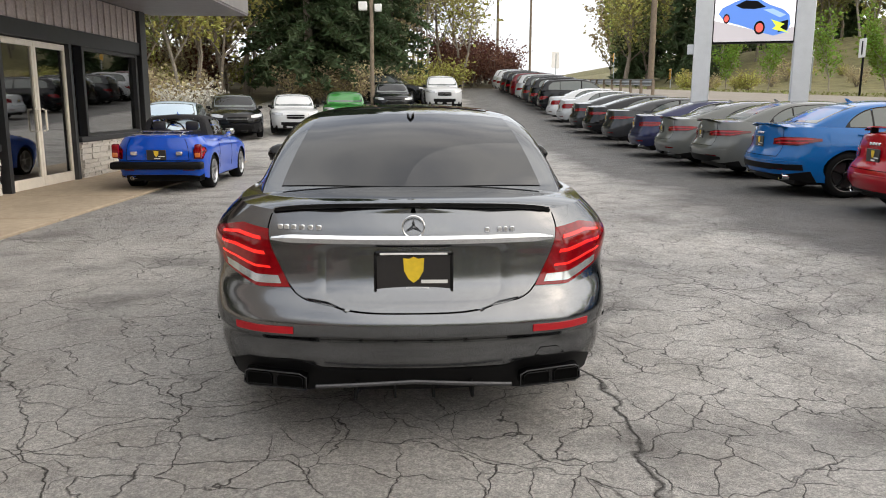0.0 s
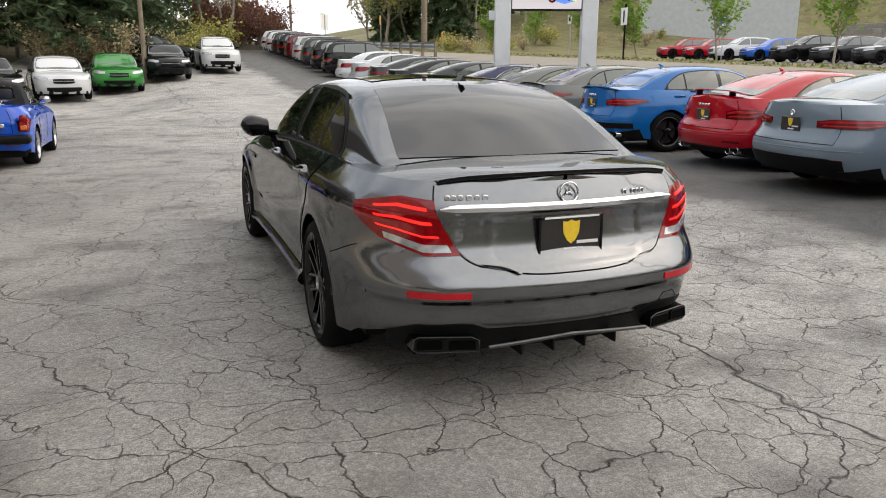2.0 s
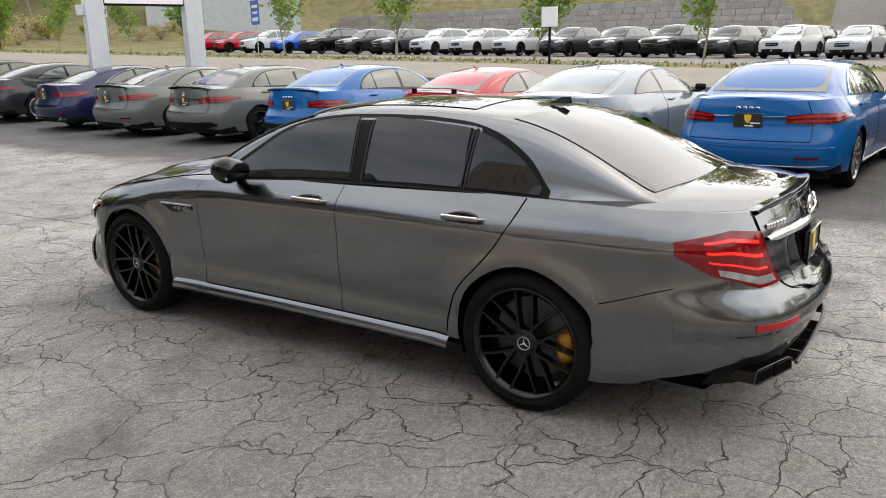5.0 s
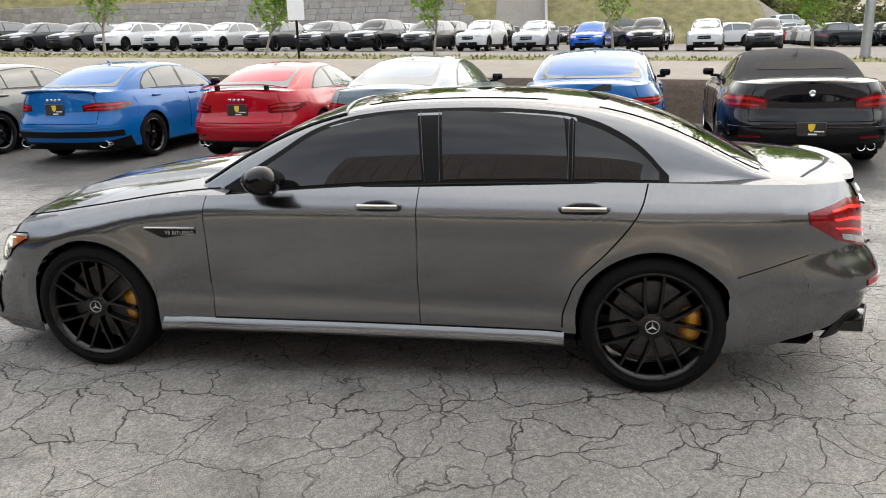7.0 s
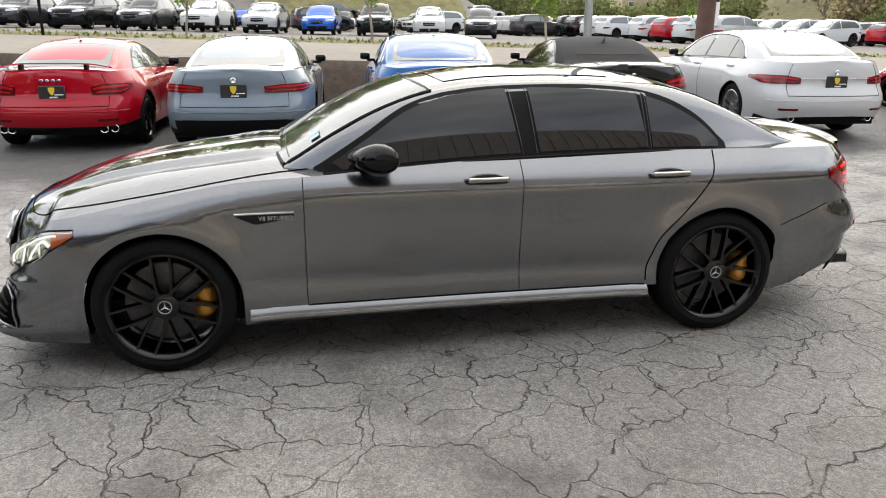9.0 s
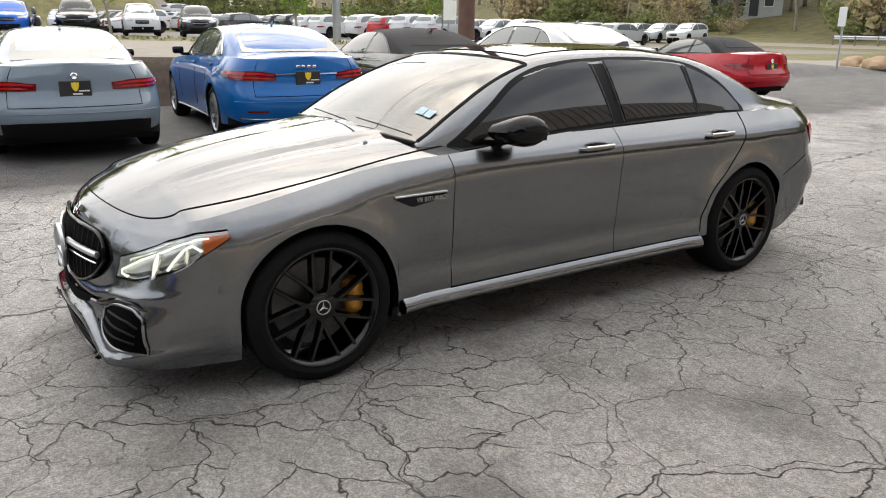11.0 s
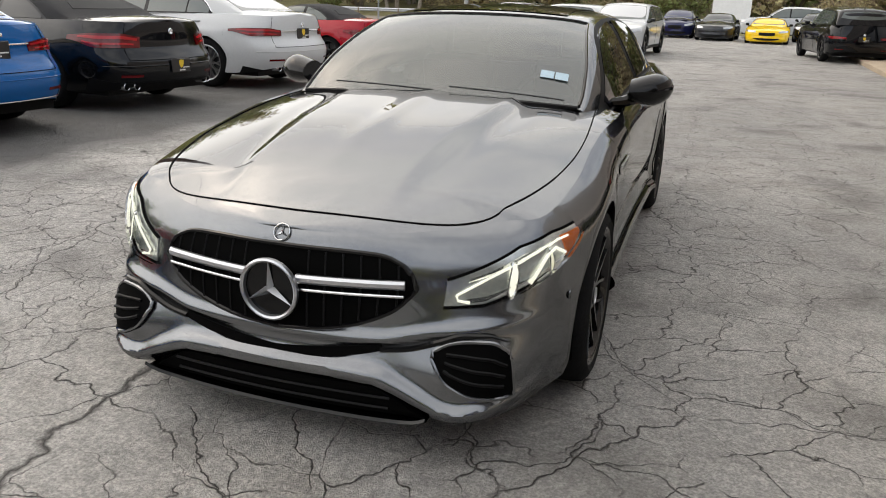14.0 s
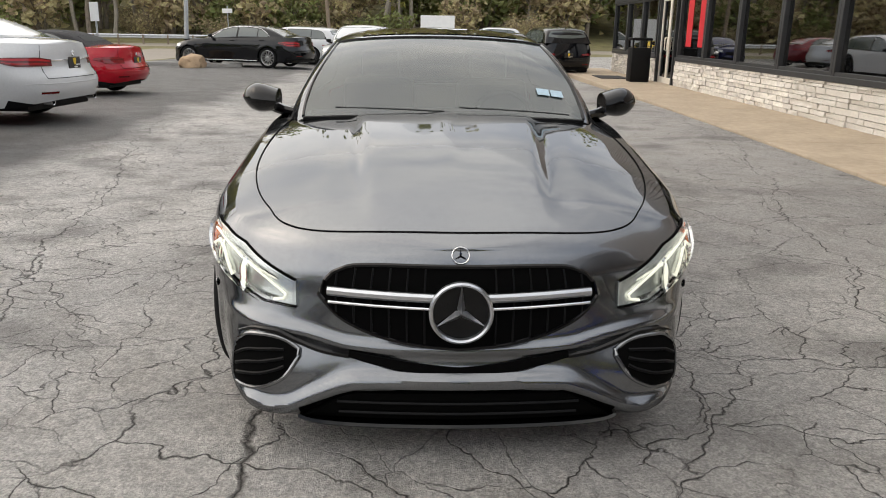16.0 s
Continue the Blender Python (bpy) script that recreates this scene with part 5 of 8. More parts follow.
    under = np.array([[(x * .57, -2.345 + dy + .085 * x * x, 1.008 + dz - .018 * x ** 2 - .012 * abs(x) ** 8) for dy, dz in ((-.0175, .033), (-.018, .022), (-.010, .010), (.006, .0))] for x in xs])
    part("spoiler_shadow_line", sheet(under), TG, root)
    # valance and diffuser
    sv = sr(.86)
    part("rear_valance", S.skin(-sv, sv, 44, 7, lambda s: np.interp(np.abs(s), [0, sr(.40), sr(.5), sv], [.255, .255, .235, .27]), lambda s: np.interp(np.abs(s), [0, sr(.40), sr(.52), sr(.76), sv], [.362, .358, .40, .392, .345]), .004, .01, plain=True), TB, root, "black rear valance")
    part("diffuser_blade", tube([(x, -2.470 + .10 * x * x, .322 - .02 * abs(x) / .38) for x in np.linspace(-.40, .40, 15)], .009, 8), M["brake_disc"], root, "satin silver diffuser blade")
    for x in (-.24, -.08, .08, .24):
        part("diffuser_fin", box(x - .006, x + .006, -2.45, -2.24, .244, .30, .003), TB, root)
    part("tow_cover", tube([S.R(-q, z, .001) for q, z in ((sr(.58), .44), (sr(.66), .44), (sr(.70), .405), (sr(.555), .405))], .0018, 4, closed=True), M["gap"], root)
    # deck, bonnet
    part("boot_top", sheet(S.lid(sy(-1.25), .003, c["deck"], 30, 31, 3.0)), P, root)
    def dome(x, y):
        w = .30 + .10 * (1.0 - smooth(.9, 2.3, y))
        ax = np.abs(x)
        return (.022 * (1 - smooth(w, w + .045, ax)) - .005 * np.exp(-((ax - w - .09) / .05) ** 2)) * (1 - smooth(1.9, 2.30, y)) * smooth(.86, 1.12, y) + .006 * np.exp(-(ax / .05) ** 2) * (1 - smooth(1.7, 2.2, y))
    hp = S.lid(sy(.80), 1, c["hood"], 46, 61, 3.0, dome)
    part("bonnet", sheet(hp), P, root, "grey bonnet with two power domes")
    # shut line of the bonnet, set in from the wings
    def hood_z(x, y):
        ye = hp[:, 0, 1]
        i = int(np.clip(np.searchsorted(ye, y) - 1, 0, len(ye) - 2))
        t = (y - ye[i]) / max(ye[i + 1] - ye[i], 1e-6)
        zs = [float(np.interp(abs(x), hp[j, 30:, 0], hp[j, 30:, 2])) for j in (i, i + 1)]
        return zs[0] + (zs[1] - zs[0]) * min(max(t, 0), 1)
    side_line = curve((.80, .745), (1.2, .785), (1.5, .80), (1.75, .785), (1.92, .750), (2.0, .722), (2.05, .69))
    ln = [(float(side_line(y)), y) for y in np.linspace(.84, 2.05, 34)]
    ln += [(math.copysign(.69 * abs(math.cos(t)) ** .82, math.cos(t)), 2.05 + .285 * math.sin(t) ** .95) for t in np.linspace(.08, math.pi - .08, 41)]
    ln += [(-x, y) for x, y in ln[:34][::-1]]
    for _ in range(40):
        ln = [ln[0]] + [((p[0] + 2 * q[0] + r[0]) / 4, (p[1] + 2 * q[1] + r[1]) / 4) for p, q, r in zip(ln, ln[1:], ln[2:])] + [ln[-1]]
    part("bonnet_gap", tube([(x, y, hood_z(x, y) + .0012) for x, y in ln], .003, 5), M["gap"], root)
    # front bumper skin
    f0 = sy(2.02)
    fs_ = np.linspace(f0, 2 - f0, 121)
    lo_, hi_ = S.bottom(fs_), S.edge(fs_)[:, 2]
    zz_ = lo_[:, None] + (hi_ - lo_)[:, None] * np.linspace(0, 1, 61)[None]
    skin = S.R(np.broadcast_to(fs_[:, None], zz_.shape), zz_)
    ridge = curve((0, .300), (.34, .292), (.47, .245), (.58, .195), (.72, .205), (.90, .25))
    ax = np.abs(skin[..., 0])
    wing = .034 * np.exp(-(np.maximum(np.abs(skin[..., 2] - ridge(ax)) - .012, 0) / .020) ** 2) * (1 - smooth(.82, .90, ax))
    brow = .014 * np.exp(-((skin[..., 2] - curve((0, .40), (.36, .41), (.5, .44), (.8, .47))(ax)) / .018) ** 2)
    fade = smooth(0, 16, np.minimum(np.arange(121), 120 - np.arange(121)))[:, None]
    skin[..., 1] += (wing + brow * (1 - smooth(.78, .85, ax))) * fade
    part("front_bumper", sheet(skin), P, root)
    fs = lambda f: sf(abs(f)) if f >= 0 else 2 - sf(abs(f))
    # grille
    gx = sf(.50)
    gs = np.linspace(gx, 2 - gx, 41)
    gu_ = curve((0, .683), (1 - sf(.34), .677), (1 - sf(.43), .660), (1 - sf(.475), .628), (1 - gx, .575))
    gu = lambda s: gu_(np.abs(1 - s))
    gd_ = curve((0, .412), (1 - sf(.20), .430), (1 - sf(.36), .474), (1 - sf(.45), .522), (1 - gx, .575))
    gd = lambda s: gd_(np.abs(1 - s))
    grille = part("grille", S.skin(gx, 2 - gx, 41, 8, gd, gu, .018, .012, plain=True), M["gap"], root, "black grille with a silver twin bar")
    gp = np.array([S.R(s, float(gu(np.array(s))), .018) for s in gs]).tolist() + np.array([S.R(s, float(gd(np.array(s))), .018) for s in gs[::-1]]).tolist()
    part("grille_frame", tube(gp, .008, 6, closed=True), TG, grille)
    for f in np.linspace(-.44, .44, 15):
        if abs(f) < .10:
            continue
        s = fs(f)
        part("grille_slat", tube([S.R(s, z, .020) for z in np.linspace(float(gd(np.array(s))) + .008, float(gu(np.array(s))) - .008, 4)], .0040, 5), TB, grille)
    for z, r, mat in ((.588, .0125, "satin_silver"), (.552, .0045, "chrome")):
        for sd in (-1, 1):
            ss = np.array([fs(sd * f) for f in np.linspace(.09, .462, 12)])
            zz = z + (.006 * np.linspace(0, 1, 12))
            part("grille_bar", tube(S.R(ss, zz, .034), r, 8, flat=1.25), M[mat], grille, "satin silver grille bar")
    m = pose(0, 2.485, .548, 0, 0, 90)
    star(grille, "grille_emblem", .104, m, M["satin_silver"], .014, back=TG)
    bp = S.R(1.0, .712, .004)
    m = pose(0, bp[1], .712, 0, 0, 90) @ pose(0, 0, 0, 0, -32, 0)
    star(root, "bonnet_badge", .030, m, M["chrome"], .004)
    # slot under the grille, side intakes, lower intake, splitter
    s1 = fs(.40)
    part("bumper_slot", S.skin(s1, 2 - s1, 31, 4, lambda s: .325 + .05 * (np.abs(1 - s) / (1 - s1)) ** 2, lambda s: .350 + .045 * (np.abs(1 - s) / (1 - s1)) ** 1.3, .012, .01, plain=True), M["gap"], root)
    for sd in (-1, 1):
        f0_, f1_ = .585, .85
        a, b = fs(sd * f0_), fs(sd * f1_)
        a, b = min(a, b), max(a, b)
        far = lambda s: np.clip((np.abs(1 - s) - (1 - sf(f0_))) / ((1 - sf(f1_)) - (1 - sf(f0_))), 0, 1)
        iu = lambda s: curve((0, .392), (.15, .416), (.45, .424), (.75, .404), (.92, .35), (1, .262))(far(s))
        idn = lambda s: curve((0, .372), (.12, .318), (.35, .274), (.7, .250), (1, .240))(far(s))
        intake = part("bumper_intake", S.skin(a, b, 30, 8, idn, iu, .010, .012, plain=True), M["gap"], root, "black bumper side intake")
        for v in (.30, .52, .74):
            ss = np.linspace(a + (b - a) * .16, b - (b - a) * .14, 10)
            part("intake_blade", tube(S.R(ss, idn(ss) + (iu(ss) - idn(ss)) * v, .013), .006, 6), TB, intake)
        ss = np.linspace(a, b, 30)
        part("intake_lip", tube(S.R(ss, iu(ss), .010).tolist() + S.R(ss[::-1], idn(ss[::-1]), .010).tolist(), .007, 6, closed=True), P, intake)
        fr = np.linspace(.40, f1_ - .03, 30)
        ss = np.array([fs(sd * q) for q in fr])
        zb_ = curve((.40, .378), (.50, .390), (.60, .418), (.68, .440), (.75, .440), (.82, .418))(fr)
        part("intake_brow", tube(S.R(ss, zb_, .010), [.010] * 22 + [.009, .008, .007, .006, .005, .004, .003, .002], 6), TG, intake)
    s2 = fs(.60)
    low = part("lower_intake", S.skin(s2, 2 - s2, 31, 5, lambda s: S.bottom(s) + .012, lambda s: np.interp(np.abs(1 - s), [0, 1 - fs(.40), 1 - s2], [.262, .256, .15]), .014, .012, plain=True), M["gap"], root, "black lower intake")
    for z in (.185, .225):
        ss = np.linspace(fs(.45), 2 - fs(.45), 21)
        part("intake_bar", tube(S.R(ss, np.full(21, z), .018), .005, 5), TB, low)
    ss = np.linspace(fs(.60), 2 - fs(.60), 41)
    pts = S.R(ss, .14 + .05 * np.abs(np.linspace(-1, 1, 41)) ** 6, .02)
    part("front_splitter", sheet(np.array([[tuple(p + np.array(o)) for o in ((0, .022, -.004), (0, .030, -.012), (0, .018, -.022), (0, -.2, -.02))] for p in pts])), TG, root)
    # roof and pillars
    yy = np.concatenate([np.linspace(-1.95, -1.0, 26), np.linspace(-.97, .30, 26)])
    kk = np.linspace(-1, 1, 65)
    part("roof", sheet(S.G(yy[:, None], kk[None])), P, root)
    for side in (-1, 1):
        part("windscreen_pillar", sheet(S.G(np.linspace(.30, .99, 24)[:, None], side * np.linspace(.515, 1, 18)[None])), P, root)
    part("roof_glass", S.screen(-.82, .16, .40, .0, -.04, 20, 21, .004, .004), M["tinted_glass"], root, "dark panoramic roof glass")
    part("windscreen", S.screen(1.045, .275, .515, -.055, -.06, 22, 33, .004, 0, kl=.56), M["screen_glass"], root, "clear windscreen with a shade band")
    part("windscreen_edge", merge(tube(S.G(.275 - .06 * np.linspace(-1, 1, 25) ** 2, .515 * np.linspace(-1, 1, 25), .005), .008, 5), *[tube(S.G(np.linspace(.22, .97, 14), sd * np.interp(np.linspace(0, 1, 14), [0, 1], [.515, .56]), .004), .008, 5) for sd in (-1, 1)]), TG, root)
    part("rear_window", S.screen(-1.90, -1.13, .445, .06, .05, 22, 33, .004, .006, kl=.485), M["tinted_glass"], root, "dark tinted rear window")
    u = np.linspace(-1, 1, 31)
    part("scuttle", tube(S.G(1.04 - .055 * u ** 2, .56 * u, .0), .010, 6), TB, root)
    for u0, u1 in ((-.86, -.08), (.0, .74)):
        u = np.linspace(u0, u1, 9)
        part("wiper", tube(S.G(1.0 - .055 * u ** 2 - .03 * np.linspace(0, 1, 9), .56 * u, .006), .0032, 5), M["rubber"], root)
    # cabin
    part("dashboard", sheet(np.array([[(x * .70, y, z - .02 * x * x) for y, z in ((.92, 1.0), (.70, 1.015), (.45, 1.0), (.32, .96), (.30, .75))] for x in np.linspace(-1, 1, 9)])), M["leather"], root)
    whl = [(-.38 + .185 * math.cos(t), .23 - .05 * math.sin(t), .90 + .17 * math.sin(t)) for t in np.linspace(0, 2 * math.pi, 24, endpoint=False)]
    sw = part("steering_wheel", tube(whl, .016, 8, closed=True), M["leather"], root)
    part("steering_spoke", merge(box(-.55, -.21, .215, .235, .89, .91, .008), box(-.42, -.34, .205, .24, .86, .93, .02)), M["leather"], sw)
    for x in (-.38, .38):
        seat = part("front_seat", merge(box(x - .24, x + .24, -.62, -.08, .38, .55, .05, 2), moved(box(-.24, .24, -.09, .09, 0, .62, .06, 2), pose(x, -.66, .50, -14)), moved(box(-.13, .13, -.05, .06, 0, .19, .04, 2), pose(x, -.83, 1.08, -8))), M["leather"], root)
    part("rear_bench", merge(box(-.66, .66, -1.45, -.95, .38, .55, .05, 2), box(-.66, .66, -1.62, -1.45, .45, 1.0, .05, 2)), M["leather"], root)
    part("cabin_floor", box(-.80, .80, -1.9, 1.9, .22, .36), M["trim_black"], root)
    part("underbody", merge(box(-.66, .66, -2.15, 2.05, .18, .30, .03), box(-.52, .52, 1.05, 2.02, .30, .62), box(-.58, .58, -2.12, -1.7, .30, .90)), M["gap"], root)
    part("rear_mirror", merge(box(-.13, .13, .30, .34, 1.235, 1.30, .02, 2), box(-.09, .09, .34, .44, 1.28, 1.33, .02)), M["trim_black"], root)
    for k0, k1 in ((-.475, -.425), (-.42, -.37)):
        part("inspection_sticker", sheet(S.G(np.linspace(.845, .80, 3)[:, None], np.linspace(k0, k1, 4)[None], .008)), M["sticker"], root, "pale inspection sticker")
    fin = np.array([[(sx * .02 * (1 - v), -1.02 - .08 * v - .13 * u * (1 - .6 * v), 1.398 + .036 * v) for u in (0, .35, .7, 1)] for sx, v in ((-1, 0), (-1, .6), (0, 1), (1, .6), (1, 0))])
    part("shark_fin_aerial", sheet(fin), TG, root)
    return root


hero()

# ---------------------------------------------------------------- ground
def lot_z(x, y):
    r = np.maximum(np.asarray(y, float) - 12, 0)
    rise = np.where(r < 30, 1.13 * (np.minimum(r, 30) / 26) ** 1.5, 1.13 * (30 / 26) ** 1.5 + (np.minimum(r, 90) - 30) * .06)
    return .09 * smooth(2, 5.5, x) + rise - .1 * smooth(-8, -22, y) * 1.0


def road_z(x, y):
    return .95 + .028 * np.clip(y, -45, 60) + .05 * np.clip(np.asarray(x, float) - 11, 0, 5)


def far_z(x, y):
    hill = 9 * smooth(52, 100, y) * smooth(20, 70, x) + 7.0 * smooth(79, 95, x) * smooth(-30, -15, y) + 12 * smooth(100, 240, x)
    return .92 + .024 * np.clip(y, -40, 60) + hill


def ground_z(x, y):
    x, y = np.asarray(x, float), np.asarray(y, float)
    z = lot_z(x, y)
    b = smooth(9.7, 11.0, x) * smooth(-34, -15, y)
    z = z * (1 - b) + road_z(x, y) * b
    f = smooth(16.5, 21, x)
    z = z * (1 - f) + far_z(x, y) * f
    w = smooth(-9, -40, x) * smooth(10, 24, y)
    z = z - .38 * smooth(1.0, -3.5, x) * smooth(13, 22, y) * (1 - smooth(32, 40, y))
    return z + 6.5 * w * smooth(-10, -60, x) + 1.2 * smooth(60, 90, y) * (x < 12) * smooth(16, -4, x) + 11 * smooth(-62, -125, y)


def zone(x, y):
    """0 lot, 1 bank, 2 road, 3 grass, 4 far lot, 5 wood floor"""
    if x < -8.5 and y > 12 or y > 62 and x < 9 or x < -30:
        return 5
    if y < -46:
        return 3 if y > -52 or y < -62 else 2
    if x < 9.9 and y > -46:
        return 0
    if y < -17 and x < 16.2:
        return 0 if x < 10.6 or y > -24 and x < 13 else (3 if x < 10.9 else 2)
    if x < 10.9:
        return 1
    if x < 15.4:
        return 2
    if x < 21:
        return 3
    if 21 <= x < 78 and -60 < y < 52 or 78 <= x < 96 and -60 < y < -20:
        return 4
    return 3


def asphalt():
    """Old asphalt: patchy greys, fine grit, a net of cracks, and a darker newer coat along the row of cars."""
    m = bpy.data.materials.new("asphalt")
    m.use_nodes = True
    n, l = m.node_tree.nodes, m.node_tree.links
    b = n["Principled BSDF"]
    co = n.new("ShaderNodeTexCoord")

    def tex(kind, scale, detail=4, src=None, **kw):
        t = n.new(kind)
        t.inputs["Scale"].default_value = scale
        if "Detail" in t.inputs:
            t.inputs["Detail"].default_value = detail
        l.new(src or co.outputs["Object"], t.inputs["Vector"])
        return t

    def rng(src, a, b_, c, d):
        r = n.new("ShaderNodeMapRange")
        for k, v in zip(("From Min", "From Max", "To Min", "To Max"), (a, b_, c, d)):
            r.inputs[k].default_value = v
        l.new(src, r.inputs["Value"])
        return r.outputs[0]

    def op(kind, a, b_):
        o = n.new("ShaderNodeMath")
        o.operation = kind
        for i, v in enumerate((a, b_)):
            if isinstance(v, (int, float)):
                o.inputs[i].default_value = v
            else:
                l.new(v, o.inputs[i])
        return o.outputs[0]

    def mix(f, a, b_):
        x = n.new("ShaderNodeMix")
        x.data_type = "RGBA"
        for k, v in (("Factor", f), ("A", a), ("B", b_)):
            if isinstance(v, tuple):
                x.inputs[k].default_value = (*v, 1)
            elif isinstance(v, (int, float)):
                x.inputs[k].default_value = v
            else:
                l.new(v, x.inputs[k])
        return x.outputs["Result"]

    # bent coordinates, so that the cracks wander
    warp, addv, scl = tex("ShaderNodeTexNoise", .9, 4), n.new("ShaderNodeVectorMath"), n.new("ShaderNodeVectorMath")
    scl.operation, addv.operation = "SCALE", "ADD"
    scl.inputs["Scale"].default_value = .75
    l.new(warp.outputs["Color"], scl.inputs[0])
    l.new(scl.outputs[0], addv.inputs[0])
    l.new(co.outputs["Object"], addv.inputs[1])
    warp2, add2, scl2 = tex("ShaderNodeTexNoise", 7, 3), n.new("ShaderNodeVectorMath"), n.new("ShaderNodeVectorMath")
    scl2.operation, add2.operation = "SCALE", "ADD"
    scl2.inputs["Scale"].default_value = .16
    l.new(warp2.outputs["Color"], scl2.inputs[0])
    l.new(scl2.outputs[0], add2.inputs[0])
    l.new(addv.outputs[0], add2.inputs[1])
    v = add2.outputs[0]
    cracks = []
    for scale, wide, low, high, seed in ((.55, .0115, .34, .44, 1.0), (1.5, .0092, .29, .39, 5.0), (3.3, .0080, .39, .47, 9.0)):
        c = tex("ShaderNodeTexVoronoi", scale, src=v)
        c.feature, c.voronoi_dimensions = "DISTANCE_TO_EDGE", "2D"
        line = rng(c.outputs["Distance"], 0.0, wide * scale / 1.6, 1, 0)
        mk = n.new("ShaderNodeTexNoise")
        mk.inputs["Scale"].default_value, mk.inputs["Detail"].default_value = .16 * seed ** .25, 3
        sh = n.new("ShaderNodeVectorMath")
        sh.inputs[1].default_value = (seed, seed * 3, 0)
        l.new(co.outputs["Object"], sh.inputs[0])
        l.new(sh.outputs[0], mk.inputs["Vector"])
        bk = tex("ShaderNodeTexNoise", 1.3 + seed * .3, 3)
        cracks.append(op("MULTIPLY", op("MULTIPLY", line, rng(mk.outputs["Fac"], low, high, 0, 1)), rng(bk.outputs["Fac"], .37, .51, .06, 1)))
    crack = op("MAXIMUM", op("MAXIMUM", cracks[0], cracks[1]), cracks[2])
    # one long crack down the lot, and a second beside it
    sep0 = n.new("ShaderNodeSeparateXYZ")
    l.new(add2.outputs[0], sep0.inputs[0])
    for x0, slope, wide in ((1.30, -.055, .022), (3.0, -.22, .010), (-2.3, .30, .009)):
        d = op("ABSOLUTE", op("SUBTRACT", op("SUBTRACT", sep0.outputs["X"], x0), op("MULTIPLY", sep0.outputs["Y"], slope)), 0)
        crack = op("MAXIMUM", crack, rng(d, 0.0, wide, 1, 0))
    # the newer coat
    sep = n.new("ShaderNodeSeparateXYZ")
    l.new(co.outputs["Object"], sep.inputs[0])
    edge = tex("ShaderNodeTexNoise", .5, 5)
    seal = rng(op("ADD", sep.outputs["X"], op("MULTIPLY", edge.outputs["Fac"], 2.2)), 4.5, 5.3, 0, 1)
    big, mid, fine, grit = tex("ShaderNodeTexNoise", .35, 6), tex("ShaderNodeTexNoise", 2.5, 6), tex("ShaderNodeTexNoise", 95, 3), tex("ShaderNodeTexVoronoi", 170)
    old = mix(rng(big.outputs["Fac"], .35, .65, 0, 1), (.37, .36, .355), (.82, .785, .735))
    # shade towards the showroom put into the colour: a ramp over x, y and noise
    ramp_noise = tex("ShaderNodeTexNoise", .22, 4)
    sep_ramp = n.new("ShaderNodeSeparateXYZ")
    l.new(co.outputs["Object"], sep_ramp.inputs[0])
    shade_ramp = rng(op("ADD", op("ADD", op("MULTIPLY", sep_ramp.outputs["Y"], .6), op("MULTIPLY", sep_ramp.outputs["X"], 2.0)), op("MULTIPLY", ramp_noise.outputs["Fac"], 5.0)), -4.5, 4.5, .81, 1.37)
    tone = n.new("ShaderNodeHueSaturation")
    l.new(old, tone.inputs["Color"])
    l.new(shade_ramp, tone.inputs["Value"])
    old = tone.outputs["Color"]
    old = mix(op("MULTIPLY", rng(mid.outputs["Fac"], .45, .7, 0, 1), .55), old, (.30, .26, .215))
    new_coat = mix(rng(mid.outputs["Fac"], .35, .7, 0, 1), (.045, .045, .047), (.075, .073, .070))
    col = mix(seal, old, new_coat)
    col = mix(op("MULTIPLY", op("MULTIPLY", rng(grit.outputs["Distance"], .0, .6, .0, 1), .45), op("SUBTRACT", 1.0, op("MULTIPLY", seal, .7))), col, (.52, .50, .47))
    col = mix(op("MULTIPLY", rng(fine.outputs["Fac"], .35, .65, 0, 1), .52), col, (.10, .097, .093))
    rough_ = tex("ShaderNodeTexNoise", 14, 6)
    rough_.inputs["Roughness"].default_value = .75
    col = mix(op("MULTIPLY", rng(rough_.outputs["Fac"], .42, .62, 0, 1), .36), col, (.14, .134, .128))
    mott = tex("ShaderNodeTexNoise", 36, 6)
    mott.inputs["Roughness"].default_value = .7
    col = mix(op("MULTIPLY", rng(mott.outputs["Fac"], .47, .58, 0, 1), .40), col, (.15, .144, .137))
    col = mix(op("MULTIPLY", rng(mott.outputs["Fac"], .44, .34, 0, 1), op("MULTIPLY", op("SUBTRACT", 1.0, op("MULTIPLY", seal, .75)), .35)), col, (.66, .64, .61))
    pale = tex("ShaderNodeTexVoronoi", 75)
    col = mix(op("MULTIPLY", op("MULTIPLY", rng(pale.outputs["Distance"], .0, .35, 1, 0), .55), op("SUBTRACT", 1.0, op("MULTIPLY", seal, .7))), col, (.60, .575, .54))
    stain = tex("ShaderNodeTexNoise", 1.1, 5)
    col = mix(op("MULTIPLY", rng(stain.outputs["Fac"], .54, .68, 0, 1), .55), col, (.08, .074, .068))
    col = mix(op("MULTIPLY", crack, op("SUBTRACT", 1.0, op("MULTIPLY", seal, .55))), col, (.028, .024, .020))
    # oil drips under the car and where cars have stood
    blot, bent = n.new("ShaderNodeVectorMath"), n.new("ShaderNodeVectorMath")
    blot.operation, bent.operation = "SCALE", "ADD"
    blot.inputs["Scale"].default_value = .16
    l.new(warp2.outputs["Color"], blot.inputs[0])
    l.new(blot.outputs[0], bent.inputs[0])
    l.new(co.outputs["Object"], bent.inputs[1])
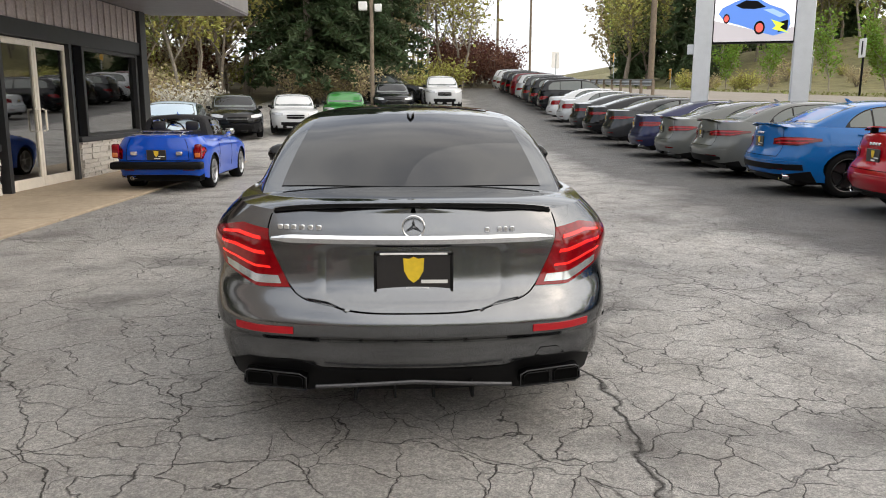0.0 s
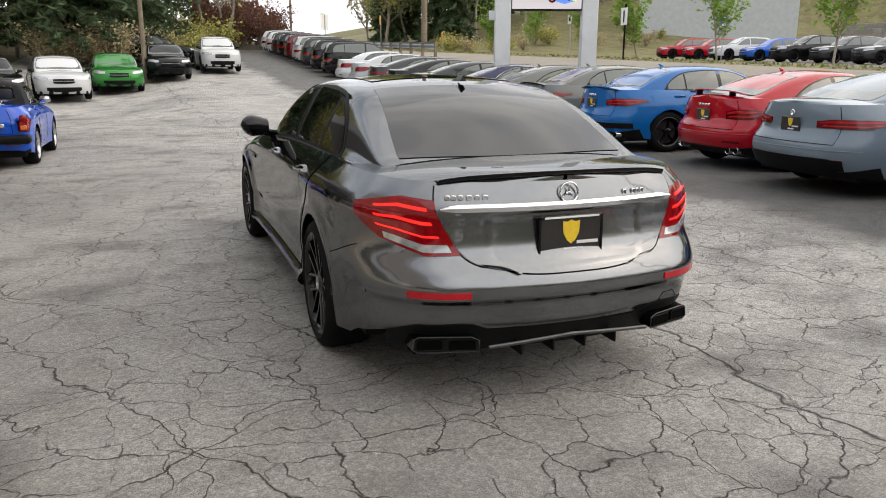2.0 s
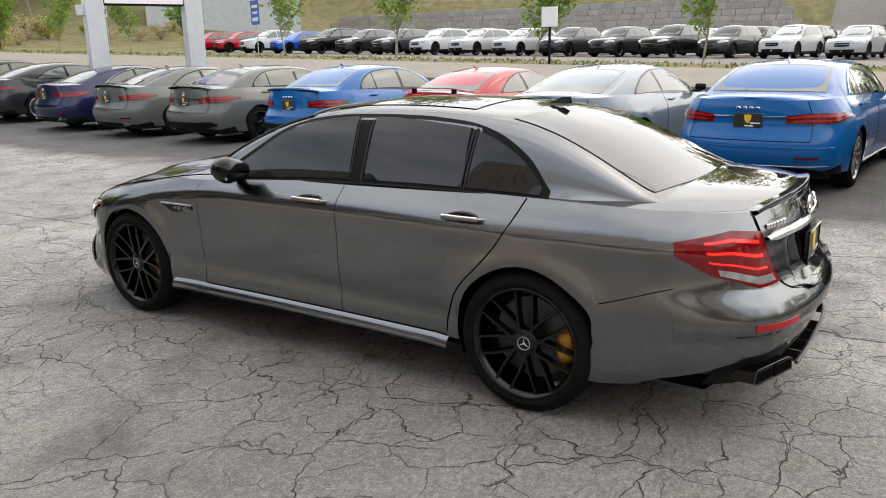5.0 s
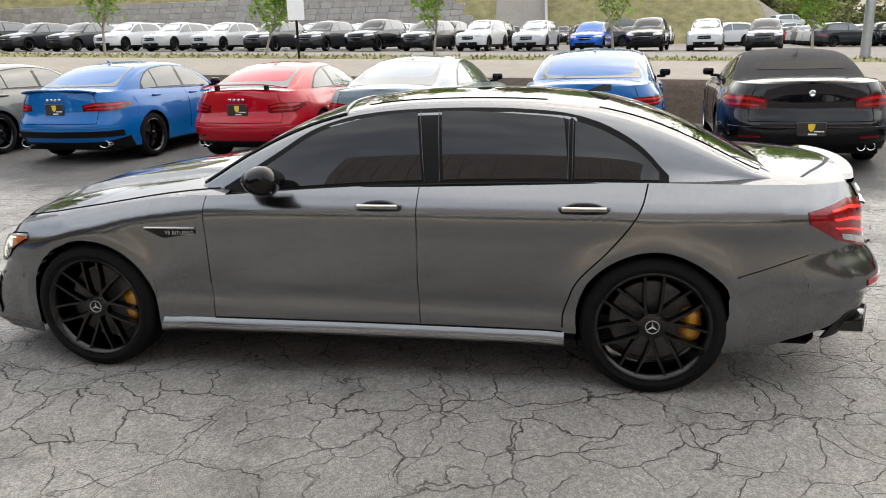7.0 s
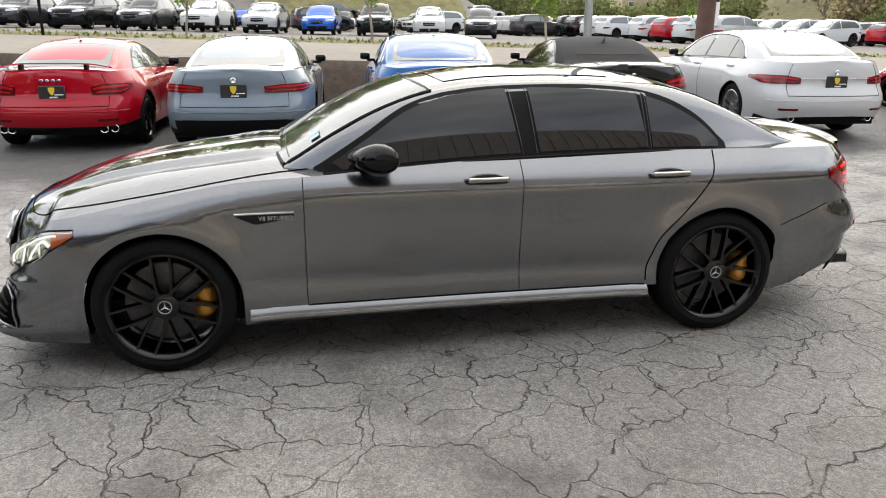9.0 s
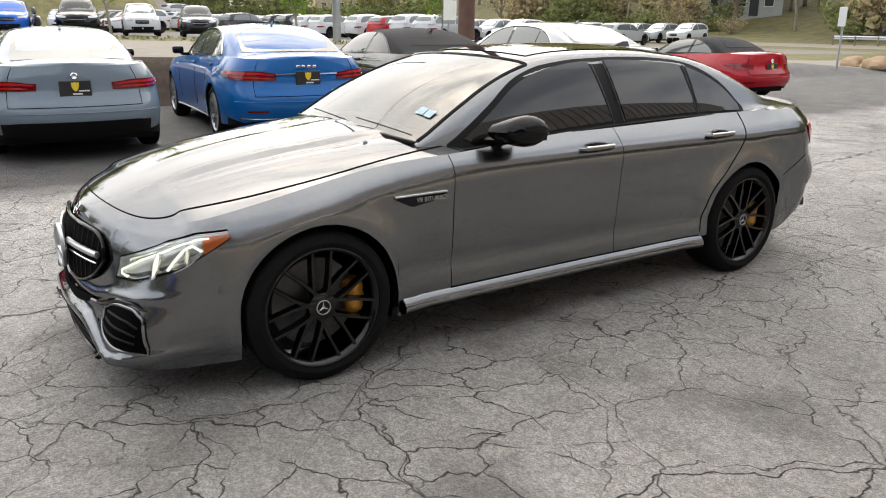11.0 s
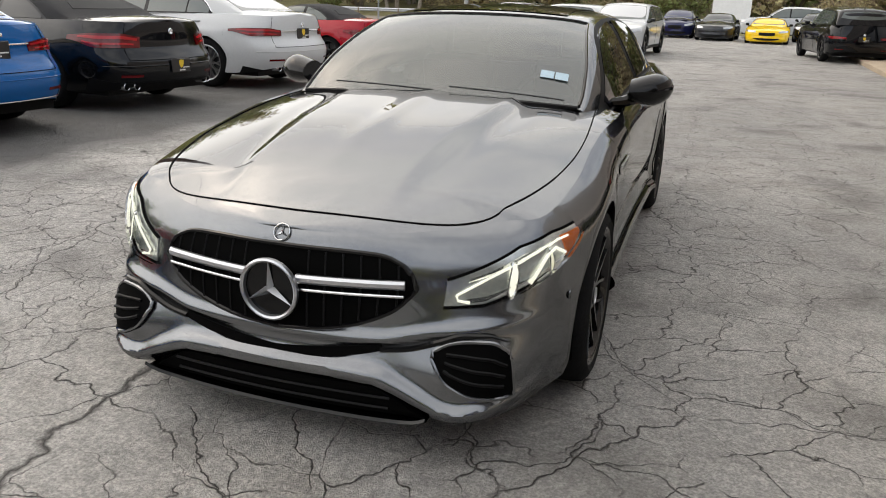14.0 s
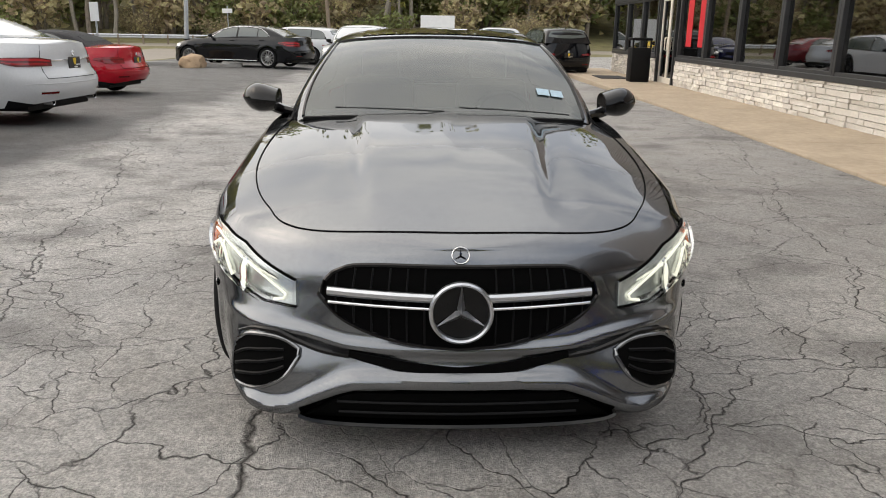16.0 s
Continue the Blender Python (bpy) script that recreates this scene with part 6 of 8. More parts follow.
    for cx, cy, r, dark in ((-.56, -2.25, .050, 1), (-.47, -2.28, .040, 1), (.31, -2.37, .045, 1), (.36, -2.22, .03, 1), (-.77, -.29, .085, 1), (-.90, -.10, .05, 1), (-1.0, -.54, .065, 1), (-.82, .45, .06, 1),
                            (-.71, 2.04, .055, 1), (-.51, 2.07, .045, 1), (-.2, 2.62, .05, 1), (.25, 2.66, .045, 1), (-.43, -2.52, .022, 0), (-.39, -2.48, .014, 0)):
        dv = n.new("ShaderNodeVectorMath")
        dv.operation = "DISTANCE"
        dv.inputs[1].default_value = (cx + .08, cy + .08, 0)
        l.new(bent.outputs[0], dv.inputs[0])
        col = mix(op("MULTIPLY", rng(op("ADD", dv.outputs["Value"], op("MULTIPLY", rough_.outputs["Fac"], r * 1.2)), r * 1.1, r * 1.9, 1, 0), .85 if dark else .7), col, (.02, .018, .016) if dark else (.78, .77, .75))
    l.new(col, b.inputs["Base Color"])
    l.new(rng(mid.outputs["Fac"], .3, .7, .50, .72), b.inputs["Roughness"])
    h = op("SUBTRACT", op("ADD", op("MULTIPLY", fine.outputs["Fac"], .35), op("MULTIPLY", grit.outputs["Distance"], .5)), op("MULTIPLY", crack, 1.8))
    bp = n.new("ShaderNodeBump")
    bp.inputs["Strength"].default_value, bp.inputs["Distance"].default_value = 1.0, .016
    l.new(h, bp.inputs["Height"])
    l.new(bp.outputs["Normal"], b.inputs["Normal"])
    M["asphalt"] = m


asphalt()
material("mulch", (.045, .030, .020), .95, vary=.5, scale=8, bump=1.0, bump_scale=30)
material("road", (.25, .22, .185), .85, vary=.12, scale=.6, bump=.3, bump_scale=70)
material("grass", (.155, .14, .06), .95, vary=.45, scale=.9, bump=.8, bump_scale=40)
material("far_asphalt", (.19, .175, .155), .9, vary=.15, scale=.4)
material("wood_floor", (.10, .085, .045), .95, vary=.45, scale=.7, bump=.8, bump_scale=20)
xs = sorted(set([-400, -250, -150, -100, -70, -50, -40, -30, -24, -18, -14, -11, -8.5] + list(np.arange(-7, 9.8, .8)) + [9.7, 9.9, 10.1, 10.3, 10.6, 10.9, 11.3, 12, 13, 14, 15, 16.2, 16.5, 17.2, 18, 19, 20, 21]
                + list(range(24, 78, 6)) + [78, 80, 83, 86, 90, 95, 100, 115, 135, 160, 200, 240, 300, 400, 700]))
ys = sorted(set([-700, -400, -250, -160, -110, -90, -75, -62, -52, -46, -40] + list(np.arange(-36, 62, 2.0)) + [62, 66, 70, 75, 80, 86, 92, 100, 120, 150, 200, 300, 450, 700]))
X, Y = np.meshgrid(xs, ys, indexing="ij")
gv, gf = sheet(np.stack([X, Y, ground_z(X, Y)], -1))
idx = []
for q in gf:
    c = np.mean([gv[i] for i in q], axis=0)
    idx.append(zone(c[0], c[1]))
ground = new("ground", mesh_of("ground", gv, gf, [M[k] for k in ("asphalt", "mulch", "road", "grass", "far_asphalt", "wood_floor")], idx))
tagged(ground, "cracked grey asphalt lot, with road, grass and woodland floor", "ground", kind="structure")
gz = lambda x, y: float(ground_z(x, y))


def on(x, y, yaw=0.0, dz=0.0):
    return pose(x, y, gz(x, y) + dz, 0, 0, yaw)


# ---------------------------------------------------------------- the row of parked cars beside the lot
def row_car(x, y, yaw, *a, **k):
    """x, y: the middle of its tail; yaw: where its nose points, degrees from +x."""
    L = a[3][0]
    cx, cy = x + math.cos(radians(yaw)) * L / 2, y + math.sin(radians(yaw)) * L / 2
    return car(a[0], a[1], pose(cx, cy, gz(cx, cy), 0, 0, yaw - 90), *a[2:], **k)


ROW = "cars in the row along the road"
MID, COMP, BIG = (4.72, 1.85, 1.42, 2.82, 1.06, .335), (4.54, 1.85, 1.41, 2.63, .98, .335), (5.0, 1.90, 1.44, 2.95, 1.1, .35)
YAW = -5
row_car(5.02, -3.55, YAW, "convertible_car", "black convertible with a closed black soft top", SOFT_TOP, (4.9, 1.90, 1.37, 2.85, 1.12, .345), "paint_black", rim="rim_silver", lod=2, soft="fabric_black", glass="tinted_glass", val=.34, tails=(.50, .74, .90), pipes=2, plate_z=.52, group=ROW, spokes=7)
row_car(4.98, -1.0, YAW, "saloon_car", "bright blue saloon with a chrome tail strip", SEDAN, (4.76, 1.85, 1.43, 2.82, 1.08, .335), "paint_sky_blue", rim="rim_silver", lod=2, tails=(.42, .78, .89), strip="chrome", low_strip=True, group=ROW, spokes=10, badge_bars=4, dlo_trim=True)
row_car(5.13, 1.57, YAW, "coupe_car", "pale steel-blue coupe with a black rear valance", COUPE, (4.77, 1.85, 1.39, 2.85, 1.05, .34), "paint_steel_blue", val=.30, lod=2, tails=(.40, .77, .87), insert=(.80, .26, .44), pipes=0, group=ROW, mirror="trim_gloss")
row_car(5.68, 3.75, YAW, "sports_coupe", "red compact sports coupe with a fixed tail wing", COUPE, (4.19, 1.83, 1.35, 2.50, .83, .335), "paint_red", val=.33, lod=2, tails=(.50, .74, .88), pipes=2, spoiler="trim_gloss", wing=True, group=ROW, mirror="trim_gloss", badge_bars=4, pipe_r=1.15)
row_car(5.50, 6.45, YAW, "saloon_car", "vivid blue compact saloon with a boot lip", SEDAN, COMP, "paint_blue", lod=2, tails=(.48, .77, .89), pipes=1, insert=(.93, .40, .49), val=.33, spoiler="paint_blue", group=ROW, badge_bars=4, pipe_x=.365, pipe_r=2.0, pipe_flat=.62, vents=.50)
row_car(5.65, 9.3, YAW, "saloon_car", "grey saloon with a black boot lip", SEDAN, MID, "paint_grey", lod=2, tails=(.45, .78, .89), strip="trim_gloss", insert=(.85, .30, .42), spoiler="trim_gloss", group=ROW)
row_car(5.75, 11.9, YAW, "coupe_car", "dark grey fastback coupe with a lip", COUPE, MID, "paint_grey", lod=2, tails=(.48, .78, .89), spoiler="trim_gloss", pipes=1, group=ROW)
row_car(5.85, 14.4, YAW, "coupe_car", "navy blue fastback coupe, tail out", COUPE, MID, "paint_navy", lod=1, tails=(.48, .78, .89), pipes=1, group=ROW, dlo_trim=True)
row_car(5.95, 17.6, YAW, "saloon_car", "black fastback saloon with bright wheels", COUPE, BIG, "paint_dark_grey", rim="rim_silver", lod=1, tails=(.40, .80, .88), group=ROW)
row_car(6.0, 20.4, YAW, "saloon_car", "black saloon with red tail lamps", COUPE, BIG, "paint_black", lod=1, tails=(.40, .80, .88), group=ROW)
row_car(6.1, 23.0, YAW, "saloon_car", "grey blue fastback saloon, tail out", COUPE, BIG, "paint_dark_grey", lod=1, tails=(.45, .78, .88), group=ROW)
row_car(6.2, 26.0, YAW, "saloon_car", "silver saloon with round red tail lamps", SEDAN, BIG, "paint_silver", lod=1, tails=(.55, .72, .9), group=ROW)
row_car(6.3, 28.9, YAW, "saloon_car", "white saloon at the end of the row", SEDAN, BIG, "paint_white", lod=1, tails=(.55, .72, .9), group=ROW)
UTE = (4.75, 1.93, 1.72, 2.85, .95, .37)
for i, (col, lab) in enumerate((("paint_black", "black"), ("paint_black", "black"), ("paint_dark_grey", "dark grey"), ("paint_silver", "silver"), ("paint_maroon", "dark red"), ("paint_black", "black"), ("paint_dark_grey", "dark grey"), ("paint_white", "white"), ("paint_white", "white"))):
    row_car(6.6 + .05 * i, 33.5 + 3.0 * i, YAW, "suv_car", lab + " parked sport utility car", SUV, UTE, col, lod=1, tails=(.62, .70, .85), group="utility cars further along", roofbar=True, plate=False, clad=True)
row_car(4.85, -6.45, YAW, "saloon_car", "large white saloon with a chrome tail strip", SEDAN, (5.2, 1.90, 1.48, 3.2, 1.12, .36), "paint_white", rim="rim_silver", lod=2, tails=(.52, .75, .86), pipes=1, strip="chrome", group=ROW, spokes=10, dlo_trim=True)
row_car(5.6, -11.2, YAW, "roadster_car", "small red convertible with a black top", SOFT_TOP, (3.98, 1.68, 1.22, 2.27, .85, .29), "paint_red", lod=1, soft="fabric_black", tails=(.55, .70, .84), group=ROW)

# ---------------------------------------------------------------- cars at the top of the lot, beside the wood
TOP = "cars at the edge of the wood"
def nose_car(x, y, yaw, *a, **k):
    """x, y: the middle of its nose; yaw: where the nose points."""
    L = a[3][0]
    cx, cy = x - math.cos(radians(yaw)) * L / 2, y - math.sin(radians(yaw)) * L / 2
    return car(a[0], a[1], pose(cx, cy, gz(cx, cy), 0, 0, yaw - 90), *a[2:], **k)


nose_car(-6.3, 24.3, -75, "suv_car", "black utility car with a twin grille", SUV, (4.9, 2.0, 1.70, 2.93, .95, .39), "paint_black", group=TOP, plate=False, clad=True)
nose_car(-4.4, 26.3, -80, "suv_car", "white fastback utility car, nose out", SUV, (4.75, 1.96, 1.62, 2.87, .98, .38), "paint_white", group=TOP, plate=False, clad=True)
nose_car(-2.6, 29.2, -85, "suv_car", "bright green low utility car", SUV, (5.1, 2.0, 1.60, 3.0, 1.0, .39), "paint_green", group=TOP, plate=False, clad=True)
nose_car(-.5, 32.5, -85, "suv_car", "black compact utility car, nose out", SUV, (4.7, 1.93, 1.64, 2.87, .95, .38), "paint_black", group=TOP, plate=False, clad=True)
nose_car(2.1, 35.9, -88, "suv_car", "white utility car with a black roof", SUV, (4.88, 1.98, 1.80, 2.92, .98, .39), "paint_white", group=TOP, plate=False, clad=True)
nose_car(1.6, 41.0, -20, "suv_car", "black utility car standing side on", SUV, (5.0, 1.98, 1.80, 2.95, 1.0, .39), "paint_black", group=TOP, plate=False, clad=True)
nose_car(-6.9, 17.0, -82, "suv_car", "grey blue utility car behind the roadster", SUV, (4.6, 1.86, 1.62, 2.7, .95, .36), "paint_pale_blue", group=TOP, plate=False, clad=True)
classic = car("roadster_car", "bright blue small classic roadster with a black soft top", on(-3.98, 9.0, -1.0), ROADSTER, (3.58, 1.42, 1.23, 2.03, .80, .285), "paint_royal_blue", rim="rim_silver", lod=2, soft="fabric_black", tails=(.80, .62, .86), group="", mirror="chrome", badge=False, lower="trim_black")
roadster_extras(classic)

# ---------------------------------------------------------------- cars at the bottom of the lot
BOT = "cars at the bottom of the lot"
nose_car(2.1, -20.0, 85, "suv_car", "white wedge-shaped utility car", SUV, (5.1, 2.0, 1.64, 3.0, 1.0, .40), "paint_white", rim="rim_dark", lod=2, group=BOT, plate=False, clad=True)
row_car(3.9, -24.2, -18, "saloon_car", "long black saloon with multi-spoke wheels", SEDAN, (5.25, 1.90, 1.49, 3.17, 1.15, .36), "paint_black", rim="rim_silver", lod=2, tails=(.55, .72, .9), group=BOT, plate=False, spokes=12, dlo_trim=True)
row_car(2.9, -28.0, -18, "estate_car", "white estate car beside the saloons", SUV, (4.9, 1.87, 1.47, 2.95, 1.05, .34), "paint_white", group=BOT, plate=False)
row_car(2.6, -31.2, -18, "saloon_car", "silver saloon beside the estate car", SEDAN, MID, "paint_silver", group=BOT, plate=False)
row_car(2.3, -34.4, -18, "saloon_car", "dark red saloon at the row's end", SEDAN, MID, "paint_maroon", group=BOT, plate=False)
nose_car(1.2, -38.5, 88, "saloon_car", "dark blue saloon parked nose out", SEDAN, MID, "paint_navy", group=BOT, plate=False)
nose_car(-.7, -36.6, 84, "sports_coupe", "dark grey rear-engined sports coupe", COUPE, (4.5, 1.85, 1.30, 2.45, 1.0, .34), "paint_dark_grey", group=BOT, plate=False, face="")
nose_car(-3.1, -35.0, 86, "sports_coupe", "bright yellow low sports coupe", COUPE, (4.5, 1.92, 1.15, 2.45, .95, .34), "paint_yellow", group=BOT, plate=False)
nose_car(-5.3, -38.5, 80, "sports_coupe", "black low sports coupe, nose out", COUPE, MID, "paint_black", group=BOT, plate=False)
row_car(-5.3, -22.7, -82, "suv_car", "black rounded sports utility car seen from its tail", SUV, (4.85, 1.93, 1.70, 2.9, .98, .38), "paint_black", lod=2, tails=(.5, .72, .80), group=BOT)
row_car(-6.6, -44.0, 0, "suv_car", "white utility car by the low building", SUV, UTE, "paint_white", group=BOT, plate=False)

# ---------------------------------------------------------------- the dealer's lot across the road
FAR = "cars on the lot across the road"
far_kinds = []
for j, (col, lab, kind, size) in enumerate((("paint_white", "white utility car", SUV, (4.64, 1.82, 1.70, 2.67, .98, .36)), ("paint_dark_grey", "dark grey utility car", SUV, (4.64, 1.82, 1.70, 2.67, .98, .36)),
                                            ("paint_silver", "silver crossover car", SUV, (4.85, 1.86, 1.66, 2.75, 1.05, .36)), ("paint_black", "black utility car", SUV, (5.0, 1.93, 1.78, 2.89, 1.05, .37)),
                                            ("paint_bright_blue", "blue hatchback car", SUV, (4.48, 1.80, 1.58, 2.67, .95, .35)), ("paint_red", "red crossover car", SUV, (4.48, 1.80, 1.60, 2.67, .95, .35)),
                                            ("paint_grey", "grey crossover car", SUV, (4.85, 1.86, 1.66, 2.75, 1.05, .36)))):
    far_kinds.append(car("suv_car", lab + " parked nose out", on(39.0, -20.0 + 3 * j, 90), kind, size, col, lod=0, group=FAR, plate=False, glass="far_glass", clad=True))
rnd = random.Random(4)


def far_car(k, x, y, yaw):
    return copy_thing(far_kinds[k], on(x, y, yaw))


line = [5, 5, 0, 4, 3, 1, 1, 0, 2, 2, 1, 1, 3, 1, 0, 2, 4, 3, 0, 1]
for j, k in enumerate(line):
    far_car(k, 39.0 + .1 * j, 47.5 - 3.05 * j, 78 + rnd.uniform(-2, 2))
for r, (x0, y0, y1) in enumerate(((47, 2, 44), (60, 6, 42), (66, 6, 40))):
    y = y0
    while y < y1:
        if rnd.random() > .12:
            far_car(rnd.choice((0, 0, 1, 2, 2, 3, 6, 0, 3)), x0 + rnd.uniform(-.4, .4), y, (80 if r != 1 else -100) + rnd.uniform(-3, 3))
        y += 3.0
for r in range(4):
    for j in range(13):
        if rnd.random() > .08:
            far_car(rnd.choice((0, 0, 2, 3, 1, 6, 0, 5)), 36 + 3.0 * j + r * 1.5, -24 - 9 * r, (12 if r % 2 else 190) + rnd.uniform(-3, 3))
for r in range(4):
    for j in range(10):
        if rnd.random() > .2:
            far_car(rnd.choice((0, 0, 2, 3, 1, 6, 0, 5)), 54 + 3.2 * j + r * 1.2, -2 - 8.5 * r - .35 * j, (20 if r % 2 else 196) + rnd.uniform(-3, 3))
for j, far_ob in enumerate(far_kinds):
    far_ob.matrix_world = on(72.5, -8 + 3.1 * j, 80)

# ---------------------------------------------------------------- the showroom
material("grass_blade", (.20, .21, .06), .9, vary=.3, island=.35)
material("dark_frame", (.032, .033, .036), .45, .2, vary=.15)
material("batten", (.36, .33, .31), .6, vary=.25, scale=3, bump=.2)
# paler copy of batten: sunlight on the fascia put into its colour
material("fascia_lit", (.52, .455, .43), .6, vary=.2, scale=3, bump=.2)
material("soffit", (.22, .21, .21), .6, vary=.1)
material("pale_metal", (.78, .72, .62), .5, .0, vary=.1)
material("concrete_walk", (.36, .29, .21), .85, vary=.16, scale=1.2, bump=.35, bump_scale=90)
material("concrete", (.30, .29, .275), .85, vary=.15, scale=2, bump=.3)
material("stone", (.64, .60, .545), .85, vary=.22, scale=9, bump=.8, bump_scale=35, island=.16)
material("mortar", (.40, .37, .33), .95, vary=.2)
material("room_wall", (.48, .47, .45), .8, vary=.1)
material("poster_red", (.55, .02, .03), .5, vary=.1)
SHOP = pose(-6.42, 0, 0, 0, 0, -2.3)       # local x out of the face, local y along it
shop = thing("showroom_front", SHOP, "dark-framed showroom front with pale ledge stone below the windows", "building", kind="structure")
B0, B1 = -25.0, 12.75
bays = [(-25.0, -22.9), (-22.9, -20.8), (-20.8, -18.9), (-16.7, -14.5), (-14.5, -12.3), (-12.3, -10.1), (-10.1, -7.9), (-7.9, -5.7), (-5.7, -3.5), (-3.5, -1.2), (-1.2, 1.1), (1.1, 3.4), (3.4, 5.9), (9.6, 12.3)]
doors_at = [(6.75, 9.15), (-18.7, -16.9)]
part("base_wall", merge(*[box(-.30, -.03, a, b, -.4, .70) for a, b in ((B0, -18.8), (-16.8, 6.6), (9.3, B1 - .3))]), M["mortar"], shop)
part("sill", merge(*[box(-.20, .05, a, b, .70, .80, .01) for a, b in ((B0, -18.8), (-16.8, 6.6), (9.3, B1 - .3))]), M["dark_frame"], shop)
part("lintel", box(-.30, .06, B0, B1, 2.45, 2.72, .01), M["dark_frame"], shop)
for a, b in bays:
    w = part("window", merge(box(-.14, .03, a, a + .09, .80, 2.45, .008), box(-.14, .03, b - .09, b, .80, 2.45, .008), box(-.12, .02, a + .09, b - .09, .80, .86), box(-.12, .02, a + .09, b - .09, 2.39, 2.45)), M["dark_frame"], shop)
    part("pane", box(-.07, -.055, a + .09, b - .09, .86, 2.39), M["shop_glass"], w)
for a, b in doors_at:
    d = part("entrance_door", merge(box(-.14, .05, a, a + .10, 0, 2.45), box(-.14, .05, b - .10, b, 0, 2.45)), M["dark_frame"], shop)
    mid = (a + b) / 2
    for p, q, hs in ((a + .10, mid - .004, mid - .12), (mid + .004, b - .10, mid + .12)):
        part("door_leaf", merge(box(-.09, -.03, p, p + .07, .02, 2.43), box(-.09, -.03, q - .07, q, .02, 2.43), box(-.09, -.03, p + .07, q - .07, .02, .20), box(-.09, -.03, p + .07, q - .07, 2.33, 2.43)), M["pale_metal"], d, "pale metal glazed leaf")
        part("door_pane", box(-.065, -.055, p + .07, q - .07, .20, 2.33), M["shop_glass"], d)
        part("pull_handle", tube([(-.03, hs, .95), (.03, hs, .97), (.03, hs, 1.30), (-.03, hs, 1.32)], .016, 6), M["pale_metal"], d)
part("corner_post", box(-.32, .10, B1 - .34, B1, -.2, 3.4, .01), M["dark_frame"], shop)
part("fascia_board", box(-.30, .02, B0, B1, 2.72, 3.38), M["fascia_lit"], shop)
mat_b = M["fascia_lit"]
me = mesh_of("batten", *box(.02, .048, -.035, .035, 2.73, 3.37), mat_b, smoothed=False)
y = B1 - .5
count = 0
while y > B0 + .1:
    if count < 130:
        ob = new("batten", me)
        ob.parent = shop
        ob.location = (0, y, 0)
    y -= .30
    count += 1
C0 = 3.2
part("parapet", box(-.30, .02, B0, C0 - .02, 3.38, 7.0), M["batten"], shop)
tall = mesh_of("parapet_batten", *box(.02, .048, -.035, .035, 3.40, 6.98), M["batten"], smoothed=False)
for j in range(92):
    ob = new("parapet_batten", tall)
    ob.parent = shop
    ob.location = (0, C0 - .2 - .30 * j, 0)
part("roof_deck", box(-7, -.30, B0, B1, 3.42, 3.55), M["soffit"], shop)
part("canopy", merge(box(.02, 2.25, C0, B1 + .6, 3.40, 3.46), box(2.18, 2.27, C0, B1 + .6, 3.44, 3.78), box(-6, 2.18, B1 + .52, B1 + .6, 3.44, 3.78), box(0, 2.18, C0, C0 + .08, 3.44, 3.78), box(-6, 2.2, C0, B1 + .55, 3.76, 3.80)), M["soffit"], shop, "grey canopy over the walk")
for yy in (10.2, 7.0, 4.2):
    part("downlight", lathe([(0, .001), (0, .06), (.004, .075), (.012, .08)], 16), M["lamp_glow_soft"], shop, "round downlight in the canopy").matrix_local = pose(1.15, yy, 3.393, 0, 90, 0)
part("security_camera", merge(box(.02, .10, 6.2, 6.28, 2.98, 3.06, .02), tube([(.06, 6.24, 3.02), (.16, 6.2, 2.98), (.22, 6.12, 2.94)], .03, 8)), M["pale_metal"], shop)
part("inner_room", merge(box(-7.0, -6.9, B0, B1, -.1, 3.4), box(-7, -.3, B0, B1, -.12, -.02), box(-7, -.3, B1 - .33, B1 - .2, -.1, 3.4), box(-7, -.3, B0, B0 + .12, -.1, 3.4)), M["room_wall"], shop)
part("side_wall", box(-14, -7, B0, B1, -.3, 3.6), M["batten"], shop)
# red posters by the far door
for yy in (-16.2, -15.2):
    part("poster", box(-.052, -.046, yy, yy + .45, 1.1, 2.3), M["poster_red"], shop)
# ledge stones, the ones near the camera's way singly
stone_meshes = []
for k in range(14):
    w, h, d = rnd.uniform(.16, .46), .5, rnd.uniform(.035, .075)
    v, f = box(-.03, d, 0, 1, 0, 1)
    v = [(x + (rnd.uniform(-.012, .012) if x > 0 else 0), min(max(yv + rnd.uniform(-.01, .01), .004), .996), min(max(zv + rnd.uniform(-.05, .05), .03), .97)) for x, yv, zv in v]
    stone_meshes.append((v, f))
singles = [mesh_of("ledge_stone", v, f, M["stone"], smoothed=False) for v, f in stone_meshes]
rest, made = [], 0
for a, b in ((9.35, 12.4), (-16.8, 6.55), (-25, -18.8)):
    z = -.02
    while z < .69:
        h = min(rnd.choice((.055, .07, .09, .11)), .70 - z)
        y = a
        while y < b - .03:
            w = min(rnd.uniform(.14, .48), b - y)
            k = rnd.randrange(14)
            if made < 290 and (y > 9.3 or -9.5 < y < -6.0):
                ob = new("ledge_stone", singles[k])
                ob.parent = shop
                ob.location, ob.scale = (-.03, y, z), (1, w - .006, h - .004)
                made += 1
            else:
                v, f = stone_meshes[k]
                rest.append(([(p[0] - .03, y + p[1] * (w - .006), z + p[2] * (h - .004)) for p in v], f))
            y += w
        z += h
tagged(part("ledge_stones", merge(*rest), M["stone"], shop, smoothed=False), kind="stuff")
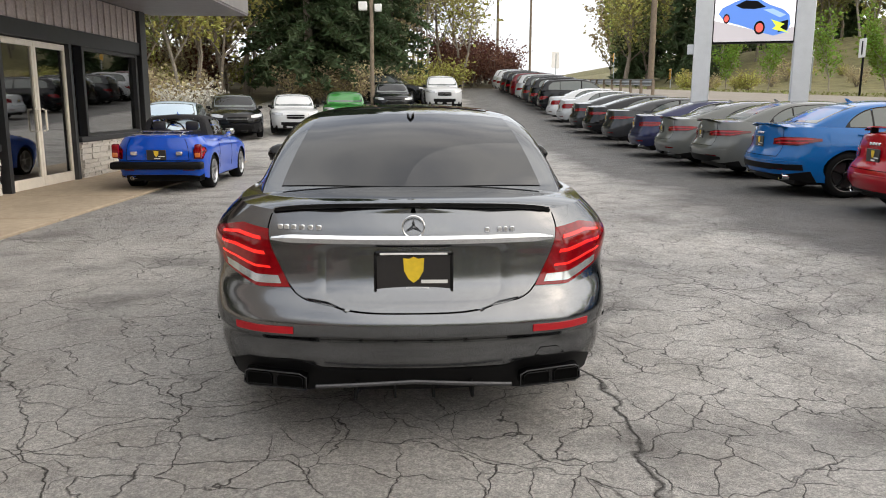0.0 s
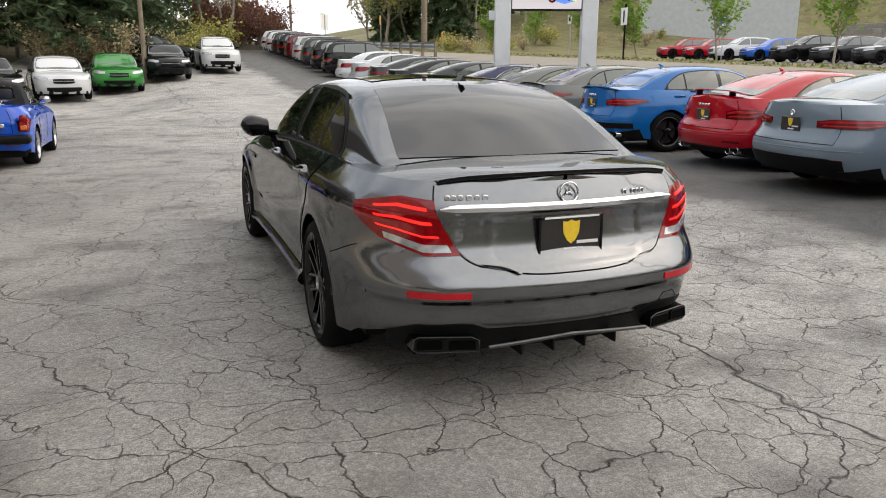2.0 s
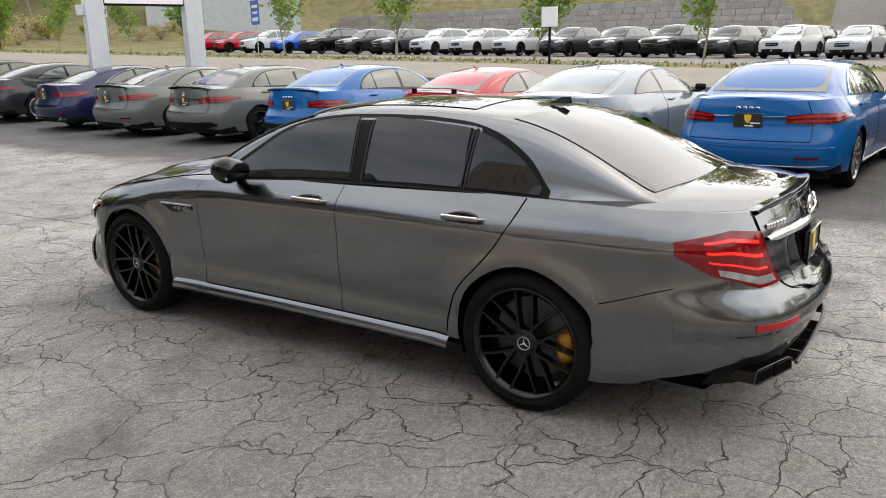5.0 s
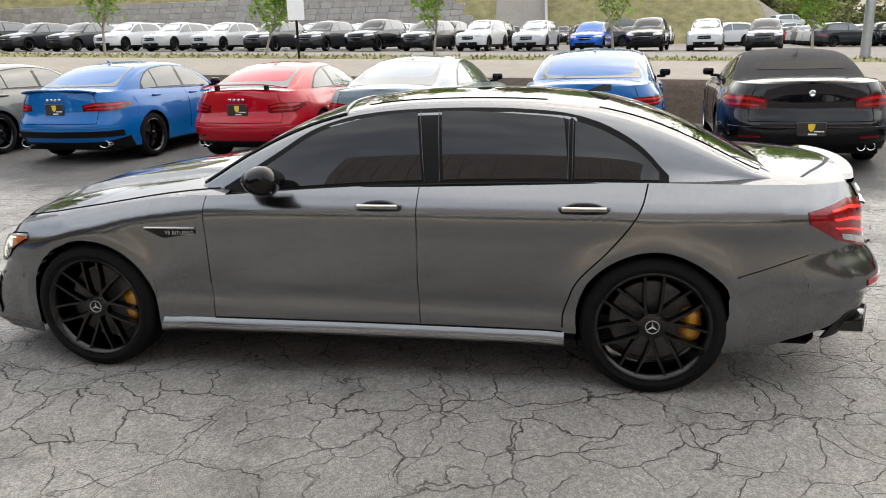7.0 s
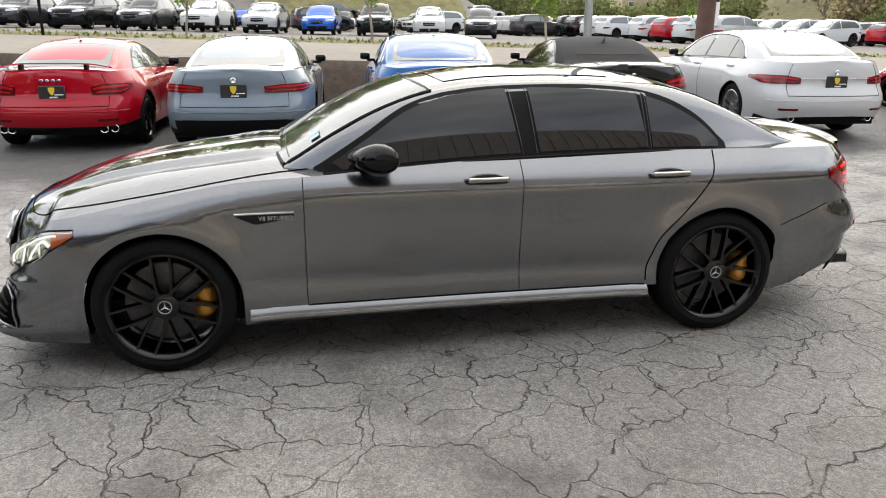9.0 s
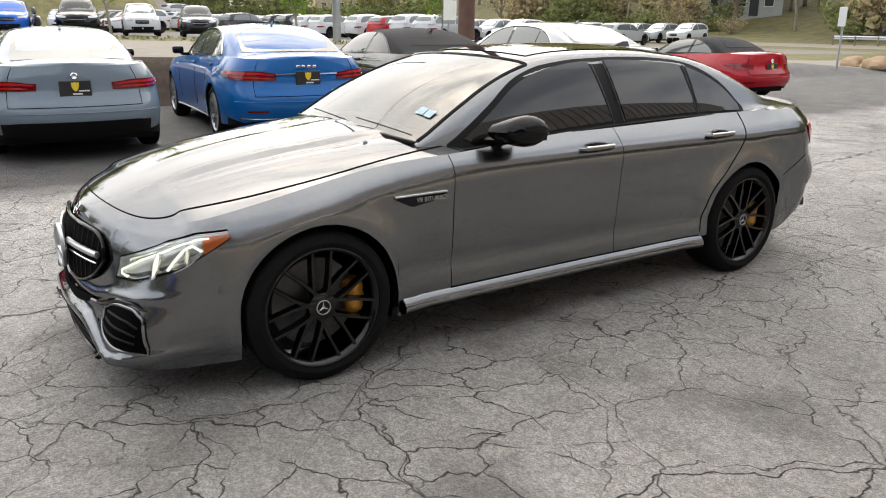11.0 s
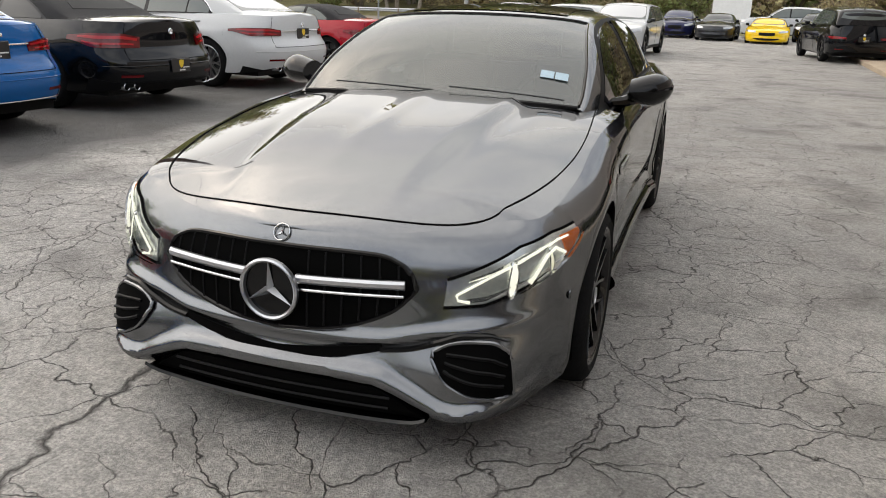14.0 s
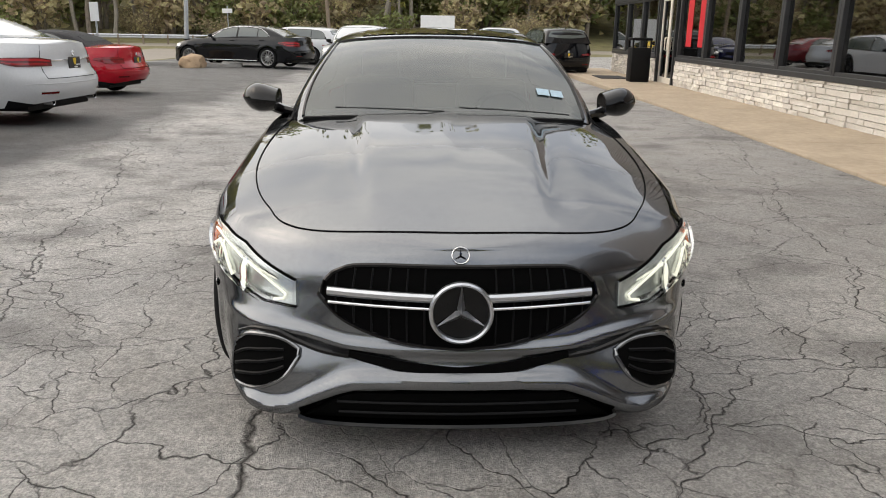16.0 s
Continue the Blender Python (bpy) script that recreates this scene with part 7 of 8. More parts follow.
# the walk along the front, in slabs
walk_ob = thing("walkway", SHOP, "tan concrete walk along the showroom", "walkway", kind="structure")
y = -27.0
while y < 12.9:
    part("slab", box(-.10, 2.0, y + .004, y + 2.39, -.3, .035, .012), M["concrete_walk"], walk_ob)
    y += 2.4
bin_ob = thing("litter_bin", SHOP @ pose(.62, -18.4, .035), "black square litter bin beside the entrance", "bin")
part("bin_body", box(-.28, .28, -.28, .28, 0, .98, .03, 2), M["trim_black"], bin_ob)
part("bin_hood", merge(box(-.30, .30, -.30, .30, 1.18, 1.26, .03, 2), *[box(sx * .26 - .02, sx * .26 + .02, sy_ * .26 - .02, sy_ * .26 + .02, .97, 1.2) for sx in (-1, 1) for sy_ in (-1, 1)]), M["trim_black"], bin_ob)
mat_ob = thing("door_mat", SHOP @ pose(1.0, -20.4, .035), "dark doormat on the walk", "mat")
part("mat", box(-.45, .45, -.8, .8, 0, .018, .006), M["fabric_black"], mat_ob)

# ---------------------------------------------------------------- signs, poles, rails
material("galvanised", (.42, .44, .46), .4, .7, vary=.12)
material("sign_grey", (.62, .64, .66), .45, .1, vary=.06)
material("sign_white", (.78, .78, .77), .5, vary=.06)
material("sign_blue", (.03, .10, .42), .5, vary=.06)
material("sign_yellow", (.85, .45, .02), .5, vary=.06)
material("pole_wood", (.21, .165, .12), .9, vary=.3, scale=4, bump=.5)
material("pole_brown", (.11, .06, .045), .8, vary=.3, scale=4, bump=.5)
material("wire", (.03, .03, .03), .6)
material("boulder", (.34, .24, .15), .9, vary=.3, scale=3, bump=.8, bump_scale=12)
material("screen_pink", (.60, .50, .52), .4, vary=.2)
emitter("led_pink", (.80, .66, .68), .5)
emitter("led_grey", (.45, .42, .44), .5)
emitter("led_sky", (.30, .45, .85), .5)
emitter("led_white", (.86, .84, .88), .55)
emitter("led_blue", (.10, .22, .62), .5)
emitter("led_red", (.75, .10, .08), .6)
emitter("led_green", (.55, .75, .06), .6)


def sign(name, label, x, y, h, face, w, t, mat, yaw, post="galvanised", extra=None, bars=()):
    """A flat sign on a post: face height, width, plate height."""
    s = thing(name, on(x, y, yaw), label, "sign")
    part("post", tube([(0, 0, -.1), (0, 0, h)], .035, 8), M[post], s)
    p = part("panel", box(-w / 2, w / 2, -.06, -.04, face, face + t, .008), M[mat], s)
    for x0, x1, z0, z1 in bars:
        part("lettering", box(-w / 2 + w * x0, -w / 2 + w * x1, -.064, -.059, face + t * z0, face + t * z1), M["bar_pale" if mat == "sign_blue" else "trim_black"], p)
    return s


# the dealer's tall screen on two legs
tower = thing("screen_sign", on(8.9, 14.6, -22), "white two-legged pylon with a bright advertising screen", "sign")
part("leg", box(-1.42, -.98, -.20, .20, -.2, 7, .02), M["sign_grey"], tower)
part("leg", box(.98, 1.42, -.20, .20, -.2, 7, .02), M["sign_grey"], tower)
part("leg_box", box(-1.58, -1.42, -.10, .10, 2.6, 2.85, .01), M["sign_grey"], tower)
scr = part("screen", box(-.98, .98, -.16, .16, 2.85, 4.6, .01), M["trim_black"], tower)
part("screen_face", box(-.95, .95, -.175, -.162, 2.89, 4.57), M["led_white"], scr, "lit advertising picture of a blue car")
ell = lambda cx, cz, rx, rz, n=16: [(cx + rx * math.cos(t), cz + rz * math.sin(t)) for t in np.linspace(0, 2 * math.pi, n, endpoint=False)]
F = -.175
part("picture_sky", box(-.95, .95, F - .002, F - .0005, 3.95, 4.57), M["led_pink"], scr)
part("picture_road", prism([(-.95, 2.89), (.95, 2.89), (.95, 3.22), (.2, 3.12), (-.95, 3.42)], F - .003, F - .0006), M["led_grey"], scr)
car_ob = part("picture_car", prism([(-.86, 3.58), (-.78, 3.72), (-.50, 3.86), (-.22, 3.96), (.10, 3.92), (.34, 3.78), (.66, 3.66), (.82, 3.52), (.86, 3.30), (.78, 3.10), (.48, 3.02), (.20, 3.10), (-.30, 3.28), (-.70, 3.40)], F - .007, F - .0035), M["led_blue"], scr)
part("picture_windows", prism([(-.46, 3.78), (-.22, 3.90), (.06, 3.87), (.26, 3.72), (.0, 3.68), (-.30, 3.70)], F - .010, F - .0075), M["trim_black"], scr)
part("picture_bonnet", prism([(.20, 3.66), (.42, 3.68), (.74, 3.52), (.60, 3.46)], F - .010, F - .0075), M["led_sky"], scr)
part("picture_grille", prism([(.56, 3.34), (.80, 3.40), (.80, 3.16), (.58, 3.10)], F - .010, F - .0075), M["trim_black"], scr)
for cx, cz, rx, rz in ((.14, 3.22, .13, .17), (-.66, 3.46, .08, .12)):
    part("picture_wheel", prism(ell(cx, cz, rx, rz), F - .011, F - .0077), M["trim_black"], scr)
    part("picture_rim", prism(ell(cx, cz, rx * .68, rz * .68), F - .014, F - .0115), M["led_red"], scr)
part("picture_flash", prism([(.40, 3.42), (.72, 3.30), (.62, 3.22), (.84, 3.08), (.44, 3.18), (.52, 3.26)], F - .014, F - .0105), M["led_green"], scr)

sign("road_sign", "back of a small white sign on a dark post", 15.2, 20.2, 2.0, 1.25, .5, .62, "sign_white", -97, "trim_black", bars=((.4, .6, .15, .85),))
sign("road_sign", "back of a small white sign on a dark post", 15.1, 6.3, 1.45, .95, .42, .5, "sign_white", -70, "trim_black")
sign("route_sign", "small white roadside route sign", 20.5, 33.5, 2.6, 2.0, .6, .5, "sign_white", -100, bars=((.25, .75, .3, .7),))
sign("service_sign", "blue roadside service sign", 33.0, 36.0, 3.4, 1.9, 1.3, 1.5, "sign_blue", -110, bars=((.15, .85, .7, .82), (.2, .8, .45, .55), (.15, .85, .15, .3)))
sign("curve_sign", "yellow and black striped marker at the rail's end", 16.2, 42.0, 1.2, .55, .5, .6, "sign_yellow", -97, bars=((.1, .35, .1, .9), (.6, .85, .1, .9)))
sign("warning_sign", "yellow diamond sign on a post", 18.0, 62.0, 3.0, 2.2, .75, .75, "sign_yellow", -98)
sign("bank_sign", "white board sign leaning by the road", 12.2, 58.0, 2.8, 1.6, 1.9, 1.3, "sign_white", -120)
sign("road_sign", "narrow grey sign by the exit", 10.5, -22.0, 1.95, 1.35, .35, .6, "sign_grey", 160)
sign("board_sign", "white and red board on posts", 19.0, -12.5, 2.2, .9, 1.0, 1.2, "sign_white", -60, bars=((.05, .95, .55, .95),))
sign("forecourt_sign", "white framed board at the bottom of the lot", -1.5, -47.0, 2.4, .9, 2.2, 1.5, "sign_white", 175)
sign("street_sign", "small green and white street sign", 13.0, -52.0, 2.8, 2.3, .7, .3, "sign_white", 180)


def pole(name, label, x, y, h, r, mat, arms=(), yaw=0.0, lean=0.0):
    p = thing(name, on(x, y, yaw) @ pose(0, 0, 0, 0, lean, 0), label, "pole")
    part("shaft", tube([(0, 0, -.2), (0, 0, h * .5), (0, 0, h)], [r, r * .9, r * .75], 12), M[mat], p)
    for z, w in arms:
        part("crossarm", box(-w / 2, w / 2, -.05, .05, z - .06, z + .06), M[mat], p)
    return p


pole("utility_pole", "weathered wooden utility pole", 14.9, 41.8, 11, .19, "pole_wood", ((10.2, 2.2),))
pole("utility_pole", "tall wooden utility pole", 10.5, 84.0, 14, .16, "pole_wood", ((13.2, 2.2),))
pole("utility_pole", "tall wooden utility pole", 15.5, 92.0, 14, .16, "pole_wood", ((13.2, 2.2),))
pole("utility_pole", "tall thin utility pole", 6.5, 100.0, 15, .16, "pole_wood", ((12.0, 1.6),))
pole("utility_pole", "dark brown utility pole", 13.0, -9.0, 10, .22, "pole_brown")
pole("light_pole", "grey steel light pole", 20.5, -9.0, 9, .14, "galvanised")
pole("light_pole", "leaning grey steel pole", 10.1, -30.8, 8, .10, "galvanised", lean=-3)
pole("utility_pole", "pale wooden utility pole", 6.5, -58.0, 10, .15, "pole_wood", ((9.2, 2.0),), lean=4)
lp = pole("light_pole", "wooden pole with two pale floodlights", -1.6, 33.6, 8.0, .11, "pole_wood")
part("floodlight", box(-.62, -.2, -.18, .12, 5.2, 5.6, .03), M["sign_white"], lp)
part("floodlight", box(.15, .5, -.18, .12, 5.15, 5.5, .03), M["sign_white"], lp)
for (x0, y0, z0), (x1, y1, z1) in (((14.9, 41.8, 12.0), (10.5, 84, 16.4)), ((14.9, 41.8, 11.6), (15.5, 92, 16.6)), ((6.5, 100, 17), (15.5, 92, 15)), ((6.5, -58, 11), (30, -60, 10)), ((6.5, -58, 10.6), (30, -60, 9.6)), ((14.9, 41.8, 11.8), (13, -9, 10.2))):
    w = thing("overhead_wire", pose(0, 0, 0), "thin dark overhead wire between poles", "wire")
    part("wire", tube([(x0 + (x1 - x0) * u, y0 + (y1 - y0) * u, z0 + (z1 - z0) * u - 1.6 * 4 * u * (1 - u) * .5) for u in np.linspace(0, 1, 15)], .02, 4), M["wire"], w)


def guard_rail(pts, label, mat="galvanised"):
    g = thing("guard_rail", pose(0, 0, 0), label, "rail", kind="structure")
    rows = []
    for i, (x, y) in enumerate(pts):
        a, b = pts[max(i - 1, 0)], pts[min(i + 1, len(pts) - 1)]
        d = Vector((b[0] - a[0], b[1] - a[1], 0)).normalized()
        nrm = Vector((d.y, -d.x, 0))
        z = gz(x, y)
        rows.append([tuple(Vector((x, y, z + .45 + h)) + nrm * o) for h, o in ((0, 0), (.06, .05), (.12, 0), (.16, 0), (.22, .05), (.30, 0))])
        part("rail_post", box(x - .06, x + .06, y - .06, y + .06, z - .1, z + .72), M["pole_wood"], g)
    part("rail_beam", sheet(np.array(rows)), M[mat], g)


guard_rail([(11.3 + .06 * j, 30 + 2.0 * j) for j in range(22)], "steel guard rail on posts beside the road")
guard_rail([(33 - 2.0 * j, -60 + .3 * j) for j in range(18)], "pale steel guard rail at the bottom of the lot")
# kerb island with boulders
isl = thing("kerb_island", pose(0, 0, 0), "low concrete kerb with a strip of earth at the lot's exit", "kerb", kind="structure")
for j in range(8):
    part("kerb_stone", box(6.3 + .9 * j, 7.18 + .9 * j, -24.4 - .12 * j, -24.2 - .12 * j, -.2, .13, .02), M["concrete"], isl)
tufts = []
for j in range(2600):
    x, yk = 15.1 + 1.9 * rnd.random() ** 1.3, -17 + 64 * rnd.random()
    w_, h_, a_ = rnd.uniform(.02, .06), rnd.uniform(.03, .10), rnd.uniform(0, 6.28)
    z = gz(x, yk) - .01
    tufts.append(([(x - w_ * math.cos(a_), yk - w_ * math.sin(a_), z), (x + w_ * math.cos(a_), yk + w_ * math.sin(a_), z), (x + rnd.uniform(-.05, .05), yk + rnd.uniform(-.05, .05), z + h_)], [(0, 1, 2)]))
verge = part("verge_grass", merge(*tufts), M["grass_blade"], None, smoothed=False)
tagged(verge, "rough grass along the road's far edge", "grass", kind="stuff")


def boulder(x, y, r, seed):
    q = random.Random(seed)
    bm = bmesh.new()
    bmesh.ops.create_icosphere(bm, subdivisions=3, radius=1)
    off = Vector((q.random() * 9, q.random() * 9, q.random() * 9))
    for v in bm.verts:
        k = 1 + .35 * noise.noise(v.co * 1.1 + off) + .10 * noise.noise(v.co * 3.5 + off)
        v.co = Vector((v.co.x * r * 1.25 * k, v.co.y * r * k, max(v.co.z, -.55) * r * .8 * k))
    b = part("boulder", bm, M["boulder"], None, angle=25)
    b.matrix_world = on(x, y, q.uniform(0, 360), r * .3)
    tagged(b, "tan rounded landscaping boulder", "rock", "boulders by the kerb")


for x, y, r, sd in ((7.9, -23.6, .42, 1), (10.6, -24.6, .40, 2), (11.6, -25.0, .35, 5)):
    boulder(x, y, r, sd)

# retaining wall of blocks behind the far lot, fences, houses
material("block", (.33, .31, .29), .9, vary=.2, scale=1.5, bump=.4, island=.12)
material("siding", (.44, .46, .47), .7, vary=.12, scale=2)
material("siding_tan", (.46, .36, .27), .7, vary=.12, scale=2)
material("roof_shingle", (.07, .065, .065), .9, vary=.25, scale=5)
material("house_glass", (.05, .06, .07), .1, 0, .4, vary=.1)
rw = thing("retaining_wall", pose(0, 0, 0), "tiered grey block retaining wall behind the far lot", "wall", kind="structure")
blocks = []
for k in range(9):
    n = 50 - k
    for j in range(n):
        yk = 9.2 + 1.35 * j + (.6 if k % 2 else 0) + k * .4
        blocks.append(box(78.6 + .10 * k, 79.6, yk, yk + 1.32, 1.0 + .62 * k, 1.60 + .62 * k, .03))
tagged(part("blocks", merge(*blocks), M["block"], rw), kind="stuff")
ramp = thing("ramp_road", pose(0, 0, 0), "grey ramp climbing behind the far lot", "road", kind="structure")
part("surface", sheet(np.array([[(79 + 24 * u, 3.2 + 5.5 * w_ + 1.5 * u, gz(79 + 24 * u, 6.0) + .12) for w_ in (0, 1)] for u in np.linspace(0, 1, 24)])), M["far_asphalt"], ramp)
part("parapet_wall", sheet(np.array([[(79 + 24 * u, 2.9 + 1.5 * u + dy, gz(79 + 24 * u, 6.0) + dz) for dy, dz in ((.3, -.3), (.3, .9), (0, .9), (0, -.3))] for u in np.linspace(0, 1, 24)])), M["concrete"], ramp)


def house(label, x, y, yaw, w, d, h, roof, mat, storeys, dz=0.0):
    t = thing("house", on(x, y, yaw, dz), label, "house")
    wl_ = part("wall", box(-w / 2, w / 2, -d / 2, d / 2, -7.0, h), M[mat], t)
    part("roof", (lambda e: ([(-w / 2 - e, -d / 2 - e, h - .1), (w / 2 + e, -d / 2 - e, h - .1), (w / 2 + e, d / 2 + e, h - .1), (-w / 2 - e, d / 2 + e, h - .1), (-w / 2 - e, 0, h + roof), (w / 2 + e, 0, h + roof)],
                            [(0, 1, 5, 4), (2, 3, 4, 5), (0, 4, 3), (1, 2, 5), (0, 3, 2, 1)]))(.5), M["roof_shingle"], t, smoothed=False)
    for s in range(storeys):
        n = max(int(w / 3), 2)
        for j in range(n):
            xc = -w / 2 + w * (j + .5) / n
            zc = .9 + s * 2.9
            wi = part("window", merge(box(xc - .55, xc + .55, -d / 2 - .05, -d / 2 - .01, zc, zc + .1), box(xc - .55, xc + .55, -d / 2 - .05, -d / 2 - .01, zc + 1.3, zc + 1.4), box(xc - .55, xc - .47, -d / 2 - .05, -d / 2 - .01, zc, zc + 1.4), box(xc + .47, xc + .55, -d / 2 - .05, -d / 2 - .01, zc, zc + 1.4)), M["sign_white"], t)
            part("pane", box(xc - .5, xc + .5, -d / 2 - .03, -d / 2 - .012, zc + .06, zc + 1.34), M["house_glass"], wi)
    part("door", box(w * .1, w * .1 + 1.0, -d / 2 - .06, -d / 2 - .01, -.1, 2.1), M["house_glass"], t)
    return t


house("grey house with a dark roof on the slope", 62, 72, -39, 17, 9, 6.0, 2.6, "siding", 2, 4.2)
house("tan brick house beyond the far lot", 140, -70, -112, 13, 10, 6.0, 4.0, "siding_tan", 2)
house("grey gabled house among the trees", 58, -82, -146, 9, 8, 6, 4, "siding", 2)
house("pale building at the bottom of the lot", -22, -104, 178, 14, 7, 3.0, 1.0, "siding_tan", 1, .5)

# ---------------------------------------------------------------- trees
material("bark", (.22, .185, .15), .9, vary=.3, scale=5, bump=.6)
material("bark_pale", (.30, .265, .22), .9, vary=.3, scale=5, bump=.5)
material("leaf_spring", (.40, .375, .115), .7, vary=.3, scale=1.5, island=.45, thin=.45)
material("leaf_fresh", (.21, .32, .05), .7, vary=.3, scale=1.5, island=.4, thin=.45)
material("leaf_green", (.24, .26, .10), .7, vary=.3, scale=1.5, island=.45, thin=.45)
material("leaf_bud", (.46, .385, .235), .8, vary=.3, scale=1.5, island=.4, thin=.45)
material("needle", (.075, .11, .05), .75, vary=.35, scale=2, island=.4, thin=.45)
material("blossom", (.70, .68, .62), .7, vary=.15, island=.2, thin=.45)
material("twig_red", (.16, .075, .055), .85, vary=.3, island=.35, thin=.45)


def cards(pts, size, q, stretch=1.0):
    """A small folded leaf spray at every point."""
    v, f = [], []
    for p in pts:
        a, b = Vector((q.gauss(0, 1), q.gauss(0, 1), q.gauss(0, .7))).normalized(), Vector((q.gauss(0, 1), q.gauss(0, 1), q.gauss(0, 1))).normalized()
        b = a.cross(b).normalized()
        s = size * q.uniform(.55, 1.35)
        p = Vector(p)
        n = len(v)
        c = a.cross(b) * s * .35
        v += [tuple(p - a * s * stretch), tuple(p + b * s * .6 + c), tuple(p + a * s * stretch), tuple(p - b * s * .6 + c)]
        f += [(n, n + 1, n + 2), (n, n + 2, n + 3)]
    return v, f


def limbs(q, h, r, spread, levels=3, up=.55, first=.3):
    """A trunk with limbs and twigs; gives the tubes and the twig ends."""
    tubes, ends = [], []

    def grow(p, d, length, rad, level):
        pts, rr = [p], [rad]
        n = 5
        for i in range(n):
            d = (d + Vector((q.gauss(0, .10), q.gauss(0, .10), q.gauss(0, .05) + (.06 if level else .02)))).normalized()
            p = p + d * (length / n)
            pts.append(p)
            rr.append(rad * (1 - .75 * (i + 1) / n))
            if level < levels and (level or (i + 1) / n > first):
                for _ in range(2 if level else 3):
                    a = q.uniform(0, 6.28)
                    side = Vector((math.cos(a), math.sin(a), q.uniform(.1, up + .3)))
                    grow(p, (d * .55 + side * spread).normalized(), length * q.uniform(.34, .55), rad * (1 - .7 * (i + 1) / n) * .55, level + 1)
            if level >= levels - 1:
                ends.append(tuple(p))
        if level < 3:
            step = 1 if level == 0 else (2 if level == 1 else 3)
            tubes.append(tube(pts[::step] if level < 2 else [pts[0], pts[3], pts[5]], rr[::step] if level < 2 else [rr[0], rr[3], rr[5]], 7 if level == 0 else (5 if level == 1 else 3)))
    grow(Vector((0, 0, -.3)), Vector((0, 0, 1)), h * .8, r, 0)
    return tubes, ends


def broadleaf(name, label, seed, h, r, bark, leaf, n, size, spread=.8, first=.3, levels=3):
    q = random.Random(seed)
    t = thing(name, pose(0, 0, -200), label, "tree")
    tubes, ends = limbs(q, h, r, spread, levels, first=first)
    part("trunk", merge(*tubes), M[bark], t)
    pts = []
    for _ in range(n):
        e = q.choice(ends)
        pts.append((e[0] + q.gauss(0, .035 * h), e[1] + q.gauss(0, .035 * h), e[2] + q.gauss(0, .03 * h)))
    part("crown", cards(pts, size, q), M[leaf], t, smoothed=False)
    return t


def conifer(seed, h, wide, thick, size):
    q = random.Random(seed)
    t = thing("conifer_tree", pose(0, 0, -200), "tall dark green conifer with drooping boughs", "tree")
    part("trunk", tube([(0, 0, -.3), (.1, 0, h * .5), (0, 0, h)], [.26, .16, .03], 8), M["bark"], t)
    v, f = [], []
    pts = []
    z = h * .10
    while z < h:
        k = (1 - z / h) ** .7
        for _ in range(7):
            a = q.uniform(0, 6.28)
            L = wide * k * q.uniform(.55, 1.1) + .2
            for u in np.linspace(.15, 1, max(int(L * 5), 3)):
                dz = -.32 * L * u * u + .1 * u
                pts += [(math.cos(a) * L * u + q.gauss(0, .13), math.sin(a) * L * u + q.gauss(0, .13), z + dz + q.gauss(0, .10)) for _ in range(thick)]
        z += h * .03
    part("crown", cards(pts, size, q, 1.9), M["needle"], t, smoothed=False)
    return t


def bush(name, label, seed, r, h, leaf, n, size):
    q = random.Random(seed)
    t = thing(name, pose(0, 0, -200), label, "bush")
    tubes, pts = [], []
    for _ in range(16):
        a, L = q.uniform(0, 6.28), q.uniform(.6, 1.0)
        e = Vector((math.cos(a) * r * L * q.uniform(.2, 1), math.sin(a) * r * L * q.uniform(.2, 1), h * q.uniform(.6, 1)))
        tubes.append(tube([(0, 0, -.1), tuple(e * .5 + Vector((0, 0, h * .12))), tuple(e)], [.03, .02, .008], 4))
        for _ in range(n // 16):
            u = q.uniform(.35, 1.05)
            pts.append((e.x * u + q.gauss(0, r * .13), e.y * u + q.gauss(0, r * .13), max(e.z * u + q.gauss(0, h * .09), .02)))
    tagged(part("stem_cluster", merge(*tubes), M["bark"], t), kind="stuff")
    part("crown", cards(pts, size, q), M[leaf], t, smoothed=False)
    return t


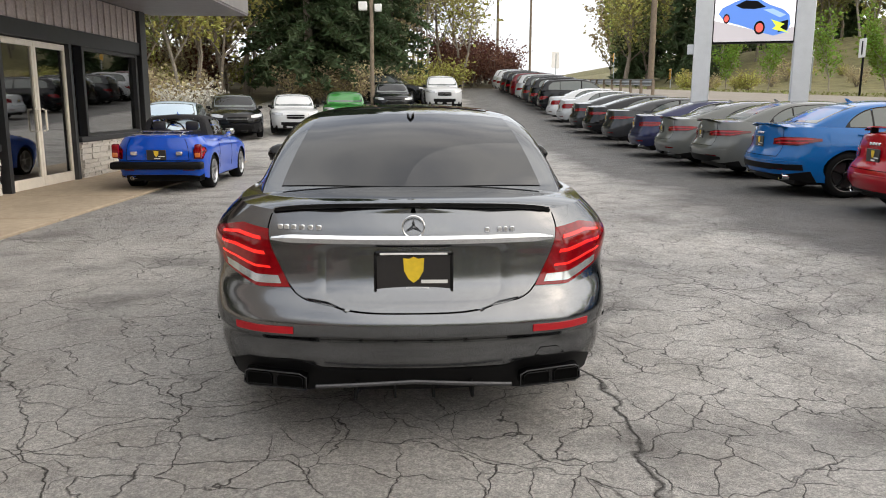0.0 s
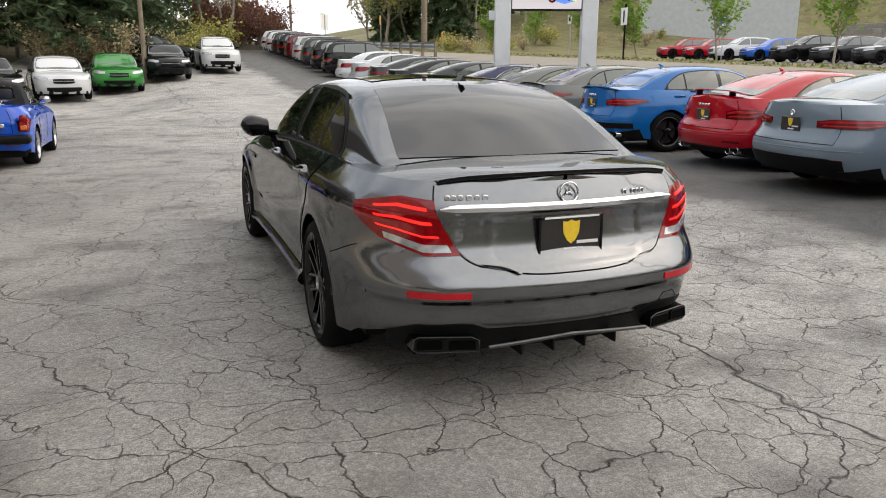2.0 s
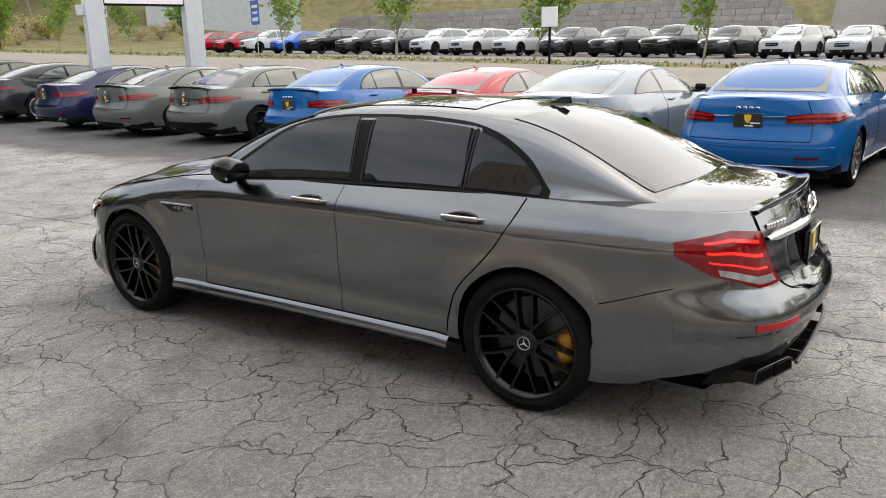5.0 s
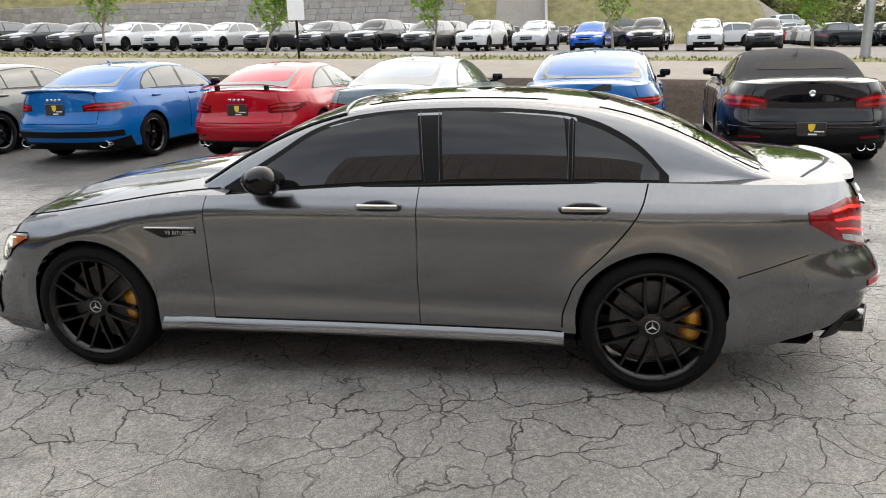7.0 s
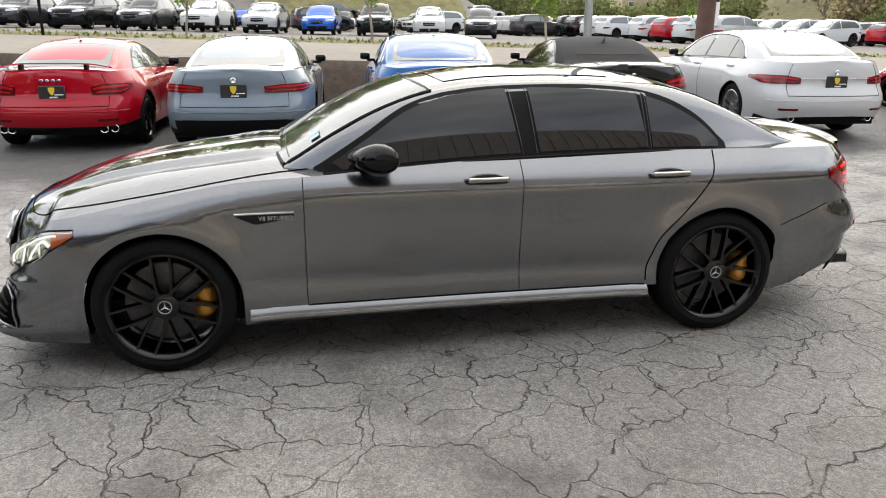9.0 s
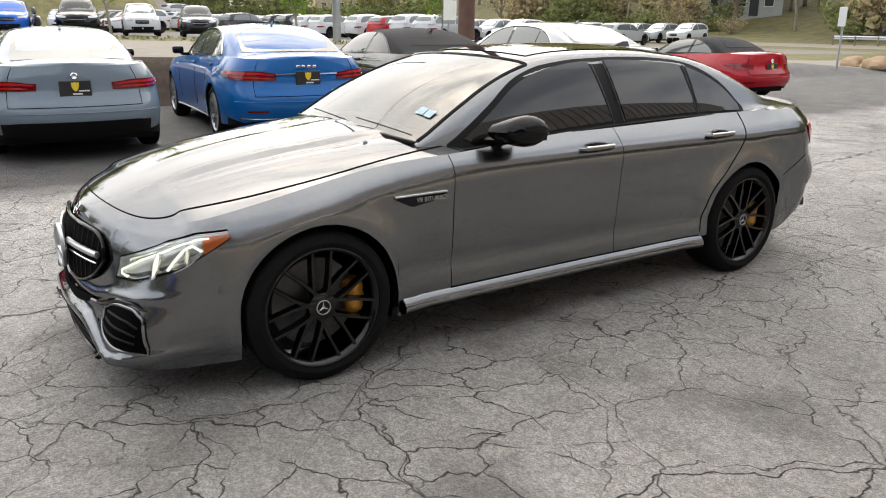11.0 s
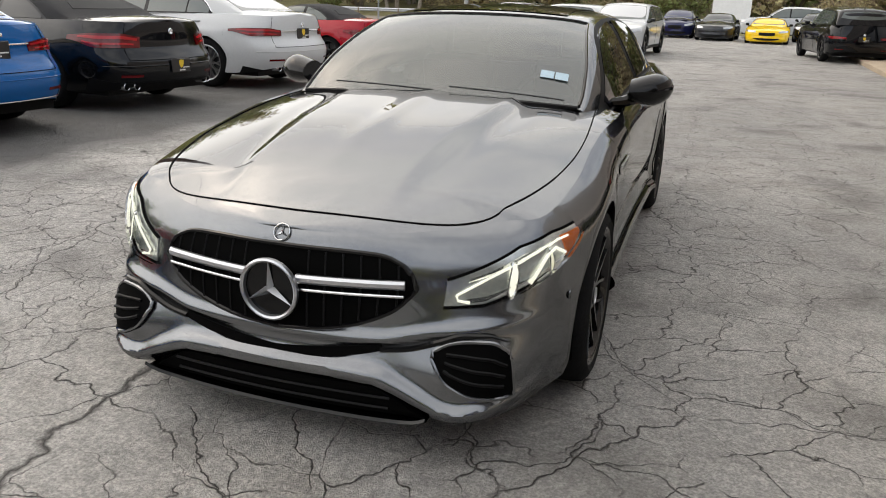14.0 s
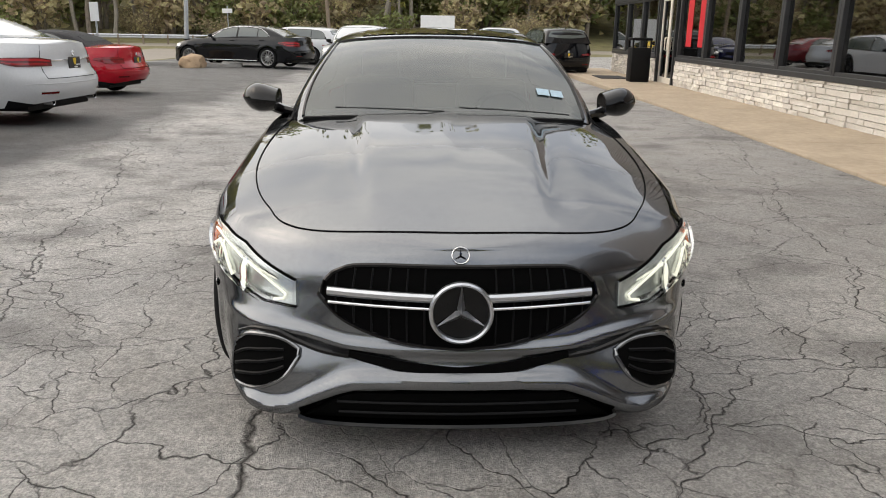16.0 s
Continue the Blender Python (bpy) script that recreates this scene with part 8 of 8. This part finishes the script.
kinds = {
    "spring_a": broadleaf("woodland_tree", "woodland tree with thin yellow-green spring leaves", 11, 15, .20, "bark", "leaf_spring", 1700, .23),
    "spring_b": broadleaf("woodland_tree", "slender woodland tree in young leaf", 12, 13, .15, "bark_pale", "leaf_spring", 1500, .21, .7),
    "green": broadleaf("woodland_tree", "broad woodland tree in green leaf", 13, 14, .22, "bark", "leaf_green", 1900, .25),
    "bare": broadleaf("bare_tree", "almost bare woodland tree with brown buds", 14, 15, .20, "bark_pale", "leaf_bud", 1300, .19, .75),
    "bare_b": broadleaf("bare_tree", "bare grey woodland tree with few buds", 15, 13, .16, "bark_pale", "leaf_bud", 1000, .17, .65, .4),
    "far_spring": broadleaf("woodland_tree", "distant woodland tree in yellow-green leaf", 31, 15, .22, "bark", "leaf_spring", 800, .43, .8, .15, 2),
    "far_green": broadleaf("woodland_tree", "distant woodland tree in green leaf", 32, 15, .24, "bark", "leaf_green", 880, .45, .8, .12, 2),
    "far_bud": broadleaf("bare_tree", "distant woodland tree with brown buds", 33, 15, .22, "bark_pale", "leaf_bud", 740, .40, .75, .15, 2),
    "fir": conifer(16, 15, 3.3, 5, .13), "fir_b": conifer(17, 13, 2.9, 1, .34),
    "street": broadleaf("street_tree", "young staked street tree in fresh leaf", 18, 4.0, .05, "bark_pale", "leaf_fresh", 1300, .085, .6, .35, 2),
    "street_b": broadleaf("street_tree", "young street tree in bright green leaf", 19, 3.8, .05, "bark_pale", "leaf_fresh", 1700, .085, .5, .3, 2),
    "blossom": bush("blossom_bush", "spreading bush in white blossom", 20, 1.7, 2.2, "blossom", 1500, .085),
    "shrub": bush("wood_shrub", "woodland undergrowth in young leaf", 21, 1.8, 1.9, "leaf_spring", 1050, .095),
    "red": bush("thicket", "reddish brown thicket of bare stems", 22, 2.4, 3.0, "twig_red", 1200, .11),
    "brush": bush("thicket", "brown bare brushwood at the wood's edge", 23, 2.2, 2.0, "leaf_bud", 1050, .085),
    "far_shrub": bush("wood_shrub", "distant undergrowth in young leaf", 41, 2.0, 2.2, "leaf_green", 520, .18),
    "far_brush": bush("thicket", "distant brown brushwood below the wood", 42, 2.2, 2.3, "leaf_bud", 520, .17),
}
rt = random.Random(7)


def plant(k, x, y, s=1.0, dz=0.0):
    o = copy_thing(kinds[k], on(x, y, rt.uniform(0, 360), dz))
    o.scale = (s * rt.uniform(.9, 1.1), s * rt.uniform(.9, 1.1), s)
    return o


# the wood at the top of the lot
for j in range(58):
    x = -40 + 38 * rt.random()
    y = max(44 + 20 * rt.random(), 34 - (x + 6) * 1.2 if x < -6 else 46) + rt.uniform(0, 5)
    if x < -9 and rt.random() < .5:
        y = 26 + rt.random() * 24 - (x + 9) * .25
    plant(rt.choice(("spring_a", "spring_b", "bare", "spring_a", "spring_b", "green")), x, y, rt.uniform(.8, 1.15) * (.72 if y < 42 else 1.0))
for x, y, s in ((-5.6, 42, 1.2), (-3.0, 44, 1.15), (-1.0, 47, 1.05), (-4.5, 48, 1.3), (-6.6, 46, 1.2)):
    plant("fir", x, y, s)
for j in range(50):
    x = -30 + 32 * rt.random()
    y = (41 + 5 * rt.random()) if x > -7 else 27 + 14 * rt.random() - (x + 8) * .3
    plant(rt.choice(("shrub", "brush", "brush", "brush")), x, y, rt.uniform(.6, 1.2))
plant("blossom", -8.9, 27.5, .9)
for j in range(46):
    x = -60 + 58 * rt.random()
    plant(rt.choice(("far_spring", "far_bud", "far_spring", "far_bud", "far_green")), x, 62 + 34 * rt.random() - (x + 9) * .2, rt.uniform(.8, 1.2))
for j in range(26):
    x = -36 + 29 * rt.random()
    plant(rt.choice(("shrub", "brush", "red", "brush")), x, 40 + 20 * rt.random(), rt.uniform(1.2, 2.0))
for j in range(16):
    plant("red", 3.5 + 6.5 * rt.random(), 62 + 10 * rt.random(), rt.uniform(.9, 1.5))
for x, y, k, s in ((4.5, 58, "spring_b", .8), (3.2, 60, "spring_a", .8), (5.0, 64, "bare", .7), (2.0, 57, "shrub", 1.5), (3.6, 56, "shrub", 1.3), (1.5, 62, "bare_b", 1.0)):
    plant(k, x, y, s)
for j in range(9):
    plant(rt.choice(("bare", "bare_b", "spring_b")), -3 + 6.0 * rt.random(), 56 + 16 * rt.random(), rt.uniform(.7, .95))
for j in range(12):
    plant(rt.choice(("far_spring", "far_bud")), -14 + 14 * rt.random(), 72 + 20 * rt.random(), rt.uniform(.9, 1.2))
# the slope across the road
for j in range(26):
    plant(rt.choice(("spring_a", "green", "spring_b", "bare", "green", "fir_b")), 27 + 40 * rt.random(), 88 + 22 * rt.random(), rt.uniform(.8, 1.2))
for j in range(58):
    y = 102 + 55 * rt.random()
    x = 28 + (y - 100) * .2 + 100 * rt.random()
    plant(rt.choice(("far_spring", "far_green", "far_bud", "far_green", "fir_b")), x, y, rt.uniform(.9, 1.3))
for j in range(26):
    plant(rt.choice(("far_bud", "far_spring", "far_green", "far_bud")), 100 + 46 * rt.random(), -60 + 145 * rt.random(), rt.uniform(.8, 1.2))
for j in range(36):
    plant("far_shrub", 99 + 12 * rt.random(), -64 + 44 * rt.random(), rt.uniform(1.2, 2.4))
for j in range(40):
    plant(rt.choice(("far_green", "far_spring", "far_bud", "fir_b")), 104 + 16 * rt.random(), -64 + 96 * rt.random(), rt.uniform(.7, 1.0))
for j in range(14):
    plant(rt.choice(("brush", "shrub")), 24 + 30 * rt.random(), 62 + 16 * rt.random(), rt.uniform(.6, 1.1))
for j in range(11):
    plant("street" if j % 3 else "street_b", 20.2 + rt.uniform(-.3, .3), 43 - 5.6 * j, rt.uniform(.85, 1.1))
# below the lot
for j in range(30):
    plant(rt.choice(("spring_a", "green", "bare", "spring_b", "bare_b", "bare")), -46 + 130 * rt.random(), -66 - 14 * rt.random(), rt.uniform(.9, 1.4))
for j in range(58):
    plant(rt.choice(("far_spring", "far_green", "far_bud", "far_green", "fir_b")), -60 + 190 * rt.random(), -80 - 34 * rt.random(), rt.uniform(1.0, 1.6))
for j in range(48):
    plant(rt.choice(("far_green", "far_bud", "far_spring", "far_bud")), -50 + 150 * rt.random(), -68 - 20 * rt.random(), rt.uniform(.7, 1.0))
for j in range(70):
    x = -40 + 130 * rt.random()
    if not 38 < x < 56:
        plant(rt.choice(("far_shrub", "far_brush", "far_brush")), x, -66 - 16 * rt.random(), rt.uniform(1.6, 2.6))
for j in range(44):
    plant(rt.choice(("far_shrub", "brush", "far_shrub")), -40 + 130 * rt.random(), -64 - 9 * rt.random(), rt.uniform(.8, 1.4))
for k in kinds.values():
    for o in (*k.children_recursive, k):
        bpy.data.objects.remove(o)
